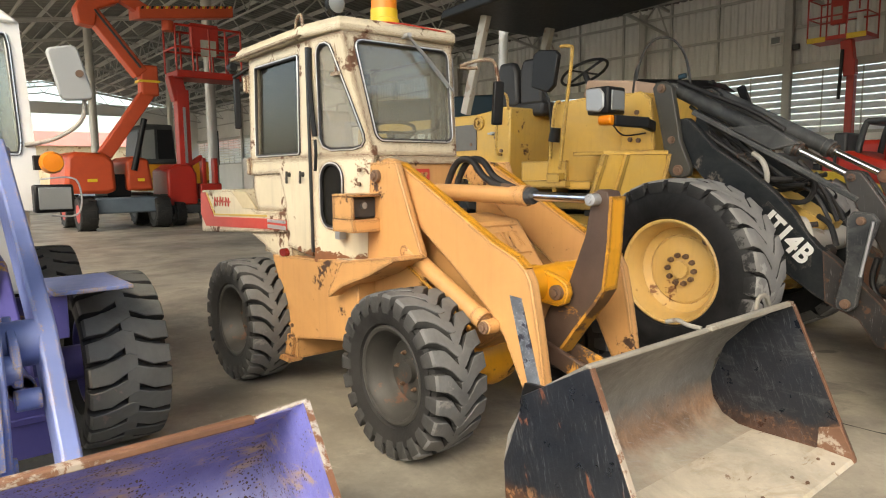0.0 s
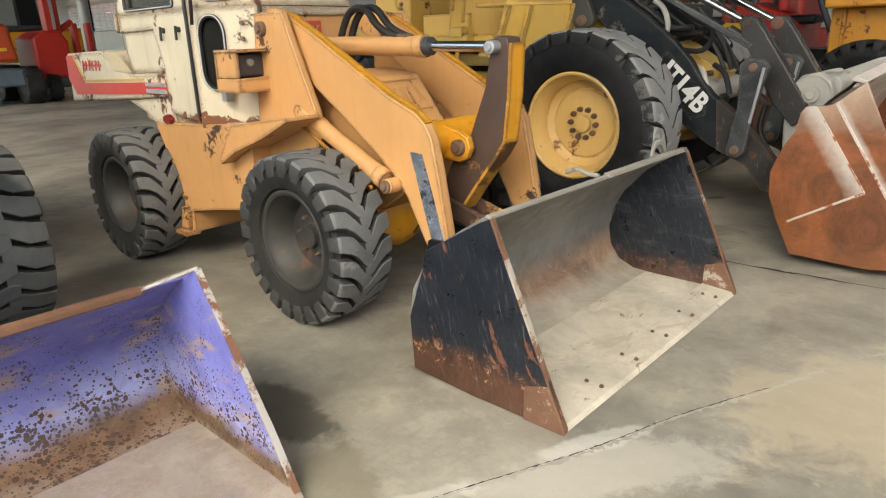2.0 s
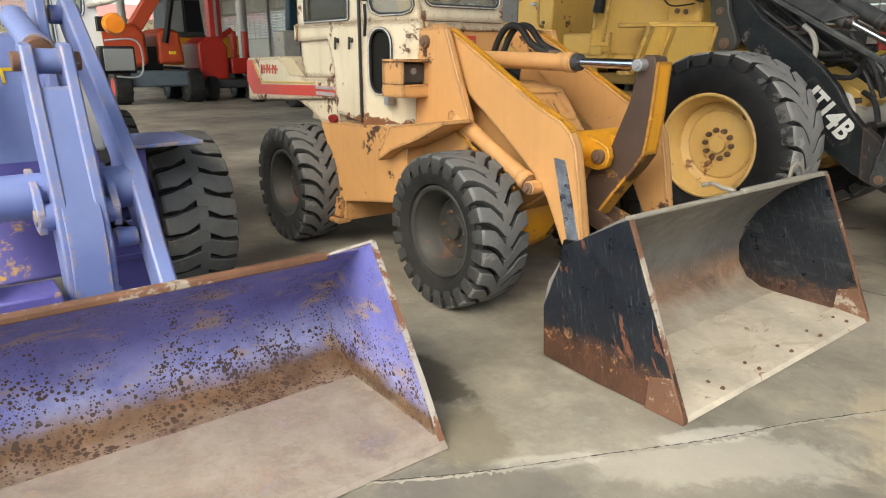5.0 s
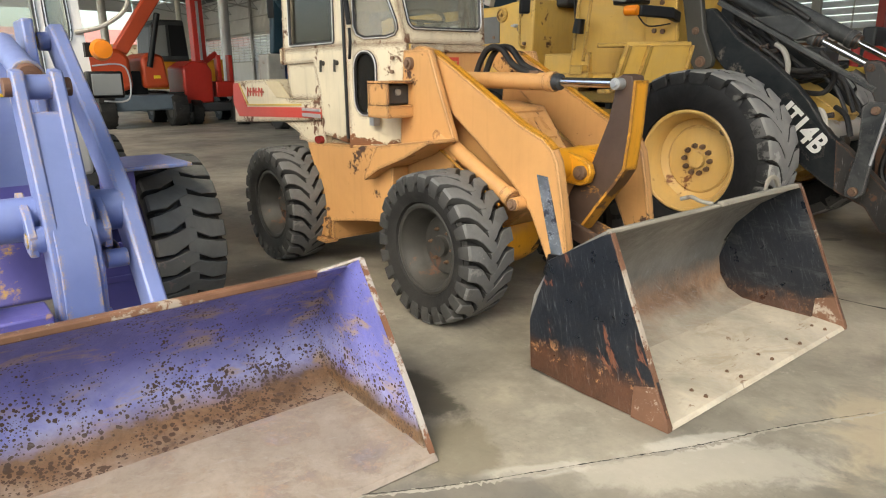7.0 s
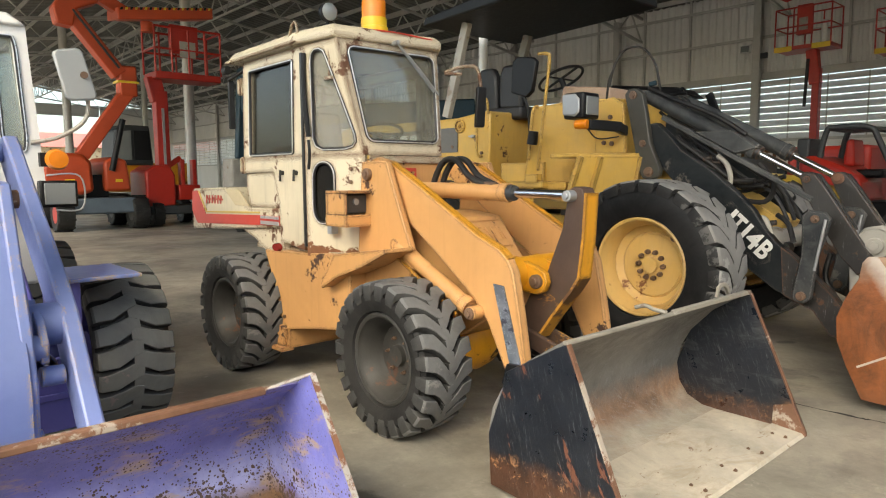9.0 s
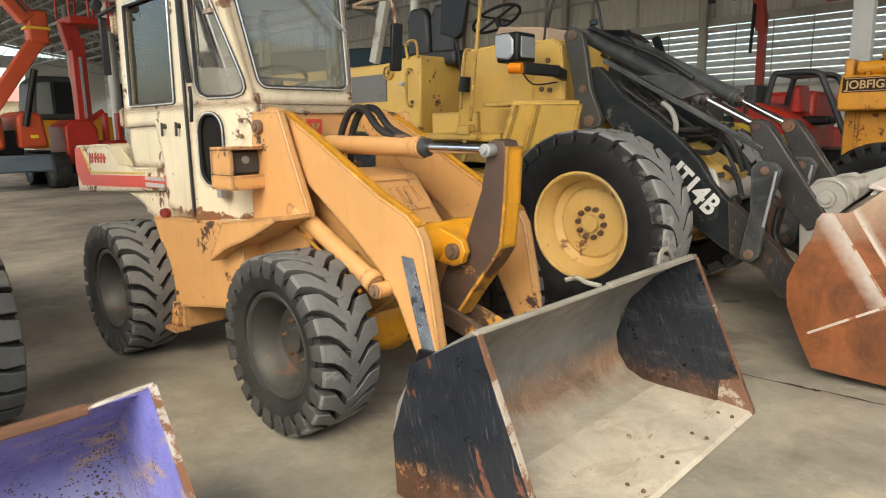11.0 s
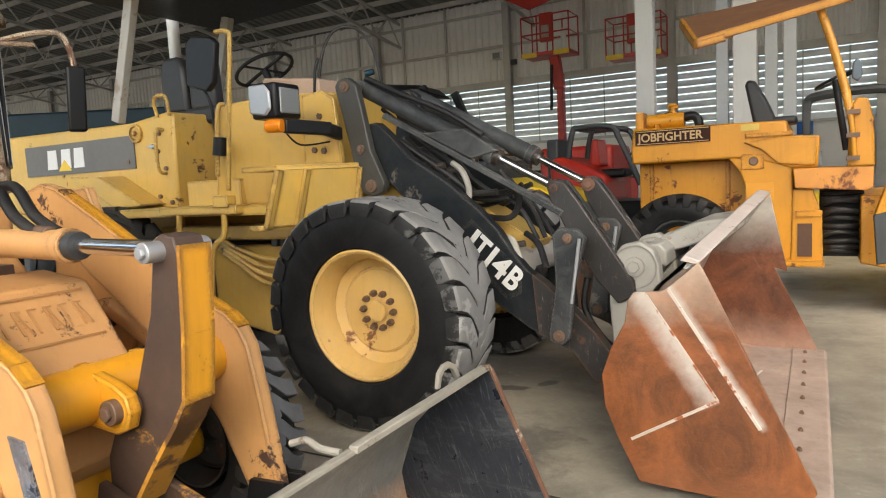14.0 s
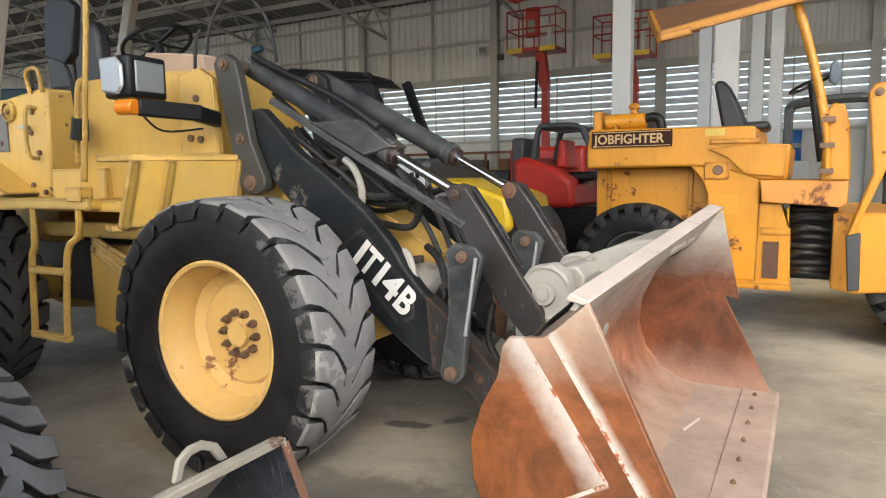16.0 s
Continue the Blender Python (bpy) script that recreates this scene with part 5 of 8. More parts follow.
    ram(L, (-2.10, 4.27, 1.29), (-0.905, 4.27, 1.27), 0.047, 0.62, m_peach, "tilt_cylinder", 0.024, m_darkgrey)
    for y in (4.20, 4.34):
        g = B()
        strut(g, (-1.24, y, 0.55), (-0.86, y, 0.44), 0.03, 0.09)
        part("bucket_link", g, m_bell, L, bevel=0.008)
    ram(L, (-1.88, 3.905, 0.985), (-1.262, 3.905, 0.682), 0.042, 0.94, m_peach, "lift_cylinder", 0.026)
    ram(L, (-1.88, 4.71, 0.985), (-1.262, 4.71, 0.682), 0.042, 0.94, m_peach, "lift_cylinder", 0.026)
    pin(L, (-1.262, 0.682), 0.03, 3.855, 3.95)
    g = B()
    tube(g, [(-1.85, 3.86, 0.92), (-1.6, 3.855, 0.80), (-1.35, 3.86, 0.665)], 0.009)
    part("steel_pipe", g, m_orange, L)
    # hoses
    for dy, dx in ((0.0, 0.0), (0.045, 0.035)):
        g = tube(B(), [(-2.06 + dx, 4.32 + dy, 1.16), (-2.05 + dx, 4.32 + dy, 1.32), (-1.96 + dx, 4.32 + dy, 1.455), (-1.83 + dx, 4.31 + dy, 1.465), (-1.70 + dx, 4.29 + dy, 1.37), (-1.54 + dx, 4.27 + dy, 1.315)], 0.019, 10)
        part("hydraulic_hose", g, m_rubber, L, "looped black hydraulic hose")
    g = B()
    rod(g, (-1.56, 4.28, 1.315), (-1.47, 4.27, 1.31), 0.026)
    part("hose_fitting", g, m_bolt, L, bevel=0.004)
    part("hose_manifold", box(B(), -2.10, -1.99, 4.28, 4.42, 1.13, 1.19), m_bolt, L, bevel=0.004)
    # bucket
    inner = [(-0.462, 0.725), (-0.65, 0.605), (-0.78, 0.47), (-0.842, 0.36), (-0.862, 0.25), (-0.845, 0.15), (-0.79, 0.075), (-0.70, 0.035), (-0.60, 0.028)]
    def shell(pts, t, y0, y1):
        g = B()
        n = len(pts)
        off = []
        for i, p in enumerate(pts):
            a, b = Vector(pts[max(i - 1, 0)]), Vector(pts[min(i + 1, n - 1)])
            d = (b - a).normalized()
            off.append((p[0] - abs(d.y) * t if d.y < 0 else p[0], p[1] - t * abs(d.x) * (1 if i > n * 0.5 else -0.4)))
        rows = [[g.verts.new((q[0], y, q[1])) for q in pts] for y in (y0, y1)]
        rows2 = [[g.verts.new((q[0], y, q[1])) for q in off] for y in (y0, y1)]
        for i in range(n - 1):
            g.faces.new((rows[0][i], rows[0][i + 1], rows[1][i + 1], rows[1][i]))
            g.faces.new((rows2[0][i], rows2[1][i], rows2[1][i + 1], rows2[0][i + 1]))
            g.faces.new((rows[0][i], rows2[0][i], rows2[0][i + 1], rows[0][i + 1]))
            g.faces.new((rows[1][i], rows[1][i + 1], rows2[1][i + 1], rows2[1][i]))
        for i in (0, n - 1):
            g.faces.new((rows[0][i], rows[1][i], rows2[1][i], rows2[0][i]))
        return g
    bk = part("bucket", shell(inner, 0.02, 3.615, 5.215), m_bkshell, L, "scratched dark steel bucket with rust")
    g = B()
    prism(g, [(-0.62, 0.012), (-0.62, 0.030), (-0.30, 0.026), (-0.30, 0.006)], 3.62, 5.21)
    part("bucket_floor", g, m_bkfloor, bk, "scoured dusty bucket floor")
    g = B()
    prism(g, [(-0.302, 0.006), (-0.302, 0.034), (-0.15, 0.020), (-0.135, 0.004)], 3.60, 5.23)
    part("cutting_edge", g, m_bkfloor, bk, "bolted cutting edge, shiny at the lip", bevel=0.002)
    for y0, y1 in ((3.597, 3.617), (5.213, 5.233)):
        g = prism(B(), [(-0.452, 0.722), (-0.50, 0.70), (-0.77, 0.545), (-0.785, 0.47), (-0.868, 0.25), (-0.855, 0.02), (-0.55, 0.004), (-0.14, 0.004), (-0.15, 0.06)], y0, y1)
        part("bucket_side", g, m_bkside if y0 < 4 else m_bkcheek, bk, "black side plate with rust", bevel=0.003)
        yy = (y0 + y1) / 2
        g = B()
        strut(g, (-0.449, yy, 0.722), (-0.145, yy, 0.035), 0.022, 0.008)
        part("side_edge", g, m_bkedge, bk)
        g = prism(B(), [(-0.305, 0.0), (-0.30, 0.135), (-0.205, 0.165), (-0.135, 0.02), (-0.135, 0.0)], y0 - 0.006, y1 + 0.006)
        part("corner_tooth", g, m_bkedge, bk, bevel=0.004)
    g = B()
    box(g, -0.474, -0.449, 3.60, 5.23, 0.717, 0.733)
    box(g, -0.468, -0.438, 4.40, 5.20, 0.722, 0.744)
    part("top_lip", g, m_dustlip, bk, "dusty scuffed steel top lip bar", bevel=0.004)
    g = prism(B(), [(4.90, 0.735), (4.915, 0.785), (4.95, 0.805), (4.99, 0.805), (5.03, 0.785), (5.06, 0.735), (5.035, 0.735), (5.01, 0.772), (4.98, 0.785), (4.95, 0.783), (4.93, 0.765), (4.92, 0.735)], -0.50, -0.485, "x")
    part("lifting_hook", g, m_dustlip, bk, "worn steel lifting loop", bevel=0.003)
    g = tube(B(), [(-0.47, 4.37, 0.735), (-0.53, 4.36, 0.742), (-0.58, 4.37, 0.752), (-0.63, 4.36, 0.738)], 0.010)
    part("strap_hook", g, m_dustlip, bk, "bent pale strap hook")
    nut = bolt_mesh("edge_bolt", 0.010, 0.007, m_bolt)
    for k in range(5):
        for x in (-0.245, -0.18):
            shared("bolt", nut, bk, (x, 3.93 + 0.285 * k, 0.026), rot=(-math.pi / 2, 0, 0))
    for y in (3.92, 4.01, 4.60, 4.69):
        g = B()
        prism(g, [(-1.08, 0.36), (-1.05, 0.46), (-0.90, 0.47), (-0.895, 0.25), (-0.95, 0.22)], y - 0.012, y + 0.012)
        part("bucket_bracket", g, m_black, bk, bevel=0.004)
    return L

small_loader()

# ---- large yellow loader with black arms ----
big_tyre = tyre_mesh("big_tyre", 0.668, 0.42, 0.368, m_tyreblk, 64, 0.030)
big_tread = tread_mesh("big_tread", 0.676, 0.43, 25, 0.26, m_treadlight, 0.036, 0.86, m_bigflank, 0.008, 0.6)
# rear treads coloured darker than the front: black dressing plus the dimmer light there
rear_tread = tread_mesh("rear_tread", 0.676, 0.43, 25, 0.26, m_lugside, 0.036, 0.80, m_tyreblk, 0.004, 0.6)
big_rim = rim_mesh("big_rim", 0.368, 0.42, 0.17, m_rimyel, 0.068)
big_nut = bolt_mesh("big_nut", 0.021, 0.03, m_bolt)
BIG = (big_tyre, big_tread, big_rim, big_nut)
BIG_REAR = (big_tyre, rear_tread, big_rim, big_nut)

def bent(g, pts, r, seg=8):
    return tube(g, pts, r, seg, 5)

def letters(name, text, size, at, rot, material, parent, deep=0.002, shear=0.0, squeeze=1.0, fit=None, bold=0.022):
    c = bpy.data.curves.new(name, "FONT")
    c.body, c.size, c.extrude, c.shear = text, size, deep, shear
    c.offset = size * bold
    c.space_character = 0.96 + bold * 2
    tmp = bpy.data.objects.new(name + "_tmp", c)
    scene.collection.objects.link(tmp)
    dg = bpy.context.evaluated_depsgraph_get()
    me = bpy.data.meshes.new_from_object(tmp.evaluated_get(dg))
    bpy.data.objects.remove(tmp)
    me.materials.clear()
    me.materials.append(material)
    if fit:
        xs, ys = [v.co.x for v in me.vertices], [v.co.y for v in me.vertices]
        for v in me.vertices:
            v.co.x = (v.co.x - min(xs)) / (max(xs) - min(xs)) * fit[0]
            v.co.y = (v.co.y - min(ys)) / (max(ys) - min(ys)) * fit[1]
    ob = new(name, me)
    ob.parent = parent
    ob.location = Vector(at) - origin_of(parent)
    ob.rotation_euler = rot
    ob.scale = (squeeze, 1, 1)
    ORIGIN[ob.name] = Vector(at)
    return ob

def big_loader():
    L = thing("tool_carrier_loader", (-3.0, 7.1, 0), "large dull yellow wheel loader with black lift arms and rusty bucket", "wheel loader", "loaders")
    for x, y, f, s in ((-1.645, 6.215, False, 0.05), (-1.645, 7.98, True, 0.2), (-4.25, 6.215, False, 0.3), (-4.25, 7.98, True, 0.1)):
        wheel(L, BIG if x > -2 else BIG_REAR, x, y, 0.674, 0.42, 0.17, 10, 0.105, s, f)
    for x in (-1.645, -4.25):
        g = B()
        rod(g, (x, 6.5, 0.668), (x, 7.7, 0.668), 0.13, None, 20)
        lathe(g, [(0.12, -0.3), (0.22, -0.14), (0.25, 0), (0.22, 0.14), (0.12, 0.3)], 24, (x, 7.1, 0.668))
        part("axle", g, m_cat, L)
    # front frame and fender
    g = B()
    prism(g, [(-2.55, 0.45), (-2.55, 1.30), (-2.15, 1.45), (-1.75, 1.40), (-1.35, 0.95), (-1.25, 0.55), (-1.6, 0.40)], 6.80, 7.40)
    part("front_frame", g, m_cat, L, bevel=0.015)
    g = B()
    v = [(-2.31, 6.17), (-1.98, 6.66), (-2.55, 6.66), (-2.62, 6.17)]
    prism(g, v, 1.525, 1.56, "z")
    hexa(g, [(-2.44, 6.17, 1.17), (-2.06, 6.66, 1.19), (-1.99, 6.66, 1.53), (-2.31, 6.17, 1.53)], [(-2.47, 6.17, 1.17), (-2.09, 6.66, 1.19), (-2.02, 6.66, 1.53), (-2.34, 6.17, 1.53)])
    fen = part("fender", g, m_cat, L, "angular yellow front fender", bevel=0.006)
    for t in (0.0, 0.30, 0.92):
        g = B()
        a = Vector((-2.42, 6.17, 1.17)).lerp(Vector((-2.04, 6.66, 1.19)), t)
        b = Vector((-2.29, 6.17, 1.53)).lerp(Vector((-1.97, 6.66, 1.53)), t)
        strut(g, a, b, 0.05, 0.03)
        part("fender_rib", g, m_cat, fen, bevel=0.004)
    g = B()
    hexa(g, [(-2.50, 6.16, 1.15), (-2.06, 6.66, 1.15), (-2.06, 6.66, 1.185), (-2.50, 6.16, 1.185)], [(-2.62, 6.2, 1.15), (-2.16, 6.7, 1.15), (-2.16, 6.7, 1.185), (-2.62, 6.2, 1.185)])
    part("fender_foot", g, m_cat, fen, bevel=0.004)
    # operator platform, dash wall and light bracket
    g = B()
    plan = [(-2.99, 6.36), (-2.92, 6.38), (-2.62, 6.52), (-2.44, 6.62), (-2.30, 6.70), (-2.25, 6.85), (-2.25, 7.50), (-3.0, 7.50)]
    lo = [g.verts.new((x - 0.10, y, 1.31)) for x, y in plan]
    hi = [g.verts.new((x, y, 2.00 if i < 2 else 2.05)) for i, (x, y) in enumerate(plan)]
    g.faces.new(lo[::-1])
    g.faces.new(hi)
    for i in range(len(plan)):
        j = (i + 1) % len(plan)
        g.faces.new((lo[i], lo[j], hi[j], hi[i]))
    part("dash_wall", g, m_cat, L, "curved yellow dash wall", bevel=0.012)
    g = B()
    prism(g, [(-2.46, 1.56), (-2.45, 2.03), (-2.28, 2.05), (-2.18, 1.99), (-2.14, 1.56)], 6.60, 6.64)
    lb = part("lamp_bracket", g, m_cat, L, bevel=0.006)
    for x, z in ((-2.30, 1.88), (-2.28, 1.65), (-2.36, 1.66)):
        g = B()
        rod(g, (x, 6.60, z), (x, 6.585, z), 0.022, None, 6)
        part("bolt", g, m_bolt, lb)
    g = B()
    box(g, -4.0, -2.5, 6.24, 7.9, 1.25, 1.315)
    part("platform", g, m_cat, L, bevel=0.006)
    g = B()
    box(g, -3.46, -2.70, 6.17, 6.30, 1.265, 1.325)
    box(g, -2.90, -2.76, 6.16, 6.24, 1.31, 1.39)
    box(g, -3.42, -2.88, 6.40, 6.75, 1.31, 1.50)
    part("entry_step", g, m_cat, L, bevel=0.006)
    # rear body / engine hood
    g = B()
    prism(g, [(-6.6, 1.30), (-6.6, 1.98), (-6.4, 2.03), (-4.3, 2.01), (-3.86, 2.06), (-3.78, 2.05), (-3.80, 1.30)], 6.62, 7.60)
    hood = part("engine_hood", g, m_cat, L, "dull yellow engine hood", bevel=0.02)
    g = B()
    box(g, -5.85, -4.27, 6.608, 6.622, 1.64, 1.91)
    panel_ = part("grey_panel", g, mat("grey_decal", (0.13, 0.125, 0.115), 0.5, var=0.2, bump=0.02), hood, "dark grey side decal")
    for x0 in (-5.50, -5.29, -5.10):
        g = prism(B(), [(x0, 1.69), (x0 + 0.15, 1.69), (x0 + 0.15, 1.86), (x0 + 0.02, 1.86)], 6.602, 6.607)
        part("white_mark", g, m_white, panel_, "white maker's mark as a plain block")
    part("yellow_mark", prism(B(), [(-5.33, 1.67), (-5.13, 1.67), (-5.23, 1.77)], 6.598, 6.601), m_yelplastic, panel_)
    g = B()
    lathe(g, [(0.075, 0), (0.075, -0.02), (0.055, -0.03), (0.05, -0.015), (0.02, -0.015), (0.018, -0.04), (0, -0.04)], 24, (-3.98 - 0.25, 6.62, 1.92))
    part("filler_cap", g, m_cat, hood)
    for x, z in ((-3.95, 1.90), (-3.98, 1.76), (-4.35, 1.70), (-3.90, 1.62), (-4.0, 1.40), (-3.86, 1.35)):
        g = B()
        rod(g, (x, 6.622, z), (x, 6.60, z), 0.018, None, 8)
        part("hood_bolt", g, m_bolt, hood)
    g = B()
    rod(g, (-4.02, 6.62, 1.80), (-4.02, 6.58, 1.80), 0.018)
    strut(g, (-4.06, 6.58, 1.80), (-3.97, 6.58, 1.80), 0.016, 0.016)
    part("latch", g, m_steel, hood)
    g = B()
    bent(g, [(-3.88, 6.60, 1.92), (-3.88, 6.53, 1.90), (-3.885, 6.53, 1.62), (-3.885, 6.60, 1.58)], 0.014)
    part("grab_rail", g, m_cat, L)
    g = B()
    bent(g, [(-3.93, 6.60, 2.02), (-3.93, 6.58, 2.16), (-3.80, 6.58, 2.17), (-3.79, 6.60, 2.02)], 0.014)
    part("grab_rail", g, m_cat, L)
    g = B()
    prism(g, [(-4.85, 1.60), (-4.45, 1.585), (-3.95, 1.34), (-4.30, 1.32)], 6.40, 6.63)
    part("rear_fender", g, m_cat, L, "sloping yellow rear fender", bevel=0.006)
    g = B()
    box(g, -6.5, -3.8, 6.66, 7.55, 1.0, 1.30)
    part("hood_base", g, m_cat, L, bevel=0.01)
    g = B()
    box(g, -6.5, -2.6, 6.82, 7.38, 0.55, 1.02)
    part("rear_frame", g, m_darkgrey, L, bevel=0.02)
    g = B()
    prism(g, [(-3.55, 0.98), (-2.62, 1.02), (-2.66, 0.36), (-2.95, 0.32), (-3.55, 0.42)], 6.70, 6.80)
    part("belly_plate", g, m_cat, L, bevel=0.008)
    g = B()
    box(g, -3.95, -2.45, 6.55, 6.82, 1.06, 1.16)
    part("sill", g, m_cat, L, bevel=0.006)
    for k in range(4):
        g = bent(B(), [(-3.35, 6.60, 1.06 - 0.03 * k), (-3.12, 6.58, 0.98 - 0.04 * k), (-2.86, 6.56, 0.92 - 0.06 * k), (-2.55, 6.56, 0.91 - 0.055 * k)], 0.018)
        part("hydraulic_pipe", g, m_cat, L, "bent yellow hydraulic pipe")
    for k in range(5):
        g = B()
        x = -2.85 + 0.09 * k
        box(g, x, x + 0.06, 6.62, 6.9, 1.0 - 0.05 * (k % 3), 1.14)
        part("valve_block", g, m_darkgrey, L, bevel=0.006)
    # ladder
    g = B()
    bent(g, [(-3.28, 6.19, 1.28), (-3.29, 6.19, 1.05), (-3.33, 6.19, 0.95), (-3.36, 6.19, 0.50)], 0.020)
    lad = part("ladder_rail", g, m_cat, L)
    g = B()
    bent(g, [(-2.83, 6.19, 1.28), (-2.85, 6.19, 1.12), (-2.97, 6.19, 1.0), (-3.03, 6.19, 0.50)], 0.020)
    part("ladder_rail", g, m_cat, L)
    for z, a, b in ((0.50, -3.37, -3.01), (0.90, -3.34, -2.98)):
        g = B()
        box(g, a, b, 6.165, 6.215, z - 0.02, z + 0.02)
        part("rung", g, m_cat, L, bevel=0.005)
    # hand rail, mirror, seats, wheel, console
    g = bent(B(), [(-2.80, 6.22, 1.42), (-2.74, 6.22, 1.9), (-2.68, 6.22, 2.36), (-2.70, 6.22, 2.43), (-2.82, 6.24, 2.45)], 0.015)
    part("hand_rail", g, m_cat, L)
    g = bent(B(), [(-2.98, 6.30, 1.52), (-2.93, 6.30, 1.95), (-2.90, 6.34, 2.0)], 0.016)
    part("hand_rail", g, m_cat, L)
    g = B()
    prism(g, [(-3.19, 2.15), (-3.0, 2.09), (-2.93, 2.14), (-2.88, 2.40), (-2.92, 2.44), (-3.10, 2.47), (-3.17, 2.43)], 6.28, 6.33)
    mir = part("mirror", g, m_black, L, "large black side mirror", bevel=0.012)
    g = bent(B(), [(-3.05, 6.30, 2.12), (-3.0, 6.31, 2.0), (-2.98, 6.32, 1.75)], 0.012)
    part("mirror_stay", g, m_black, L)
    g = B()
    rod(g, (-2.93, 6.29, 1.66), (-2.91, 6.29, 1.78), 0.05, 0.045, 14)
    part("knob", g, m_black, L)
    for x in (-4.14, -3.80):
        g = B()
        prism(g, [(x - 0.16, 2.10), (x + 0.14, 2.09), (x + 0.12, 2.45), (x + 0.06, 2.56), (x - 0.12, 2.56), (x - 0.17, 2.45)], 6.95, 7.06)
        part("seat_back", g, m_seat, L, "black vinyl seat back", bevel=0.03)
    g = B()
    box(g, -4.2, -3.65, 6.95, 7.45, 1.98, 2.12)
    part("seat_cushion", g, m_seat, L, bevel=0.03)
    g = B()
    cx, cz = -3.24, 2.36
    tube(g, [(cx + 0.21 * math.cos(a), 7.1 + 0.23 * math.sin(a), cz + 0.10 * math.cos(a)) for a in [k * math.pi / 8 for k in range(17)]], 0.014, 8, 2)
    rod(g, (cx, 7.1, cz), (cx + 0.18, 7.1, 2.0), 0.028)
    strut(g, (cx - 0.20, 7.1, cz - 0.09), (cx + 0.20, 7.1, cz + 0.09), 0.03, 0.012)
    strut(g, (cx, 6.88, cz), (cx, 7.32, cz), 0.03, 0.012)
    part("steering_wheel", g, m_black, L)
    g = B()
    prism(g, [(-3.02, 2.04), (-2.96, 2.23), (-2.45, 2.17), (-2.42, 2.04)], 6.78, 7.35)
    part("console", g, m_tan, L, "tan instrument console", bevel=0.015)
    for pts in ([(-2.50, 6.85, 2.1), (-2.45, 6.86, 2.35), (-2.36, 6.9, 2.50), (-2.22, 6.95, 2.50), (-2.12, 7.0, 2.36), (-2.06, 7.0, 2.12)], [(-2.42, 6.7, 2.0), (-2.38, 6.68, 2.2), (-2.36, 6.7, 2.28)]):
        part("cable", bent(B(), pts, 0.010), m_rubber, L)
    # work light, indicator
    g = box(B(), -2.46, -2.255, 6.14, 6.37, 1.845, 2.06)
    wl = part("work_light", g, m_black, L, "square black work light", bevel=0.018)
    g = box(B(), -2.258, -2.243, 6.175, 6.345, 1.875, 2.03)
    part("lens", g, m_lens, wl, bevel=0.01)
    g = prism(B(), [(-2.455, 1.88), (-2.46, 2.05), (-2.33, 2.05), (-2.285, 2.0), (-2.285, 1.90), (-2.33, 1.86)], 6.120, 6.142)
    part("reflector", g, m_steel, wl, "curved silver reflector", bevel=0.012)
    g = rod(B(), (-2.31, 6.115, 1.793), (-2.20, 6.13, 1.79), 0.040, None, 16)
    part("indicator", g, m_amber, L, "orange indicator lamp", bevel=0.008)
    g = strut(B(), (-2.21, 6.15, 1.79), (-2.10, 6.45, 1.775), 0.05, 0.085)
    strut(g, (-2.11, 6.42, 1.775), (-2.16, 6.62, 1.755), 0.05, 0.085)
    part("lamp_arm", g, m_black, L, bevel=0.01)
    part("lamp_wire", bent(B(), [(-2.25, 6.2, 1.76), (-2.22, 6.3, 1.68), (-2.15, 6.5, 1.70)], 0.006, 6), m_rubber, L)
    # canopy
    for p, q in (((-4.45, 6.62, 2.03), (-4.12, 6.62, 3.0)), ((-4.45, 7.60, 2.03), (-4.12, 7.60, 3.0))):
        g = strut(B(), p, q, 0.07, 0.10)
        part("canopy_post", g, m_greypaint, L, bevel=0.008)
    g = B()
    prism(g, [(-4.55, 2.99), (-4.5, 3.08), (-3.0, 3.20), (-2.62, 3.16), (-2.60, 3.06), (-3.0, 3.04)], 6.35, 7.85)
    part("canopy", g, m_black, L, "dark canopy roof", bevel=0.02)
    g = B()
    rod(g, (-4.75, 7.5, 2.0), (-4.75, 7.5, 3.15), 0.055, None, 16)
    part("exhaust_pipe", g, m_white, L)
    # arms
    prof = [(-2.06, 1.70), (-2.02, 1.80), (-1.90, 1.81), (-1.80, 1.72), (-1.67, 1.577), (-1.41, 1.405), (-1.20, 1.235), (-1.066, 1.097), (-0.985, 0.975), (-0.90, 0.875), (-0.78, 0.775), (-0.49, 0.505), (-0.36, 0.33), (-0.40, 0.22), (-0.50, 0.24), (-0.62, 0.40), (-0.75, 0.455), (-0.89, 0.51), (-1.08, 0.64), (-1.26, 0.775), (-1.41, 0.98), (-1.68, 1.265), (-1.87, 1.46)]
    bare = [(-0.86, 0.84), (-0.78, 0.785), (-0.49, 0.512), (-0.355, 0.33), (-0.40, 0.213), (-0.505, 0.235), (-0.62, 0.393), (-0.75, 0.447), (-0.83, 0.485)]
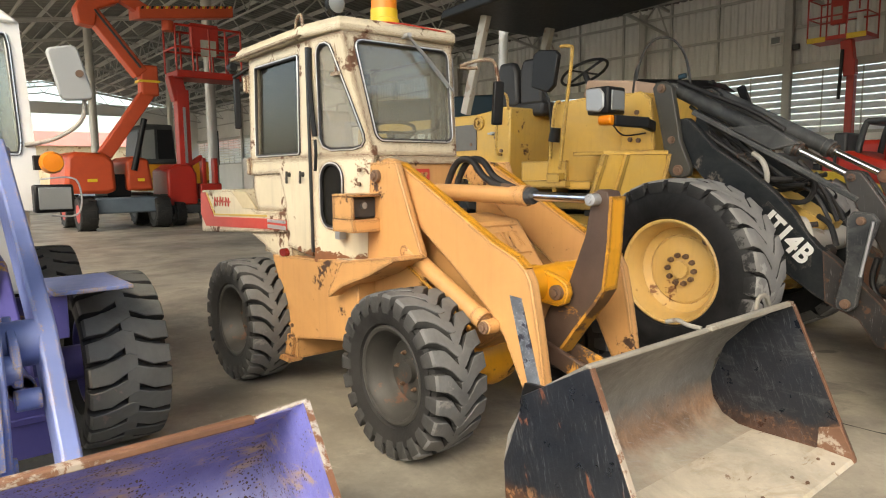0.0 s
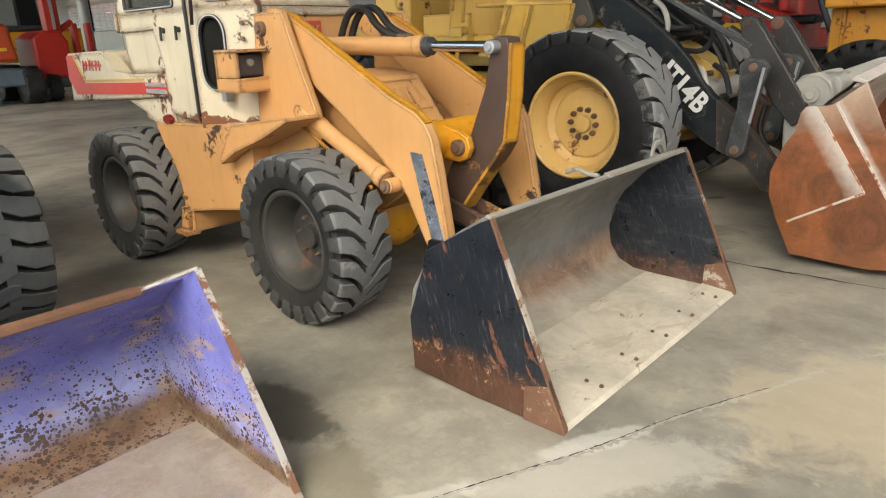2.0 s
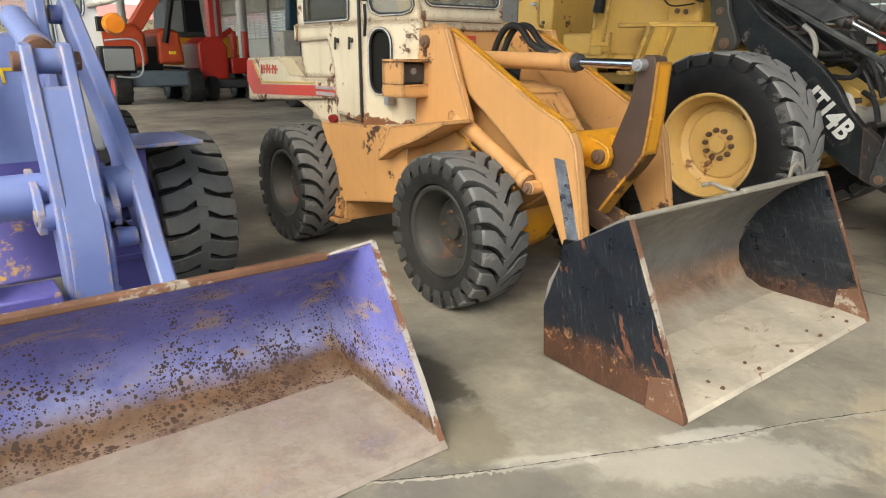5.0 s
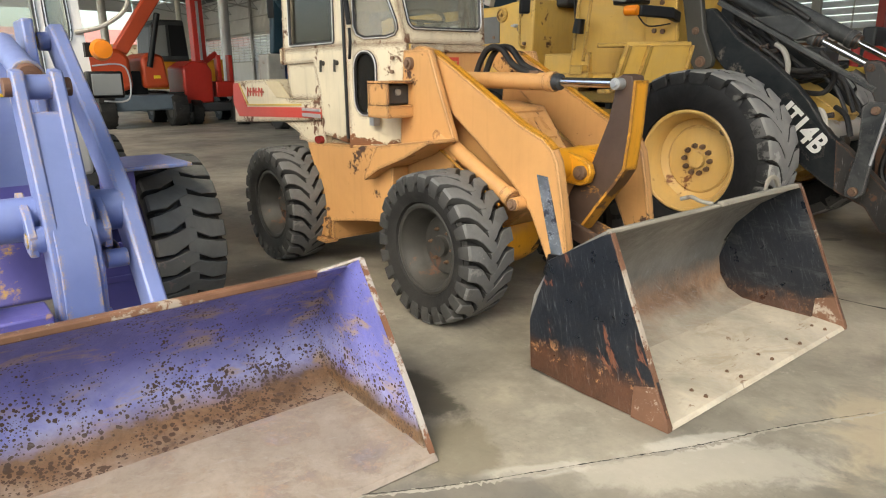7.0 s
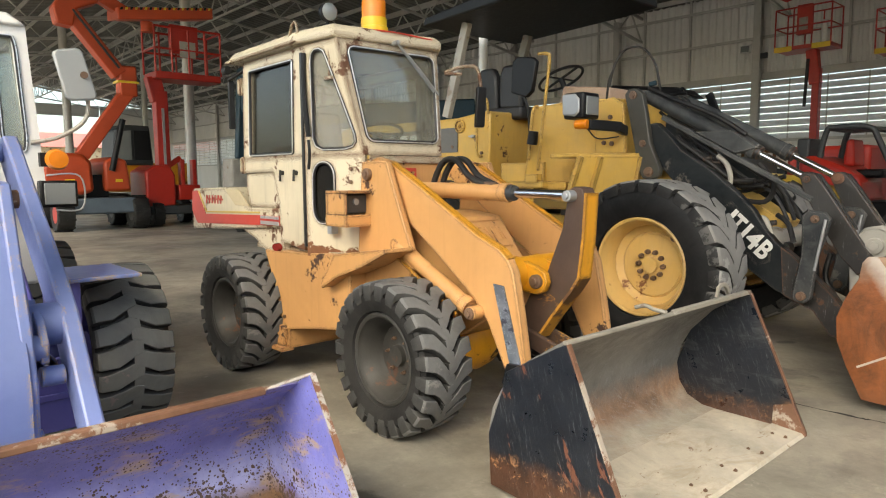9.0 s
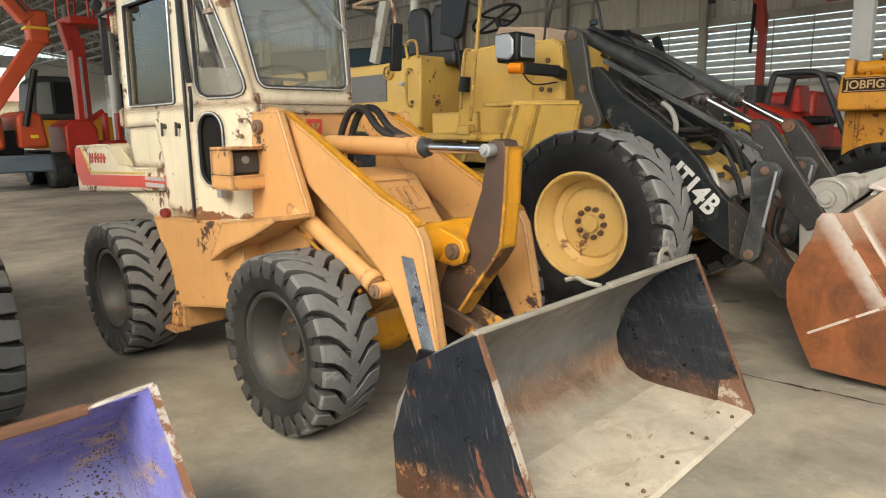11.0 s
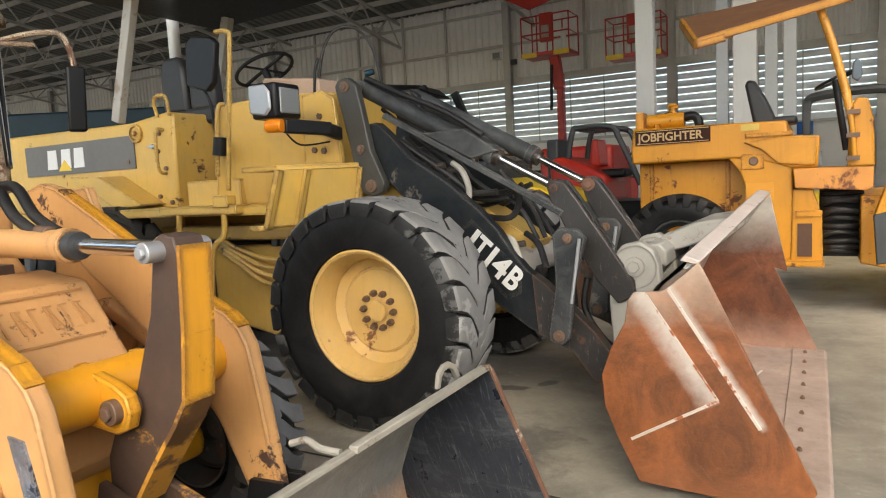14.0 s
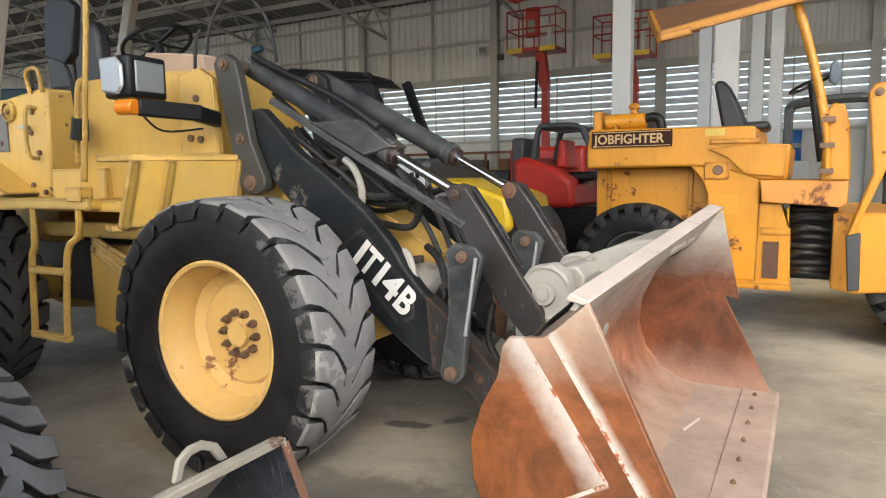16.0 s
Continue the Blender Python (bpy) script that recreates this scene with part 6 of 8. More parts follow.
    for y0, y1 in ((6.68, 6.76), (7.44, 7.52)):
        arm = part("lift_arm", prism(B(), prof, y0, y1), m_arm, L, "black lift arm, worn to bare steel low down", bevel=0.008)
        part("worn_end", prism(B(), bare, y0 - 0.004, y1 + 0.004), m_armbare, arm, "bare rusty arm end")
        g = prism(B(), [(-2.17, 2.06), (-2.14, 2.10), (-2.07, 2.11), (-2.00, 2.06), (-1.965, 1.90), (-1.915, 1.63), (-1.82, 1.42), (-1.83, 1.36), (-1.89, 1.335), (-1.98, 1.345), (-2.025, 1.42), (-2.07, 1.64), (-2.12, 1.86)], y0 - 0.07, y0 - 0.01)
        part("tower_plate", g, mat("olive_worn_plate", (0.05, 0.047, 0.038), 0.5, var=0.3, wear=(0.2, 0.18, 0.14), wear_amt=0.45, bump=0.12) if y0 < 7 else m_arm, L, bevel=0.008)
        pin(L, (-2.085, 2.05), 0.036, y0 - 0.085, y1)
        pin(L, (-1.985, 1.64), 0.030, y0 - 0.082, y1)
        pin(L, (-1.92, 1.40), 0.042, y0 - 0.085, y1)
        yc = (y0 + y1) / 2 + (0.10 if y0 < 7 else 0.0)
        ram(L, (-2.085, yc, 2.06), (-0.735, yc, 1.335), 0.056 if y0 < 7 else 0.062, 0.71, m_armdust, "tilt_cylinder", 0.027, m_armbare)
        lev = prism(B(), [(-0.79, 1.36), (-0.75, 1.39), (-0.68, 1.37), (-0.60, 1.26), (-0.29, 0.80), (-0.28, 0.72), (-0.38, 0.67), (-0.50, 0.80), (-0.66, 1.07), (-0.76, 1.26)], yc - 0.06, yc - 0.02)
        part("tilt_lever", lev, m_armbare, L, "bare steel tilt lever", bevel=0.008)
        lev = prism(B(), [(-0.79, 1.36), (-0.75, 1.39), (-0.68, 1.37), (-0.60, 1.26), (-0.42, 0.98), (-0.54, 0.93), (-0.66, 1.07), (-0.76, 1.26)], yc + 0.03, yc + 0.07)
        part("tilt_lever", lev, m_arm, L, bevel=0.008)
        pin(L, (-0.735, 1.335), 0.028 if y0 < 7 else 0.045, yc - 0.072, yc + 0.08, m_armbare if y0 < 7 else m_bkedge)
        g = prism(B(), [(-0.69, 1.08), (-0.65, 1.12), (-0.54, 1.11), (-0.50, 1.06), (-0.575, 0.78), (-0.60, 0.50), (-0.65, 0.455), (-0.72, 0.47), (-0.73, 0.52), (-0.68, 0.80)], y0 - 0.11, y0 - 0.07)
        link = part("upright_link", g, m_armdust, L, bevel=0.008)
        pin(L, (-0.60, 1.06), 0.028, y0 - 0.13, y0)
        pin(L, (-0.665, 0.51), 0.032, y0 - 0.13, y0)
        g = B()
        rod(g, (-0.53, y0 - 0.12, 1.06), (-0.585, y0 - 0.12, 0.70), 0.010, None, 8)
        part("grease_line", g, m_steel, link)
    g = B()
    hexa(g, [(-1.60, 6.745, 1.72), (-1.26, 6.745, 1.535), (-1.085, 6.745, 1.575), (-1.30, 6.745, 1.725)], [(-1.60, 6.90, 1.72), (-1.26, 6.90, 1.535), (-1.085, 6.90, 1.575), (-1.30, 6.90, 1.725)])
    part("cylinder_guard", g, m_armdust, L, "dusty dark steel guard box", bevel=0.008)
    g = B()
    strut(g, (-1.90, 6.77, 1.86), (-0.69, 6.77, 1.185), 0.035, 0.04)
    part("guard_bar", g, m_armdust, L, bevel=0.008)
    g = B()
    rod(g, (-0.86, 6.80, 1.30), (-0.66, 6.80, 1.185), 0.035, 0.03, 12)
    part("guide_tube", g, m_armbare, L)
    ram(L, (-1.95, 7.0, 1.30), (-0.95, 7.0, 0.80), 0.06, 0.6, m_arm, "lift_cylinder", 0.03)
    g = B()
    rod(g, (-1.03, 6.77, 0.87), (-1.03, 7.44, 0.87), 0.095, None, 28)
    part("cross_tube", g, m_greypaint, L, "pale grey cross tube")
    g = B()
    prism(g, [(-1.75, 1.40), (-1.30, 1.22), (-0.95, 1.0), (-1.0, 0.92), (-1.3, 1.05), (-1.75, 1.2)], 7.0, 7.3)
    part("boom_box", g, m_cat, L, bevel=0.01)
    rnd = random.Random(5)
    for k in range(9):
        y = 6.8 + 0.07 * k
        x0, z0 = -1.85 + 0.05 * rnd.random(), 1.62 + 0.1 * rnd.random()
        g = bent(B(), [(x0, y, z0), (-1.55 + 0.1 * rnd.random(), y + 0.03, 1.28 + 0.18 * rnd.random()), (-1.30, y + 0.04 * rnd.random(), 1.22 + 0.12 * rnd.random()), (-1.12 + 0.08 * rnd.random(), y, 1.28 + 0.1 * rnd.random())], 0.014 + 0.006 * rnd.random())
        part("hydraulic_hose", g, m_rubber, L)
    for pts, m in (([(-1.42, 6.80, 1.52), (-1.34, 6.78, 1.46), (-1.30, 6.78, 1.34), (-1.34, 6.80, 1.20)], m_greypaint), ([(-1.10, 6.82, 1.46), (-1.0, 6.86, 1.30), (-1.08, 6.9, 1.16), (-1.30, 6.9, 1.18)], m_rubber), ([(-1.12, 6.80, 1.02), (-1.02, 6.76, 1.04), (-0.96, 6.74, 0.92), (-0.93, 6.76, 0.74)], m_greypaint), ([(-0.98, 6.9, 1.06), (-0.88, 6.85, 1.0), (-0.83, 6.84, 0.86)], m_rubber), ([(-0.58, 6.85, 0.80), (-0.60, 6.84, 0.62), (-0.50, 6.84, 0.45), (-0.42, 6.86, 0.38)], m_rubber),
                   ([(-2.05, 6.80, 2.12), (-1.8, 6.79, 2.0), (-1.45, 6.79, 1.84), (-1.2, 6.8, 1.68)], m_rubber)):
        part("hydraulic_hose", bent(B(), pts, 0.020), m, L)
    for k in range(3):
        y = 6.90 + 0.13 * k
        g = bent(B(), [(-2.0 + 0.04 * k, y, 1.92 - 0.03 * k), (-1.70, y + 0.02, 1.70 - 0.03 * rnd.random()), (-1.45, y, 1.50 + 0.06 * rnd.random()), (-1.22, y + 0.03, 1.42 - 0.1 * rnd.random()), (-1.02, y, 1.22 + 0.05 * rnd.random()), (-0.90, y, 1.02)], 0.013 + 0.006 * rnd.random())
        part("hydraulic_hose", g, m_rubber, L)
    for x, y, z in ((-1.52, 6.82, 1.50), (-1.45, 6.84, 1.47), (-1.48, 6.80, 1.40), (-1.62, 6.83, 1.52), (-1.10, 6.80, 1.03), (-0.97, 6.78, 1.0), (-2.02, 6.8, 2.15)):
        g = B()
        rod(g, (x - 0.03, y, z), (x + 0.03, y + 0.01, z + 0.01), 0.022, None, 6)
        part("hose_fitting", g, m_teal if x < -2 else m_armbare, L, bevel=0.003)
    decal = part("decal_plate", prism(B(), [(-1.40, 1.06), (-1.24, 1.17), (-0.93, 0.86), (-0.93, 0.72), (-1.03, 0.68)], 6.678, 6.681), m_arm, L)
    ang = math.atan2(0.73 - 1.0, -1.0 + 1.30)
    for ch, u0, u1 in (("I", 0.0, 0.085), ("T", 0.105, 0.335), ("1", 0.385, 0.465), ("4", 0.505, 0.755), ("B", 0.785, 1.0)):
        at = Vector((-1.30, 6.6745, 1.0)) + Vector((math.cos(ang), 0, math.sin(ang))) * (0.415 * u0)
        letters("model_letter", ch, 0.18, at, (math.pi / 2, -ang, 0), m_white, L, 0.0015, fit=(0.415 * (u1 - u0), 0.148), bold=0.03)
    # quick coupler
    for y in (6.84, 7.32):
        g = prism(B(), [(-0.44, 0.70), (-0.42, 0.92), (-0.36, 1.0), (-0.26, 1.02), (-0.19, 0.97), (-0.16, 0.88), (-0.14, 0.62), (-0.22, 0.35), (-0.42, 0.35)], y - 0.05, y + 0.05)
        part("coupler_plate", g, m_greypaint, L, "dusty grey coupler plate", bevel=0.012)
        pin(L, (-0.29, 0.88), 0.055, y - 0.075, y + 0.06, m_greypaint)
        g = B()
        lathe(g, [(0.12, -0.056), (0.125, -0.05), (0.125, -0.045), (0.10, -0.045)], 28, (-0.29, y, 0.88), closed=True)
        part("collar", g, m_greypaint, L)
    g = B()
    box(g, -0.40, -0.28, 6.8, 7.4, 0.45, 0.56)
    prism(g, [(-0.33, 0.86), (-0.32, 0.95), (-0.27, 0.99), (-0.19, 0.99), (-0.15, 0.95), (-0.15, 0.86)], 6.95, 7.75)
    prism(g, [(-0.24, 1.0), (-0.02, 1.09), (0.20, 1.12), (0.20, 1.04), (-0.15, 0.92)], 7.2, 7.95)
    part("coupler_bar", g, m_greypaint, L, bevel=0.012)
    # bucket
    inner = [(0.165, 1.045), (0.03, 0.93), (-0.07, 0.80), (-0.145, 0.64), (-0.165, 0.48), (-0.12, 0.33), (-0.02, 0.20), (0.10, 0.135), (0.22, 0.115)]
    g = B()
    rows = []
    for t, y in ((0, 5.93), (0, 8.20)):
        rows.append([g.verts.new((x, y, z)) for x, z in inner])
    rows2 = []
    for y in (5.93, 8.20):
        rows2.append([g.verts.new((x - 0.03 * (1.0 - i / 9), y, z - 0.028 * (i / 8))) for i, (x, z) in enumerate(inner)])
    for i in range(len(inner) - 1):
        g.faces.new((rows[0][i], rows[0][i + 1], rows[1][i + 1], rows[1][i]))
        g.faces.new((rows2[0][i], rows2[1][i], rows2[1][i + 1], rows2[0][i + 1]))
    for i in (0, len(inner) - 1):
        g.faces.new((rows[0][i], rows[1][i], rows2[1][i], rows2[0][i]))
    bk = part("bucket", g, m_cbshell, L, "large rust orange bucket with pale scoured patches")
    part("bucket_floor", prism(B(), [(0.20, 0.088), (0.20, 0.118), (0.46, 0.115), (0.46, 0.085)], 5.93, 8.20), m_cbfloor, bk, "dusty pinkish bucket floor")
    part("cutting_edge", prism(B(), [(0.455, 0.08), (0.455, 0.121), (0.645, 0.115), (0.66, 0.09)], 5.91, 8.24), m_cbfloor, bk, bevel=0.003)
    for y0, y1 in ((5.905, 5.932), (8.198, 8.225)):
        g = prism(B(), [(0.175, 1.03), (0.07, 0.935), (0.03, 0.905), (-0.09, 0.895), (-0.115, 0.86), (-0.13, 0.76), (-0.19, 0.65), (-0.235, 0.52), (-0.225, 0.38), (-0.17, 0.24), (-0.08, 0.055), (0.30, 0.04), (0.58, 0.075), (0.60, 0.13)], y0, y1)
        part("bucket_side", g, m_cbside if y0 < 7 else m_cbinner, bk, "rust orange side plate with pale weld lines", bevel=0.004)
    for a, b, w in (((-0.035, 0.89), (0.245, 0.46), 0.008), ((0.245, 0.46), (-0.11, 0.245), 0.012), ((0.055, 0.915), (0.40, 0.36), 0.012)):
        g = B()
        strut(g, (a[0], 5.904, a[1]), (b[0], 5.904, b[1]), 0.008, w)
        part("weld_line", g, m_weld, bk, "pale weld bead")
    g = B()
    hexa(g, [(0.165, 5.905, 1.02), (0.185, 5.905, 1.035), (0.32, 8.22, 1.215), (0.285, 8.22, 1.19)], [(0.10, 5.905, 1.035), (0.12, 5.905, 1.06), (0.24, 8.22, 1.235), (0.21, 8.22, 1.21)])
    part("spill_guard", g, m_weld, bk, "pale bent spill guard lip", bevel=0.006)
    g = B()
    hexa(g, [(0.13, 5.93, 1.0), (0.16, 5.93, 1.03), (0.30, 8.2, 1.20), (0.16, 8.2, 1.0)], [(0.11, 5.93, 1.0), (0.13, 5.93, 1.03), (0.27, 8.2, 1.20), (0.13, 8.2, 1.0)])
    part("spill_plate", g, m_greypaint, bk)
    g = prism(B(), [(0.31, 1.20), (0.12, 1.0), (0.0, 0.80), (0.42, 0.66)], 8.196, 8.228)
    part("side_wing", g, m_cbinner, bk, bevel=0.004)
    nut = bolt_mesh("plough_bolt", 0.013, 0.012, m_bolt)
    for k in range(9):
        shared("bolt", nut, bk, (0.53, 6.10 + 0.25 * k, 0.118), rot=(-math.pi / 2, 0, 0))
    part("chalk_scrape", strut(B(), (0.25, 7.35, 0.125), (0.30, 7.55, 0.125), 0.01, 0.008), m_weld, bk)
    part("chalk_scrape", strut(B(), (0.05, 6.75, 0.165), (0.02, 6.85, 0.19), 0.01, 0.01), m_weld, bk)
    return L

big_loader()

# ---- orange loader with hood lettering ----
def orange_loader():
    L = thing("orange_loader", (0.0, 10.9, 0), "orange articulated loader with open roof and rust stains", "wheel loader", "loaders")
    tm = tyre_mesh("mid_tyre", 0.56, 0.40, 0.30, m_tyreblk, 56, 0.035)
    dm = tread_mesh("mid_tread", 0.575, 0.41, 22, 0.24, m_tyre, 0.045, 0.6)
    rm = rim_mesh("mid_rim", 0.30, 0.40, 0.16, m_darkgrey, 0.06)
    for y, f in ((10.30, False), (11.70, True)):
        wheel(L, (tm, dm, rm, small_nut), -0.64, y, 0.572, 0.40, 0.16, 6, 0.10, 0.0, f)
        wheel(L, (tm, dm, rm, small_nut), 1.75, y, 0.572, 0.40, 0.16, 6, 0.10, 0.2, f)
    g = B()
    rod(g, (-0.64, 10.4, 0.572), (-0.64, 11.6, 0.572), 0.10)
    rod(g, (1.75, 10.4, 0.572), (1.75, 11.6, 0.572), 0.10)
    part("axle", g, m_darkgrey, L)
    g = prism(B(), [(-1.07, 1.47), (-1.08, 1.62), (-1.05, 1.83), (0.35, 1.80), (0.36, 1.66), (0.62, 1.64), (0.60, 1.35), (0.40, 1.35), (0.10, 1.45), (-0.12, 1.475)], 10.05, 11.80)
    hood = part("hood", g, m_job, L, "orange engine hood", bevel=0.02)
    g = prism(B(), [(-0.16, 1.48), (0.22, 1.48), (0.40, 1.35), (0.40, 0.50), (0.19, 0.48), (0.12, 0.75), (0.03, 1.10), (-0.06, 1.36)], 10.06, 11.78)
    part("body_side", g, m_job, L, "orange side body", bevel=0.015)
    g = B()
    box(g, -1.05, 0.1, 10.30, 11.55, 0.75, 1.47)
    part("engine_cover", g, m_job, L, bevel=0.01)
    for x in (-0.92, -0.18):
        g = B()
        box(g, x - 0.02, x + 0.02, 10.26, 10.31, 0.9, 1.47)
        part("rib", g, m_job, L)
    g = prism(B(), [(-0.02, 1.62), (0.30, 1.655), (0.60, 1.64), (0.585, 1.37), (0.28, 1.40), (0.14, 1.54)], 10.02, 10.06)
    part("side_tank", g, m_job, L, bevel=0.012)
    g = B()
    box(g, 0.00, 0.40, 10.03, 10.06, 1.66, 1.70)
    part("hood_ledge", g, m_job, L, bevel=0.006)
    g = B()
    box(g, -0.04, 0.16, 10.045, 10.062, 1.36, 1.51)
    part("lamp_recess", g, m_job, L, bevel=0.01)
    g = B()
    rod(g, (0.07, 10.05, 1.44), (0.07, 10.03, 1.44), 0.045, 0.035, 18)
    part("lamp", g, m_bolt, L)
    g = B()
    box(g, 0.0, 0.24, 10.052, 10.061, 1.06, 1.23)
    part("faded_patch", g, mat("faded_orange", (0.62, 0.27, 0.02), 0.5, var=0.1, bump=0.02), L)
    g = B()
    box(g, -0.04, 0.12, 10.04, 10.052, 1.73, 1.79)
    part("pale_label", g, m_yellowline, L)
    g = B()
    box(g, -1.03, -0.31, 10.036, 10.052, 1.655, 1.805)
    sign = part("name_plate", g, mat("dark_brown_plate", (0.035, 0.013, 0.008), 0.6, var=0.1, bump=0.0, spec=0.15), L, "dark brown hood name plate", bevel=0.003)
    g = B()
    box(g, -1.015, -0.325, 10.031, 10.036, 1.79, 1.796)
    box(g, -1.015, -0.325, 10.031, 10.036, 1.664, 1.67)
    part("name_border", g, m_gilt, sign)
    letters("hood_lettering", "JOBFIGHTER", 0.115, (-1.0, 10.033, 1.692), (math.pi / 2, 0.0, 0), m_gilt, L, 0.001, 0.0, 0.97)
    # intake cylinder on top
    g = B()
    rod(g, (-0.95, 10.25, 1.90), (-0.58, 10.25, 1.90), 0.075, None, 24)
    box(g, -1.05, -0.97, 10.15, 10.35, 1.80, 2.0)
    box(g, -0.86, -0.82, 10.17, 10.33, 1.80, 1.86)
    part("air_filter", g, m_job, L, "orange air filter canister", bevel=0.008)
    g = tube(B(), [(-0.60, 10.25, 1.92), (-0.50, 10.25, 1.93), (-0.45, 10.25, 1.88), (-0.44, 10.25, 1.80)], 0.045, 12)
    part("intake_elbow", g, m_black, L)
    g = B()
    rod(g, (-0.70, 10.28, 1.97), (-0.70, 10.28, 2.05), 0.035)
    lathe(g, [(0.05, 0.05), (0.055, 0.07), (0.03, 0.10), (0, 0.10)], 14, (-0.70, 10.28, 1.97), "z")
    part("rain_cap", g, m_job, L)
    # platform, fender, steps
    g = prism(B(), [(0.40, 1.35), (1.03, 1.345), (1.03, 1.16), (0.98, 1.13), (0.42, 1.17)], 10.0, 10.9)
    part("platform_beam", g, mat("rusty_orange_beam", (0.62, 0.26, 0.05), 0.5, var=0.2, wear=(0.16, 0.06, 0.03), wear_amt=0.7, wear_scale=4, bump=0.1), L, "orange platform beam with rust patches", bevel=0.01)
    g = prism(B(), [(0.83, 1.345), (0.85, 1.88), (0.90, 1.95), (0.98, 1.93), (1.02, 1.75), (1.04, 1.345)], 9.98, 10.12)
    part("seat_fender", g, m_job, L, bevel=0.015)
    g = prism(B(), [(0.40, 1.16), (0.56, 1.16), (0.64, 0.90), (0.65, 0.46), (0.38, 0.47)], 10.05, 10.35)
    st = part("step_box", g, m_job, L, "orange step box", bevel=0.01)
    part("step_bracket", box(B(), 0.42, 0.64, 10.03, 10.06, 0.90, 0.96), m_job, st, bevel=0.005)
    part("step", box(B(), 0.20, 0.66, 9.98, 10.1, 0.44, 0.50), m_job, st, bevel=0.005)
    # no hole here: a dark, chipped plate stands for the shaded opening
    g = B()
    box(g, 0.44, 0.56, 10.04, 10.055, 0.53, 0.84)
    part("step_opening", g, mat("painted_opening_shade", (0.10, 0.05, 0.03), 0.8, wear=(0.5, 0.2, 0.02), wear_amt=0.4, bump=0.1), st)
    rnd = random.Random(11)
    # solid black block stands for the shaded depth of the engine bay
    g = B()
    box(g, 0.62, 0.98, 10.35, 11.4, 0.50, 1.14)
    part("engine_bay", g, m_black, L)
    for k in range(12):
        z = 0.55 + 0.05 * k
        g = tube(B(), [(0.64, 10.20 + 0.1 * rnd.random(), z), (0.75, 10.14, z + 0.05 * rnd.random()), (0.96, 10.2 + 0.1 * rnd.random(), z + 0.06 * (rnd.random() - 0.5))], 0.014 + 0.01 * rnd.random())
        part("hose", g, m_rubber, L)
    g = prism(B(), [(0.94, 1.08), (1.30, 1.09), (2.3, 1.05), (2.3, 0.55), (1.10, 0.44), (0.94, 0.47)], 10.06, 11.7)
    part("front_body", g, m_job, L, "orange front frame", bevel=0.012)
    # boom at the front
    g = prism(B(), [(1.12, 2.0), (1.16, 2.07), (1.24, 2.07), (1.30, 1.95), (1.27, 1.45), (1.10, 1.0), (1.12, 0.52), (1.06, 0.50), (1.03, 0.92), (1.18, 1.40)], 9.88, 9.98)
    boom = part("boom", g, m_job, L, "orange boom with grey worn foot", bevel=0.012)
    pin(L, (1.19, 2.0), 0.03, 9.86, 10.0)
    g = prism(B(), [(1.02, 0.92), (1.12, 0.95), (1.13, 0.50), (1.05, 0.485)], 9.86, 9.90)
    part("worn_foot", g, m_darkgrey, boom, bevel=0.01)
    g = prism(B(), [(1.30, 2.3), (1.42, 2.35), (2.4, 1.4), (2.3, 1.1), (1.28, 1.9)], 9.9, 10.05)
    part("boom_arm", g, m_job, L, bevel=0.012)
    ram(L, (1.24, 10.05, 1.5), (1.42, 10.05, 2.25), 0.05, 0.6, m_black, "boom_cylinder", 0.025)
    # seat, wheel, roof frame
    g = prism(B(), [(0.02, 1.82), (0.24, 1.82), (0.14, 2.06), (0.04, 2.26), (-0.04, 2.28), (-0.06, 2.22)], 10.7, 11.15)
    part("seat", g, m_seat, L, "black seat with upright back", bevel=0.03)
    g = B()
    box(g, 0.06, 0.42, 10.7, 11.15, 1.80, 1.88)
    part("seat_cushion", g, m_seat, L, bevel=0.03)
    g = tube(B(), [(0.74 + 0.16 * math.cos(a), 10.55 + 0.2 * math.sin(a), 2.17 + 0.07 * math.cos(a)) for a in [k * math.pi / 8 for k in range(17)]], 0.014, 8, 2)
    rod(g, (0.74, 10.55, 2.17), (0.84, 10.55, 1.5), 0.03)
    part("steering_wheel", g, m_black, L)
    g = tube(B(), [(0.60, 10.02, 2.78), (0.70, 10.0, 2.45), (0.80, 9.98, 2.05), (0.84, 9.96, 1.85)], 0.035, 10)
    part("roof_post", g, m_job, L)
    g = tube(B(), [(0.80, 9.96, 2.0), (0.86, 9.95, 1.7), (0.88, 9.95, 1.42)], 0.026, 10)
    part("post_strut", g, m_job, L)
    for z in (1.42, 1.62, 1.82):
        g = B()
        box(g, 0.82, 0.92, 9.92, 9.99, z - 0.02, z + 0.02)
        part("clamp", g, m_bolt, L)
        g = hexa(B(), [(-0.40, 9.92, 2.585), (0.85, 9.92, 2.785), (0.72, 11.0, 3.12), (-0.72, 11.0, 3.02)], [(-0.40, 9.92, 2.62), (0.85, 9.92, 2.82), (0.72, 11.0, 3.155), (-0.72, 11.0, 3.055)])
    roof = part("roof", g, m_brownred, L, "brown underside of a thin flat roof")
    g = strut(B(), (-0.40, 9.91, 2.59), (0.85, 9.91, 2.79), 0.04, 0.07)
    part("roof_edge", g, m_job, roof)
    g = strut(B(), (-0.41, 9.91, 2.57), (-0.72, 11.0, 3.01), 0.05, 0.09)
    part("roof_edge", g, m_job, roof)
    g = strut(B(), (-0.12, 9.94, 2.61), (-0.36, 11.0, 3.03), 0.06, 0.05)
    part("roof_rib", g, m_job, roof)
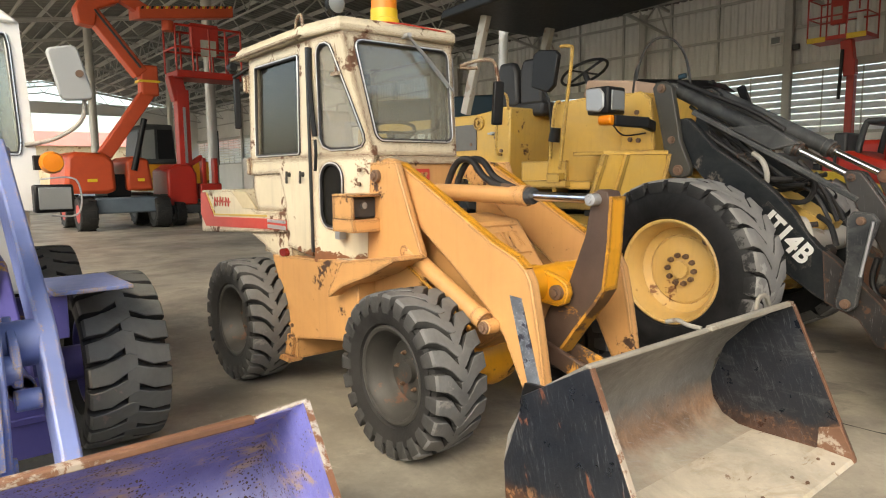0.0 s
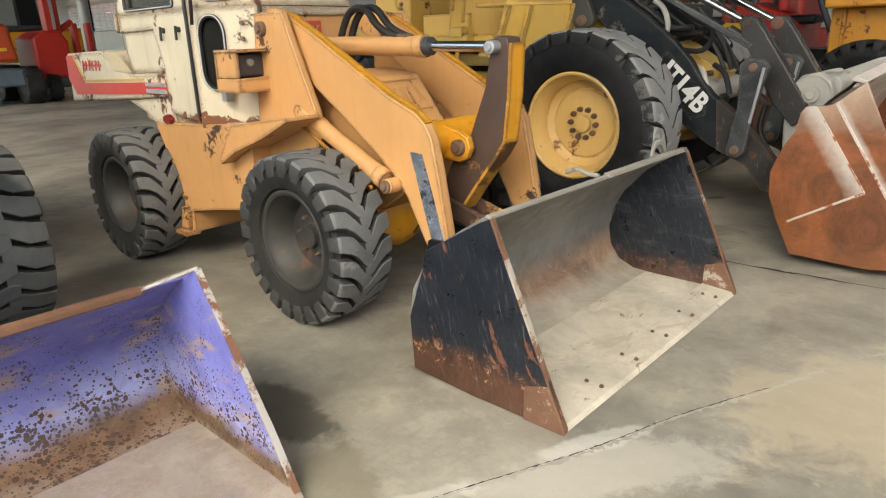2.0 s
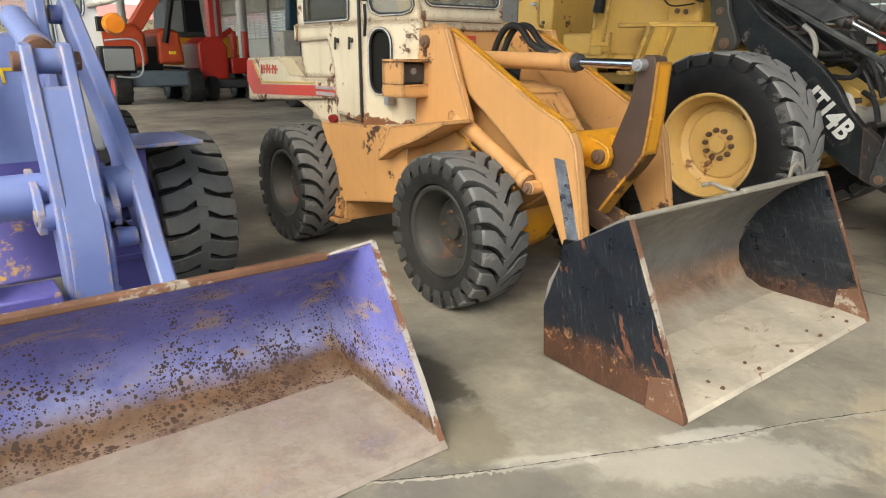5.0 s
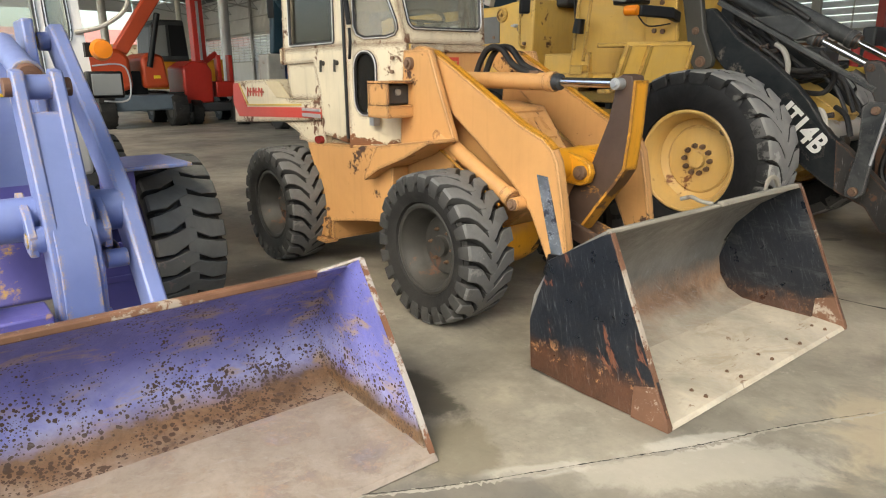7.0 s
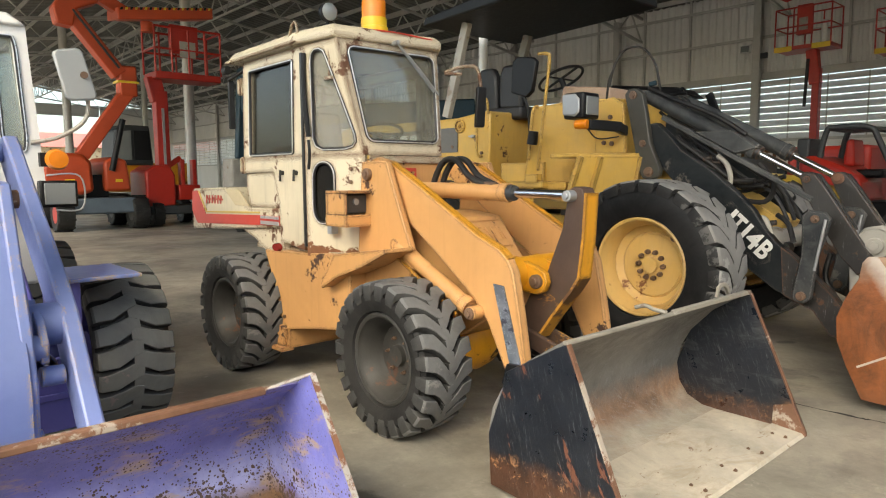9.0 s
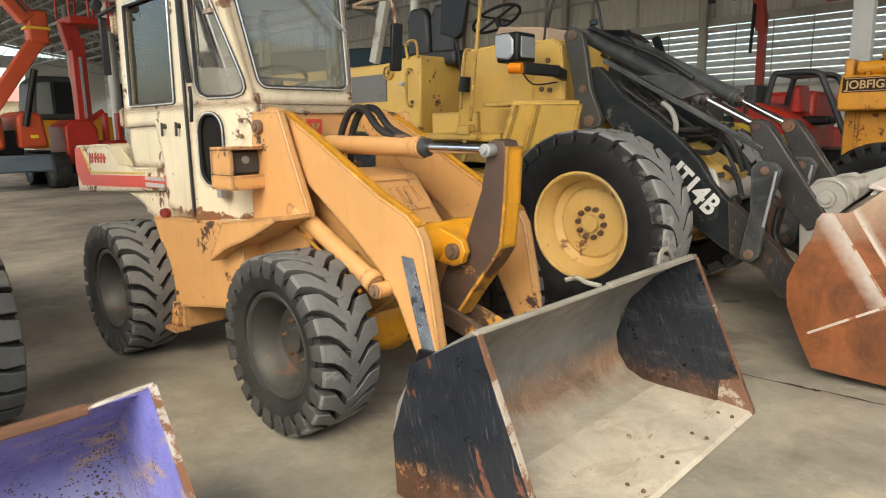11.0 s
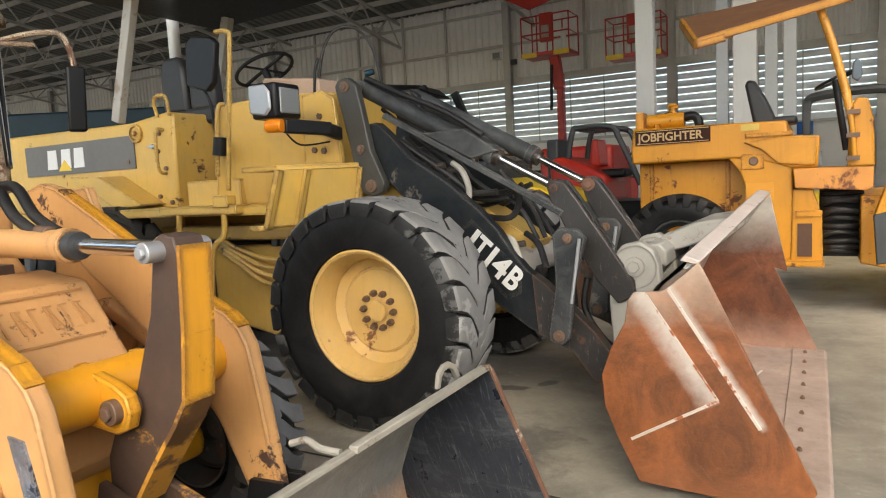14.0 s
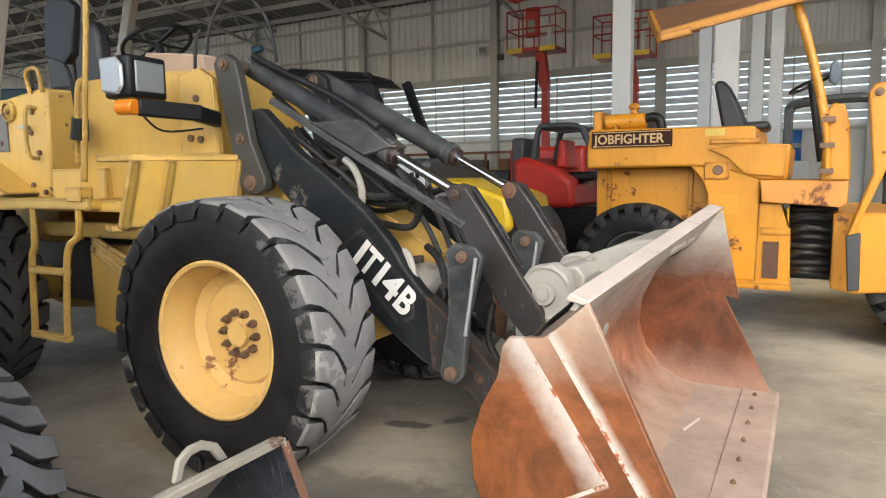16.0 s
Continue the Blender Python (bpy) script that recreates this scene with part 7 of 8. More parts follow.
    g = strut(B(), (-0.40, 9.90, 2.56), (-0.16, 9.93, 2.60), 0.10, 0.06)
    part("roof_flap", g, m_job, roof)
    g = prism(B(), [(0.86, 2.14), (0.87, 2.27), (0.90, 2.31), (0.94, 2.27), (0.945, 2.15), (0.91, 2.10)], 10.2, 10.24)
    part("mirror", g, m_bluegrey, L, "grey-blue round mirror", bevel=0.012)
    return L

orange_loader()

# ---- blue loader ----
def blue_loader():
    L = thing("blue_loader", (-2.6, 1.9, 0), "periwinkle blue wheel loader with rusty bucket and white cab", "wheel loader", "loaders")
    tm = tyre_mesh("blue_tyre", 0.445, 0.37, 0.25, m_tyre, 56, 0.032)
    dm = tread_mesh("blue_tread", 0.455, 0.38, 23, 0.11, m_treadblue, 0.042, 0.80, m_lugside, 0.005, 0.6)
    rm = rim_mesh("blue_rim", 0.25, 0.37, 0.12, m_bluedk, 0.06)
    for x in (-2.85, -4.7):
        wheel(L, (tm, dm, rm, small_nut), x, 2.63, 0.45, 0.37, 0.12, 6, 0.1, 0.15, True)
        wheel(L, (tm, dm, rm, small_nut), x, 1.17, 0.45, 0.37, 0.12, 6, 0.1, 0.3)
        g = rod(B(), (x, 1.3, 0.45), (x, 2.5, 0.45), 0.09)
        part("axle", g, m_bluedk, L)
    # bucket
    inner = [(-1.085, 0.60), (-1.20, 0.525), (-1.31, 0.42), (-1.37, 0.29), (-1.365, 0.17), (-1.31, 0.085), (-1.23, 0.045), (-1.15, 0.035)]
    g = B()
    rows = [[g.verts.new((x, y, z)) for x, z in inner] for y in (0.92, 2.80)]
    back = [[g.verts.new((x - 0.022 * (1 - i / 8), y, z - 0.022 * i / 7)) for i, (x, z) in enumerate(inner)] for y in (0.92, 2.80)]
    for i in range(len(inner) - 1):
        g.faces.new((rows[0][i], rows[0][i + 1], rows[1][i + 1], rows[1][i]))
        g.faces.new((back[0][i], back[1][i], back[1][i + 1], back[0][i + 1]))
    for i in (0, len(inner) - 1):
        g.faces.new((rows[0][i], rows[1][i], back[1][i], back[0][i]))
    bk = part("bucket", g, m_bbshell, L, "blue bucket with pitted rust band")
    part("bucket_floor", prism(B(), [(-1.17, 0.012), (-1.17, 0.037), (-0.72, 0.032), (-0.72, 0.008)], 0.92, 2.80), m_bbfloor, bk, "dirty brown bucket floor")
    part("cutting_edge", prism(B(), [(-0.725, 0.004), (-0.725, 0.040), (-0.56, 0.022), (-0.545, 0.004)], 0.90, 2.815), m_bbfloor, bk, bevel=0.002)
    for y0, y1 in ((0.90, 0.922), (2.798, 2.818)):
        part("bucket_side", prism(B(), [(-1.0, 0.65), (-1.08, 0.61), (-1.22, 0.53), (-1.35, 0.44), (-1.41, 0.28), (-1.39, 0.10), (-1.30, 0.012), (-0.60, 0.004), (-0.70, 0.22)], y0, y1), m_bbshell, bk, "blue pitted side plate", bevel=0.003)
        g = strut(B(), (-1.0, (y0 + y1) / 2, 0.65), (-0.695, (y0 + y1) / 2, 0.215), 0.022, 0.006)
        strut(g, (-0.695, (y0 + y1) / 2, 0.215), (-0.575, (y0 + y1) / 2, 0.02), 0.022, 0.008)
        part("side_edge", g, m_rubbed, bk, "rust and white worn edge")
    g = strut(B(), (-1.09, 0.90, 0.60), (-1.09, 2.66, 0.60), 0.04, 0.026)
    part("top_lip", g, m_bkedge, bk, "rusty top lip bar", bevel=0.006)
    g = strut(B(), (-1.085, 2.64, 0.603), (-1.01, 2.815, 0.650), 0.014, 0.008)
    part("lip_corner", g, m_rubbed, bk)
    # front frame, arms
    g = prism(B(), [(-3.1, 0.35), (-3.1, 1.05), (-2.75, 1.0), (-2.2, 0.62), (-2.1, 0.40), (-2.5, 0.28)], 1.55, 2.20)
    fr = part("front_frame", g, m_bluedk, L, "deep blue front frame with yellow chips", bevel=0.012)
    g = B()
    box(g, -2.12, -2.09, 2.06, 2.30, 0.28, 0.60)
    box(g, -2.14, -2.11, 2.26, 2.30, 0.28, 0.66)
    box(g, -2.13, -2.08, 2.06, 2.30, 0.42, 0.45)
    part("frame_plate", g, m_bluedk, fr, bevel=0.005)
    g = prism(B(), [(-3.15, 0.95), (-3.12, 1.42), (-2.95, 1.40), (-2.45, 0.75), (-2.5, 0.65)], 1.35, 2.14)
    cowl = part("front_cowl", g, m_blue, L, "blue sloping front cowl", bevel=0.012)
    g = B()
    for k in range(3):
        y = 1.80 + 0.085 * k
        p, q = Vector((-2.825, y, 1.245)), Vector((-2.775, y + 0.05, 1.18))
        strut(g, p, (p.x, p.y + 0.055, p.z), 0.012, 0.016)
        strut(g, p, (-2.775, y, 1.18), 0.012, 0.016)
        if k != 1:
            strut(g, (-2.775, y, 1.18), (-2.775, y + 0.055, 1.18), 0.012, 0.016)
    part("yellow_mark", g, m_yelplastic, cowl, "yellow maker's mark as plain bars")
    prof = [(-2.95, 1.50), (-2.90, 1.57), (-2.78, 1.58), (-2.70, 1.53), (-1.95, 0.98), (-1.80, 0.86), (-1.62, 0.62), (-1.43, 0.38), (-1.50, 0.28), (-1.62, 0.36), (-1.80, 0.58), (-1.98, 0.78), (-2.12, 0.88), (-2.86, 1.42)]
    for y0, y1 in ((2.17, 2.235), (1.56, 1.625)):
        part("lift_arm", prism(B(), prof, y0, y1), m_blue, L, "blue lift arm", bevel=0.010)
        pin(L, (-2.83, 1.50), 0.045, y0 - 0.05, y1 + 0.02, m_blue)
        g = prism(B(), [(-3.0, 1.60), (-2.72, 1.60), (-2.70, 1.40), (-2.60, 0.80), (-3.0, 0.80)], y0 - 0.12, y0 - 0.07)
        part("tower_plate", g, m_blue, L, bevel=0.01)
    g = rod(B(), (-1.86, 1.60, 0.80), (-1.86, 2.19, 0.80), 0.085, None, 26)
    part("cross_tube", g, m_blue, L, "blue cross tube")
    # bellcrank in the middle
    for y in (1.90, 2.03):
        g = prism(B(), [(-2.02, 1.30), (-1.97, 1.36), (-1.88, 1.35), (-1.85, 1.28), (-1.66, 0.80), (-1.62, 0.62), (-1.66, 0.36), (-1.76, 0.36), (-1.80, 0.62), (-1.86, 0.80)], y - 0.022, y + 0.022)
        part("bellcrank_plate", g, m_blue, L, bevel=0.008)
    g = prism(B(), [(-1.86, 1.20), (-1.83, 1.20), (-1.63, 0.72), (-1.61, 0.60), (-1.63, 0.42), (-1.68, 0.42), (-1.67, 0.60), (-1.70, 0.72)], 1.90, 2.03)
    part("bellcrank_web", g, m_blue, L, bevel=0.004)
    g = rod(B(), (-1.93, 1.85, 1.29), (-1.93, 2.08, 1.29), 0.036, None, 18)
    part("bellcrank_pin", g, m_bkedge, L, bevel=0.004)
    pin(L, (-1.72, 0.40), 0.03, 1.86, 2.07, m_blue)
    pin(L, (-1.73, 0.74), 0.05, 1.83, 2.10, m_blue)
    for y in (1.84, 2.09):
        g = prism(B(), [(-1.90, 0.90), (-1.74, 0.84), (-1.68, 0.76), (-1.70, 0.68), (-1.78, 0.68), (-1.92, 0.72)], y - 0.015, y + 0.015)
        part("pivot_lug", g, m_blue, L, bevel=0.005)
    ram(L, (-2.75, 1.965, 1.48), (-1.93, 1.965, 1.29), 0.055, 0.78, m_blue, "tilt_cylinder", 0.03, m_bkedge)
    g = rod(B(), (-1.72, 1.965, 0.40), (-1.38, 1.965, 0.22), 0.024)
    part("bucket_link", g, m_steel, L)
    ram(L, (-2.5, 2.12, 0.62), (-1.75, 2.12, 0.62), 0.045, 0.8, m_blue, "lift_cylinder")
    g = box(B(), -2.75, -2.25, 2.30, 2.62, 0.895, 0.915)
    part("wheel_guard", g, m_blue, L, "flat blue mud guard", bevel=0.005)
    g = box(B(), -2.5, -2.3, 2.24, 2.36, 0.70, 0.89)
    part("guard_bracket", g, m_bluedk, L, bevel=0.005)
    g = box(B(), -1.75, -1.55, 1.60, 1.85, 0.30, 0.50)
    part("lower_frame", g, m_bluedk, L, bevel=0.01)
    # white cab
    g = B()
    box(g, -4.6, -3.42, 1.22, 2.40, 0.75, 1.25)
    part("cab_base", g, m_white, L, bevel=0.02)
    window_in(L, [(-3.36, 1.22, 1.22), (-3.36, 2.25, 1.22), (-3.50, 2.25, 2.26), (-3.50, 1.26, 2.26)], rounded(0.06, 0.965, 0.06, 0.94, 0.06), 0.05, m_white, "front_window", m_glass)
    window_in(L, [(-3.36, 2.25, 1.22), (-3.36, 2.46, 1.22), (-3.50, 2.43, 2.26), (-3.50, 2.25, 2.26)], rounded(0.08, 0.66, 0.30, 0.93, 0.10), 0.05, m_white, "corner_window", m_glass)
    window_in(L, [(-3.36, 2.44, 1.22), (-4.5, 2.44, 1.22), (-4.5, 2.40, 2.26), (-3.50, 2.40, 2.26)], rounded(0.08, 0.90, 0.12, 0.92, 0.06), 0.05, m_white, "side_window", m_glass)
    g = hexa(B(), [(-4.6, 1.20, 2.25), (-3.46, 1.20, 2.25), (-3.46, 2.44, 2.25), (-4.6, 2.44, 2.25)], [(-4.5, 1.28, 2.34), (-3.56, 1.28, 2.34), (-3.56, 2.36, 2.34), (-4.5, 2.36, 2.34)])
    part("cab_roof", g, m_white, L, "white cab roof", bevel=0.025)
    g = B()
    for y in (1.25, 2.39):
        box(g, -4.6, -4.52, y - 0.03, y + 0.03, 1.2, 2.26)
    box(g, -4.6, -4.52, 1.22, 2.42, 1.2, 1.35)
    part("cab_rear", g, m_white, L)
    g = box(B(), -6.2, -4.6, 1.3, 2.5, 0.7, 1.35)
    part("engine_hood", g, m_blue, L, bevel=0.03)
    # lamps and mirror
    g = box(B(), -3.36, -3.27, 2.405, 2.60, 1.205, 1.36)
    hl = part("headlamp", g, m_black, L, "square headlamp in black housing", bevel=0.012)
    g = box(B(), -3.272, -3.258, 2.425, 2.585, 1.222, 1.345)
    part("lens", g, m_lens, hl, bevel=0.004)
    g = tube(B(), [(-3.27, 2.44, 1.39), (-3.25, 2.61, 1.385), (-3.25, 2.615, 1.20), (-3.27, 2.48, 1.19)], 0.005, 6)
    part("lamp_guard", g, m_steel, L)
    g = lathe(B(), [(0, -0.055), (0.05, -0.05), (0.062, 0.0), (0.05, 0.05), (0, 0.055)], 24, (-3.27, 2.50, 1.48), "x")
    part("indicator", g, m_amber, L, "round amber indicator")
    g = box(B(), -3.34, -3.29, 2.42, 2.52, 1.44, 1.52)
    part("indicator_base", g, m_black, L)
    g = tube(B(), [(-3.40, 2.40, 1.58), (-3.36, 2.55, 1.62), (-3.30, 2.68, 1.74), (-3.30, 2.68, 1.98)], 0.012)
    part("mirror_arm", g, m_greypaint, L)
    g = prism(B(), [(2.511, 2.075), (2.523, 2.100), (2.628, 2.123), (2.652, 2.120), (2.668, 2.104), (2.732, 1.868), (2.727, 1.839), (2.707, 1.829), (2.596, 1.819), (2.572, 1.827), (2.562, 1.844)], -3.28, -3.25, "x")
    mirror = part("mirror", g, m_mirror, L, "pale grey mirror back", bevel=0.012)
    g = rod(B(), (-3.25, 2.665, 1.97), (-3.235, 2.665, 1.97), 0.02)
    part("mirror_bolt", g, m_bolt, mirror)
    return L

blue_loader()

# ---- lifts and machines farther off ----
def fat_wheel(parent, x, y, z, R, W, axis, rim_mat):
    g = B()
    prof = [(R * 0.55, -W * 0.45), (R * 0.9, -W * 0.5), (R * 0.98, -W * 0.42), (R, 0), (R * 0.98, W * 0.42), (R * 0.9, W * 0.5), (R * 0.55, W * 0.45)]
    lathe(g, prof, 28, (x, y, z), axis)
    t = B()
    for k in range(22):
        a = 2 * math.pi * k / 22
        d = Vector((math.cos(a), 0, math.sin(a))) if axis == "y" else Vector((0, math.cos(a), math.sin(a)))
        off = Vector((0, W * 0.25, 0)) if axis == "y" else Vector((W * 0.25, 0, 0))
        c = Vector((x, y, z)) + d * R * 0.99 + off * (1 if k % 2 else -1)
        strut(t, c - off, c + off, R * 0.12, R * 0.06, d)
    w = part("tyre", g, m_tyre, parent)
    part("tread", t, m_tyre, w)
    g = lathe(B(), [(R * 0.52, -W * 0.46), (R * 0.5, -W * 0.30), (R * 0.2, -W * 0.34), (R * 0.18, -W * 0.42), (0, -W * 0.42)], 24, (x, y, z), axis)
    part("rim", g, rim_mat, w)
    g = lathe(B(), [(R * 0.52, W * 0.46), (R * 0.5, W * 0.30), (R * 0.2, W * 0.34), (R * 0.18, W * 0.42), (0, W * 0.42)], 24, (x, y, z), axis)
    part("rim", g, rim_mat, w)

def boom_lift():
    X = -18.5
    L = thing("boom_lift", (X, 6.5, 0), "orange-red articulated boom lift with blue-grey chassis", "boom lift", "lifts")
    for dx in (0.0, -1.9):
        for y, m in ((5.72, m_redm), (7.6, m_darkgrey)):
            fat_wheel(L, X + dx, y, 0.46, 0.46, 0.42, "y", m)
    part("chassis", box(B(), X - 2.2, X + 0.25, 5.9, 7.5, 0.45, 0.88), m_bluegrey, L, "blue-grey chassis", bevel=0.05)
    g = prism(B(), [(5.22, 1.15), (5.30, 1.95), (5.5, 2.08), (6.2, 2.05), (6.42, 1.85), (6.45, 1.05), (6.2, 0.98), (5.4, 1.0)], X - 1.9, X + 0.3, "x")
    part("engine_pod", g, m_orred, L, "rounded orange-red engine pod", bevel=0.10)
    g = prism(B(), [(6.75, 1.05), (6.75, 1.85), (7.0, 2.0), (7.35, 1.9), (7.45, 1.05)], X - 1.9, X + 0.1, "x")
    part("counter_pod", g, m_orred, L, bevel=0.08)
    part("turntable", box(B(), X - 1.6, X - 0.1, 6.3, 6.9, 0.88, 1.5), m_black, L, bevel=0.03)
    for y0, y1 in ((5.75, 5.98), (6.98, 7.15)):
        part("yellow_latch", box(B(), X + 0.28, X + 0.32, y0, y1, 1.30, 1.38), m_yelplastic, L)
    part("lower_boom", strut(B(), (X, 6.25, 2.0), (X, 7.48, 3.75), 0.34, 0.36, (1, 0, 0)), m_orred, L, bevel=0.03)
    part("elbow", box(B(), X - 0.2, X + 0.2, 7.25, 7.72, 3.62, 4.45), m_orred, L, bevel=0.06)
    part("yellow_band", box(B(), X - 0.22, X + 0.22, 7.2, 7.74, 3.98, 4.04), m_yelplastic, L)
    part("upper_boom", strut(B(), (X, 7.3, 4.2), (X, 6.1, 5.75), 0.36, 0.42, (1, 0, 0)), m_orred, L, bevel=0.03)
    part("boom_slot", strut(B(), (X + 0.19, 7.25, 4.35), (X + 0.19, 6.2, 5.72), 0.04, 0.18, (1, 0, 0)), m_darkgrey, L)
    g = prism(B(), [(5.82, 5.35), (5.75, 5.75), (6.0, 6.15), (6.8, 6.5), (6.85, 6.0), (6.3, 5.75), (6.2, 5.3)], X - 0.25, X + 0.25, "x")
    part("boom_head", g, m_orred, L, bevel=0.05)
    g = hexa(B(), [(X + 0.4, 7.25, 5.60), (X + 0.4, 9.85, 5.98), (X - 0.6, 9.85, 6.1), (X - 0.6, 7.25, 5.72)], [(X + 0.4, 7.25, 5.92), (X + 0.4, 9.85, 6.30), (X - 0.6, 9.85, 6.4), (X - 0.6, 7.25, 6.02)])
    deck = part("platform_deck", g, m_orred, L, "orange work platform with hazard striped edge", bevel=0.03)
    for k in range(20):
        y = 7.30 + 0.126 * k
        z = 5.85 + 0.146 * (y - 7.25)
        g = hexa(B(), [(X + 0.41, y, z), (X + 0.41, y + 0.063, z + 0.009), (X + 0.41, y + 0.085, z + 0.08), (X + 0.41, y + 0.022, z + 0.07)], [(X + 0.425, y, z), (X + 0.425, y + 0.063, z + 0.009), (X + 0.425, y + 0.085, z + 0.08), (X + 0.425, y + 0.022, z + 0.07)])
        part("hazard_stripe", g, m_yelplastic if k % 2 else m_black, deck)
    part("platform_arm", strut(B(), (X, 6.7, 6.3), (X, 7.6, 5.85), 0.3, 0.3, (1, 0, 0)), m_orred, L, bevel=0.03)
    part("platform_foot", rod(B(), (X, 8.1, 5.72), (X, 8.1, 5.45), 0.16), m_orred, L)
    part("lift_ram", rod(B(), (X + 0.1, 6.95, 1.6), (X + 0.1, 7.3, 3.0), 0.08), m_black, L)

boom_lift()

def basket(parent, x0, x1, y0, y1, z0, h, mat_rail, plate, bands=True):
    """Work platform: floor, toe boards, rails, control box."""
    part("platform_floor", box(B(), x0, x1, y0, y1, z0, z0 + 0.12), plate, parent, bevel=0.01)
    r = 0.022 * max(1.0, h / 1.1)
    for z in (z0 + 0.55 * h, z0 + h):
        g = tube(B(), [(x0, y0, z), (x1, y0, z), (x1, y1, z), (x0, y1, z), (x0, y0, z)], r, 6, 1, False)
        part("rail", g, mat_rail, parent)
    for i in range(4):
        for y in (y0, y1):
            x = x0 + (x1 - x0) * i / 3
            part("rail_post", rod(B(), (x, y, z0), (x, y, z0 + h), r, None, 6), mat_rail, parent)
    if bands:
        w = (x1 - x0) * 0.32
        for xa in (x0, x1 - w):
            part("yellow_band", box(B(), xa, xa + w, y0 - 0.03, y0 - 0.005, z0 - 0.04, z0 + 0.12), m_yelplastic, parent)
    cx = (x0 + x1) / 2
    part("control_box", box(B(), cx - 0.16 * h, cx + 0.18 * h, y0 + 0.05, y0 + 0.25, z0 + 0.35 * h, z0 + 1.06 * h), m_redm, parent, "red control box", bevel=0.02)
    part("control_label", box(B(), cx - 0.10 * h, cx + 0.10 * h, y0 + 0.035, y0 + 0.05, z0 + 0.45 * h, z0 + 0.75 * h), m_greypaint, parent)
    part("canister", rod(B(), (x1 - 0.18 * h, y0 + 0.15, z0 + 0.12), (x1 - 0.18 * h, y0 + 0.15, z0 + 0.62 * h), 0.07 * h, None, 14), m_white, parent)

def mast_lift(x, y, zf, w, h, label, base=True):
    L = thing("mast_lift", (x, y, 0), label, "aerial lift", "lifts")
    basket(L, x - w / 2, x + w / 2, y - 0.5, y + 0.5, zf, h, m_redm, m_redm)
    part("jib", strut(B(), (x + 0.15, y, zf), (x + 0.30, y, zf - 1.1), 0.34, 0.30, (0, 1, 0)), m_redm, L, bevel=0.03)
    part("mast", box(B(), x + 0.22, x + 0.44, y - 0.14, y + 0.14, 0.9, zf - 0.6), m_redm, L, bevel=0.02)
    part("mast_ram", rod(B(), (x + 0.05, y - 0.2, zf - 1.8), (x + 0.10, y - 0.2, zf - 0.3), 0.05), m_black, L)
    part("base", box(B(), x - 0.6, x + 0.9, y - 0.6, y + 0.6, 0.25, 1.2), m_redm, L, bevel=0.06)
    for dx in (-0.4, 0.7):
        for dy in (-0.55, 0.55):
            fat_wheel(L, x + dx, y + dy, 0.25, 0.25, 0.2, "y", m_darkgrey)

mast_lift(-7.30, 25.0, 5.38, 1.66, 1.30, "red aerial mast lift with raised basket and yellow bands")
mast_lift(-4.55, 25.6, 5.05, 1.75, 1.28, "red aerial mast lift with raised basket behind a column")

def near_mast_lift():
    X = -18.9
    L = thing("compact_boom_lift", (X, 8.6, 0), "red compact lift with a raised basket beside a column", "aerial lift", "lifts")
    b = [(7.9, 0.55), (7.9, 1.6), (8.2, 1.78), (8.6, 1.75), (8.75, 1.5), (8.75, 0.6)]
    part("pod", prism(B(), b, X - 1.2, X + 0.25, "x"), m_redm, L, "red rounded pod", bevel=0.06)
    part("pod_frame", box(B(), X - 0.9, X + 0.2, 8.85, 9.5, 0.75, 1.2), m_redm, L, bevel=0.04)
    for y in (8.95, 9.3):
        part("frame_post", box(B(), X - 0.1, X + 0.15, y, y + 0.12, 1.1, 1.95), m_redm, L, bevel=0.02)
    part("frame_beam", strut(B(), (X, 8.4, 1.6), (X, 9.0, 2.0), 0.15, 0.14), m_redm, L, bevel=0.02)
    part("chassis", box(B(), X - 1.4, X + 0.3, 8.0, 9.6, 0.35, 0.6), m_darkgrey, L, bevel=0.03)
    for y in (8.2, 9.5):
        for dx in (0.1, -1.2):
            fat_wheel(L, X + dx, y, 0.36, 0.36, 0.3, "y", m_darkgrey)
    part("mast", box(B(), X - 0.18, X + 0.18, 8.32, 8.66, 1.6, 3.9), m_redm, L, bevel=0.02)
    part("mast_rail", box(B(), X + 0.18, X + 0.24, 8.46, 8.52, 1.8, 3.4), m_steel, L)
    part("jib", strut(B(), (X, 8.45, 3.6), (X, 8.30, 4.3), 0.4, 0.34, (1, 0, 0)), m_redm, L, bevel=0.03)
    part("platform_floor", box(B(), X - 0.5, X + 0.5, 8.25, 10.15, 4.22, 4.42), m_redm, L, bevel=0.03)
    for z in (5.05, 5.65):
        part("rail", tube(B(), [(X - 0.5, 8.25, z), (X + 0.5, 8.25, z), (X + 0.5, 10.15, z), (X - 0.5, 10.15, z), (X - 0.5, 8.25, z)], 0.035, 6, 1, False), m_redm, L)
    for y in (8.25, 8.72, 9.2, 9.68, 10.15):
        for dx in (-0.5, 0.5):
            part("rail_post", rod(B(), (X + dx, y, 4.4), (X + dx, y, 5.65), 0.032, None, 6), m_redm, L)
    part("control_box", box(B(), X + 0.3, X + 0.5, 8.7, 9.5, 4.95, 5.75), m_redm, L, bevel=0.03)
    part("control_label", box(B(), X + 0.5, X + 0.52, 8.95, 9.4, 4.85, 5.3), m_greypaint, L)

near_mast_lift()

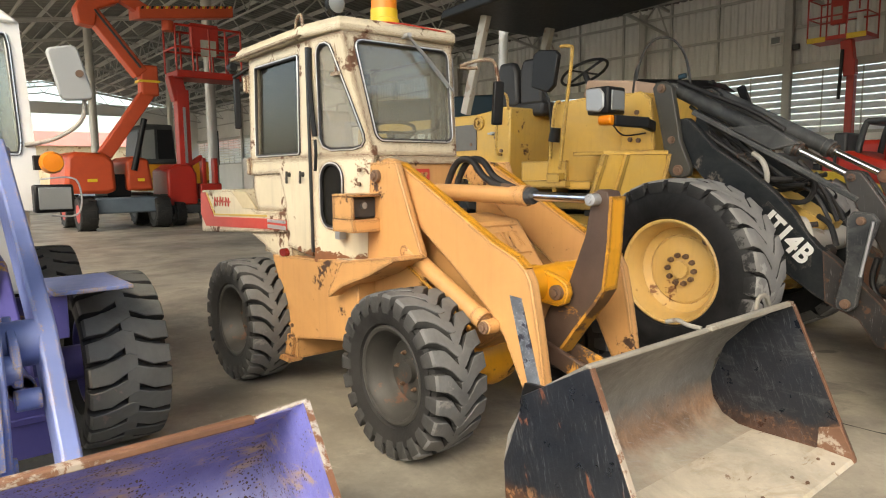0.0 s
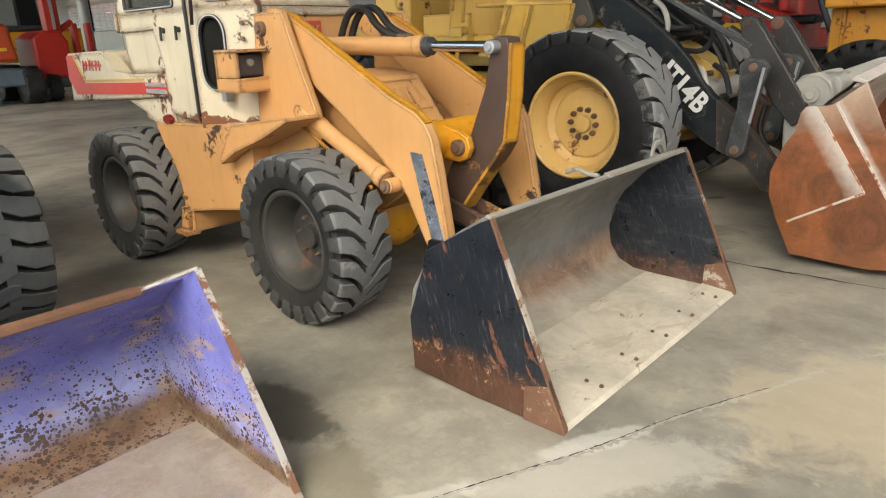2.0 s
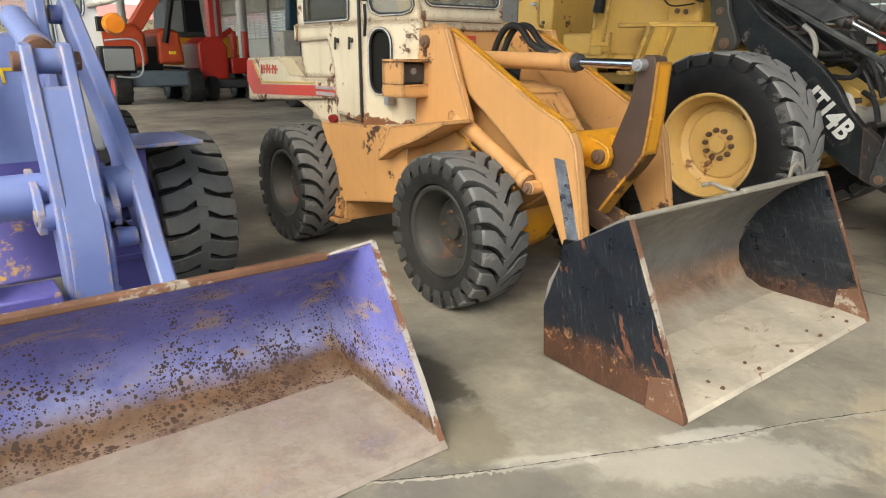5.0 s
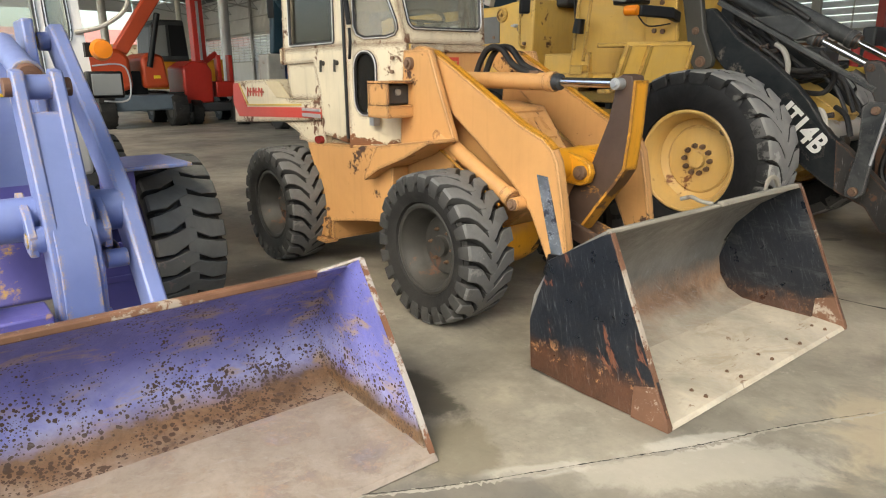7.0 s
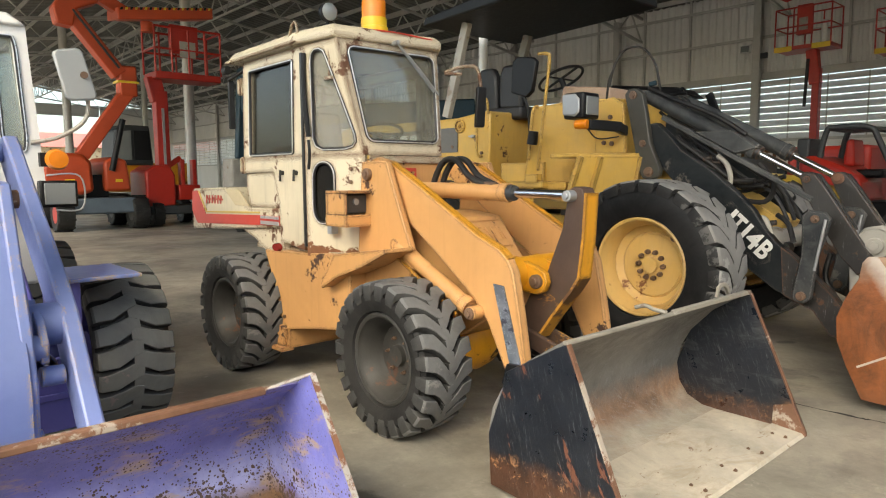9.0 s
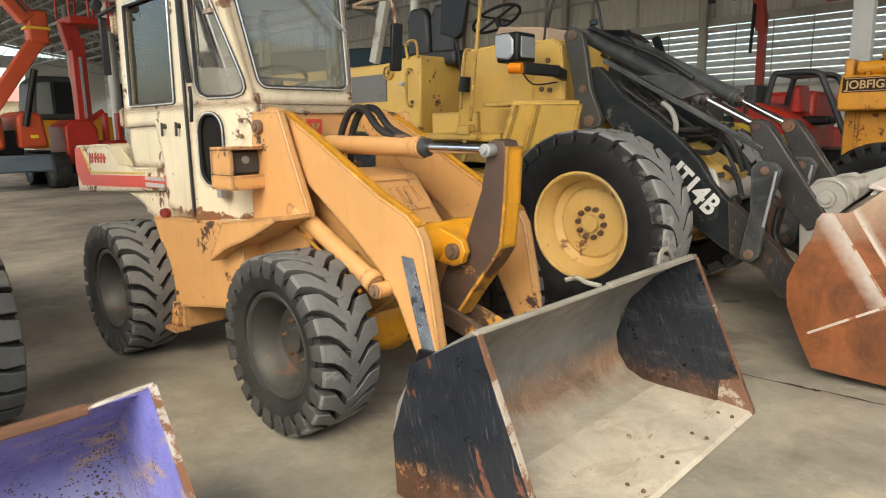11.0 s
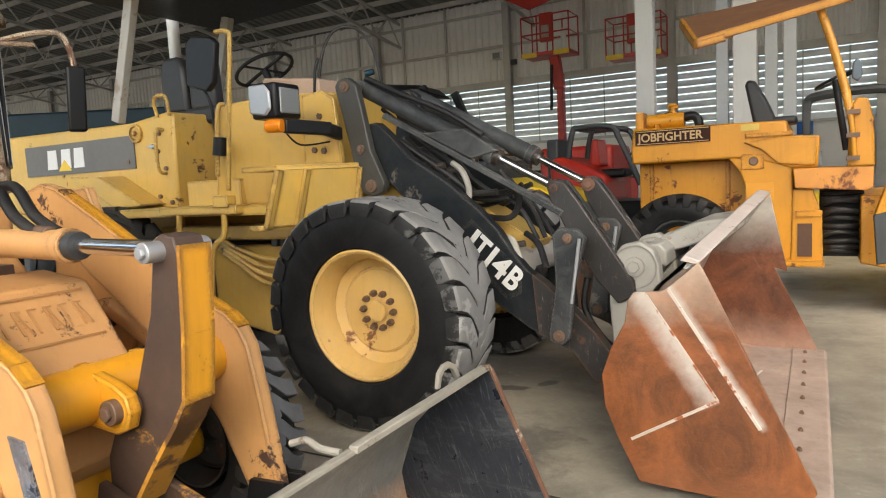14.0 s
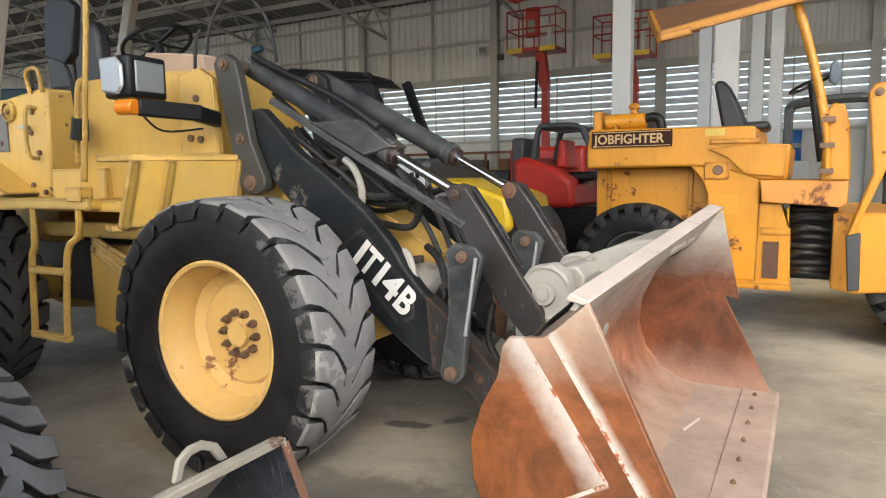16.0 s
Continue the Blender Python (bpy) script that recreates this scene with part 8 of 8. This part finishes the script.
# yellow excavator far down the hall
ex = thing("excavator", (-26, 9.5, 0), "yellow excavator with grey cab parked far back", "excavator")
part("body", box(B(), -28.5, -25.5, 9.0, 12.0, 0.9, 2.0), m_job, ex, bevel=0.1)
part("track", box(B(), -28.5, -25.0, 8.9, 9.5, 0.0, 0.85), m_black, ex, bevel=0.2)
part("track", box(B(), -28.5, -25.0, 11.3, 11.9, 0.0, 0.85), m_black, ex, bevel=0.2)
part("cab", prism(B(), [(8.9, 1.9), (9.05, 3.2), (9.3, 3.4), (10.3, 3.4), (10.4, 1.9)], -27.0, -25.4, "x"), m_darkgrey, ex, "dark cab with large windows", bevel=0.08)
part("cab_window", prism(B(), [(9.1, 2.1), (9.2, 3.15), (9.6, 3.2), (9.6, 2.1)], -25.41, -25.36, "x"), m_lens, ex)
part("cab_window", prism(B(), [(9.7, 2.1), (9.7, 3.2), (10.25, 3.2), (10.3, 2.1)], -25.41, -25.36, "x"), m_black, ex)
part("exhaust", rod(B(), (-26.5, 12.4, 1.9), (-26.5, 12.4, 3.3), 0.10), m_black, ex)

# teal truck crane and grey cabinet behind the small cab
tc = thing("truck_crane", (-16, 10.2, 0), "folded teal truck crane with bright blue base", "crane")
part("crane_arm", strut(B(), (-16, 9.55, 1.9), (-16, 9.70, 4.2), 0.28, 0.24, (1, 0, 0)), m_teal, tc, bevel=0.04)
part("crane_head", prism(B(), [(9.55, 3.2), (9.6, 4.3), (9.85, 4.45), (10.1, 4.3), (10.15, 3.0), (9.9, 2.8)], -16.2, -15.8, "x"), m_teal, tc, bevel=0.05)
part("crane_ram", rod(B(), (-15.8, 9.9, 1.9), (-15.8, 9.72, 2.8), 0.05), m_steel, tc)
part("crane_base", box(B(), -16.4, -15.6, 9.75, 10.6, 0.8, 1.85), m_brightblue, tc, bevel=0.04)
part("truck_bed", box(B(), -18, -14.6, 9.0, 11.4, 0.45, 0.8), m_darkgrey, tc, bevel=0.03)
part("cabinet", box(B(), -16.3, -15.7, 9.15, 9.65, 0.8, 1.9), m_greypaint, tc, "grey steel cabinet", bevel=0.05)
for x in (-17.5, -15.0):
    for y in (9.1, 11.2):
        fat_wheel(tc, x, y, 0.45, 0.45, 0.3, "y", m_darkgrey)
part("crane_boom", strut(B(), (-13.9, 10.7, 2.9), (-12.0, 14.5, 3.2), 0.3, 0.6), m_teal, tc, bevel=0.05)

# red forklift
def forklift():
    L = thing("forklift", (-2.5, 13.2, 0), "red forklift with black overhead guard", "forklift")
    g = prism(B(), [(-2.95, 0.95), (-2.98, 1.62), (-2.80, 1.68), (-2.35, 1.50), (-2.10, 1.32), (-2.06, 0.95)], 12.75, 13.9)
    part("counterweight", g, m_redm, L, "rounded red counterweight", bevel=0.07)
    part("chassis", box(B(), -3.0, -1.2, 12.8, 13.9, 0.25, 0.97), m_black, L, bevel=0.05)
    for x in (-2.7, -1.4):
        for y in (12.85, 13.85):
            fat_wheel(L, x, y, 0.32, 0.32, 0.22, "y", m_darkgrey)
    for y in (12.85, 13.8):
        g = tube(B(), [(-2.72, y, 1.5), (-2.62, y, 2.02), (-2.50, y, 2.08), (-2.05, y, 2.06), (-1.90, y, 1.85), (-1.62, y, 1.2)], 0.045, 8)
        part("guard_frame", g, m_darkgrey, L, "dark overhead guard")
    for k in range(5):
        part("guard_bar", box(B(), -2.60 + 0.14 * k, -2.55 + 0.14 * k, 12.85, 13.8, 2.04, 2.08), m_darkgrey, L)
    part("seat", prism(B(), [(-2.45, 1.5), (-2.42, 1.9), (-2.32, 1.92), (-2.28, 1.5)], 13.1, 13.6), m_redm, L, bevel=0.04)
    part("seat_cushion", box(B(), -2.3, -1.9, 13.1, 13.6, 1.32, 1.45), m_black, L, bevel=0.04)
    g = tube(B(), [(-1.85 + 0.05 * math.cos(a), 13.35 + 0.16 * math.sin(a), 1.62 + 0.12 * math.cos(a)) for a in [k * math.pi / 6 for k in range(13)]], 0.015, 6, 2)
    part("steering_wheel", g, m_black, L)
    part("rear_box", box(B(), -3.10, -2.9, 13.0, 13.7, 1.0, 1.95), m_darkgrey, L, bevel=0.04)
    part("mast", box(B(), -1.3, -1.15, 12.95, 13.75, 0.2, 2.2), m_black, L, bevel=0.02)

forklift()

# red cloth hanging under the roof by the back wall
banner = thing("banner", (-7.6, 24.0, 8.7), "red cloth banner hanging under the roof", "banner")
part("cloth", prism(B(), [(-9.1, 7.60), (-7.63, 6.78), (-6.2, 7.13), (-6.2, 8.72), (-9.1, 8.72)], 23.99, 24.01), m_redm, banner)
part("hanging_bar", rod(B(), (-9.2, 24.0, 8.74), (-6.1, 24.0, 8.74), 0.03, None, 8), m_truss, banner)

# second red machine behind the forklift
rm_ = thing("red_tractor", (-3.6, 15.5, 0), "red machine partly hidden behind the forklift", "machine")
part("body", box(B(), -4.0, -2.6, 15.0, 16.4, 0.5, 1.9), m_redm, rm_, bevel=0.08)
part("frame", box(B(), -4.3, -4.0, 15.0, 16.4, 0.4, 1.5), m_black, rm_, bevel=0.03)
for x in (-3.8, -2.9):
    fat_wheel(rm_, x, 15.1, 0.4, 0.4, 0.3, "y", m_darkgrey)

# road roller with black canopy
def roller():
    L = thing("road_roller", (-3.6, 10.2, 0), "yellow road roller with black canopy and white side panel", "road roller")
    g = hexa(B(), [(-4.60, 9.7, 2.56), (-3.22, 9.7, 2.40), (-3.50, 10.7, 2.44), (-4.75, 10.7, 2.60)], [(-4.45, 9.8, 2.66), (-3.45, 9.8, 2.53), (-3.60, 10.6, 2.55), (-4.5, 10.6, 2.68)])
    part("canopy", g, m_black, L, "black canopy", bevel=0.03)
    for x, xb in ((-4.5, -4.6), (-3.40, -2.98)):
        for y in (9.8, 10.6):
            part("canopy_post", strut(B(), (x, y, 2.5), (xb, y, 1.5), 0.07, 0.09), m_black, L)
    part("screen", hexa(B(), [(-4.1, 9.82, 1.6), (-3.0, 9.82, 1.6), (-3.35, 9.82, 2.45), (-4.3, 9.82, 2.45)], [(-4.1, 9.9, 1.6), (-3.0, 9.9, 1.6), (-3.35, 9.9, 2.45), (-4.3, 9.9, 2.45)]), m_black, L)
    part("body", box(B(), -4.9, -2.62, 9.75, 11.1, 0.7, 1.60), m_darkgrey, L, bevel=0.05)
    part("white_panel", box(B(), -3.30, -2.66, 9.72, 9.75, 1.22, 1.55), m_white, L, "white side panel", bevel=0.01)
    g = B()
    for k in range(6):
        x = -3.08 + 0.065 * k
        box(g, x, x + 0.04, 9.712, 9.72, 1.40, 1.46)
    part("panel_lettering", g, m_black, L, "small dark lettering bars")
    part("yellow_tag", box(B(), -3.28, -3.12, 9.712, 9.72, 1.46, 1.54), m_yelplastic, L)
    part("yoke", prism(B(), [(-2.66, 1.40), (-2.25, 1.35), (-1.80, 1.20), (-1.75, 0.9), (-2.3, 0.55), (-2.66, 0.7)], 9.8, 11.0), m_yelplastic, L, "yellow drum yoke", bevel=0.04)
    part("drum", rod(B(), (-2.2, 9.9, 0.62), (-2.2, 11.0, 0.62), 0.62, None, 36), m_armbare, L)
    fat_wheel(L, -4.4, 9.9, 0.6, 0.6, 0.4, "y", m_yelplastic)
    fat_wheel(L, -4.4, 11.0, 0.6, 0.6, 0.4, "y", m_yelplastic)

roller()

# things along the foot of the back wall
rack = thing("pallet_rack", (-13, 27.2, 0), "dark pallet rack with stacked goods by the wall", "rack")
for k in range(8):
    x = -17.0 + 1.15 * k
    part("upright", box(B(), x - 0.04, x + 0.04, 26.9, 27.0, 0, 2.3), m_brownred, rack)
for z in (0.7, 1.5, 2.2):
    part("beam", box(B(), -17.0, -8.95, 26.9, 27.0, z, z + 0.1), m_brownred, rack)
rnd = random.Random(21)
for z in (0.78, 1.58):
    part("shelf_board", box(B(), -17.0, -8.95, 26.95, 27.6, z, z + 0.02), m_tan, rack)
for k in range(16):
    x = -16.8 + 0.48 * k
    z = (0.80, 1.60)[k % 2]
    bx = thing("stored_box", (x, 27.2, z), "dark stacked carton on the rack", "carton", "cartons on the rack")
    part("carton", box(B(), x, x + 0.36, 27.02, 27.5, z, z + 0.35 + 0.25 * rnd.random()), (m_darkgrey, m_black, m_tan, m_brownred)[k % 4], bx, bevel=0.01)
drum = thing("drum", (0.25, 27.0, 0), "blue steel drum with pale band on a stand", "drum")
part("stand", box(B(), -0.25, 0.75, 26.6, 27.5, 0.0, 1.7), m_steel, drum)
part("shell", lathe(B(), [(0.0, 1.70), (0.26, 1.70), (0.27, 1.71), (0.26, 2.0), (0.275, 2.01), (0.26, 2.02), (0.26, 2.32), (0.275, 2.33), (0.26, 2.34), (0.26, 2.62), (0.27, 2.64), (0.0, 2.64)], 28, (0.25, 27.0, 0), "z"), m_brightblue, drum)
part("band", lathe(B(), [(0.264, 2.10), (0.264, 2.24)], 28, (0.25, 27.0, 0), "z"), m_greypaint, drum)
yb = thing("small_yellow_tractor", (1.6, 17.5, 0), "grey framed cab of a machine behind the orange loader", "machine")
for x in (0.45, 1.75):
    part("cab_post", box(B(), x - 0.06, x + 0.06, 15.2, 15.35, 0.6, 2.35), m_darkgrey, yb, bevel=0.02)
part("cab_top", tube(B(), [(0.45, 15.28, 2.30), (0.6, 15.28, 2.42), (1.5, 15.28, 2.44), (1.75, 15.28, 2.2)], 0.07), m_darkgrey, yb)
part("body", box(B(), 0.3, 2.0, 15.2, 16.5, 0.3, 0.9), m_yelplastic, yb, bevel=0.05)
for x in (0.6, 1.7):
    fat_wheel(yb, x, 15.4, 0.35, 0.35, 0.25, "y", m_darkgrey)

# ---- floor marks ----
def ragged_strip(name, pts, w, z, material, label, seed, cat, steps=14):
    rnd = random.Random(seed)
    path = curve_points([(x, y, z) for x, y in pts], steps)
    g = B()
    rows = []
    for i, p in enumerate(path):
        d = (path[min(i + 1, len(path) - 1)] - path[max(i - 1, 0)]).normalized()
        s = Vector((-d.y, d.x, 0))
        p = p + s * w * (rnd.random() - 0.5)
        a, b = w * (0.15 + 1.9 * rnd.random() ** 2), w * (0.15 + 1.9 * rnd.random() ** 2)
        rows.append((g.verts.new(p + s * a), g.verts.new(p - s * b)))
    for r, q in zip(rows, rows[1:]):
        g.faces.new((r[0], r[1], q[1], q[0]))
    return structure(name, g, material, label, cat)

CRACK = [(-1.3, 1.5), (-0.80, 2.10), (-0.50, 2.57), (-0.347, 2.86), (-0.20, 3.185), (-0.05, 3.51), (0.015, 3.67), (0.125, 3.97), (0.30, 4.345), (0.50, 4.83), (0.66, 5.04), (0.85, 5.5)]
ragged_strip("crack_filler", CRACK, 0.010, 0.004, m_crackfill, "pale filled crack in the concrete", 2, "floor crack", 30)
ragged_strip("crack_line", [(x - 0.004, y + 0.004) for x, y in CRACK[:9]], 0.0020, 0.0075, m_joint, "thin dark crack line", 4, "floor crack", 24)
ragged_strip("floor_joint", [(-3.0, 5.62), (-0.30, 5.715), (0.0, 5.73), (0.25, 5.75), (2.5, 5.86)], 0.009, 0.004, m_joint, "dark saw-cut joint in the floor", 3, "floor joint")
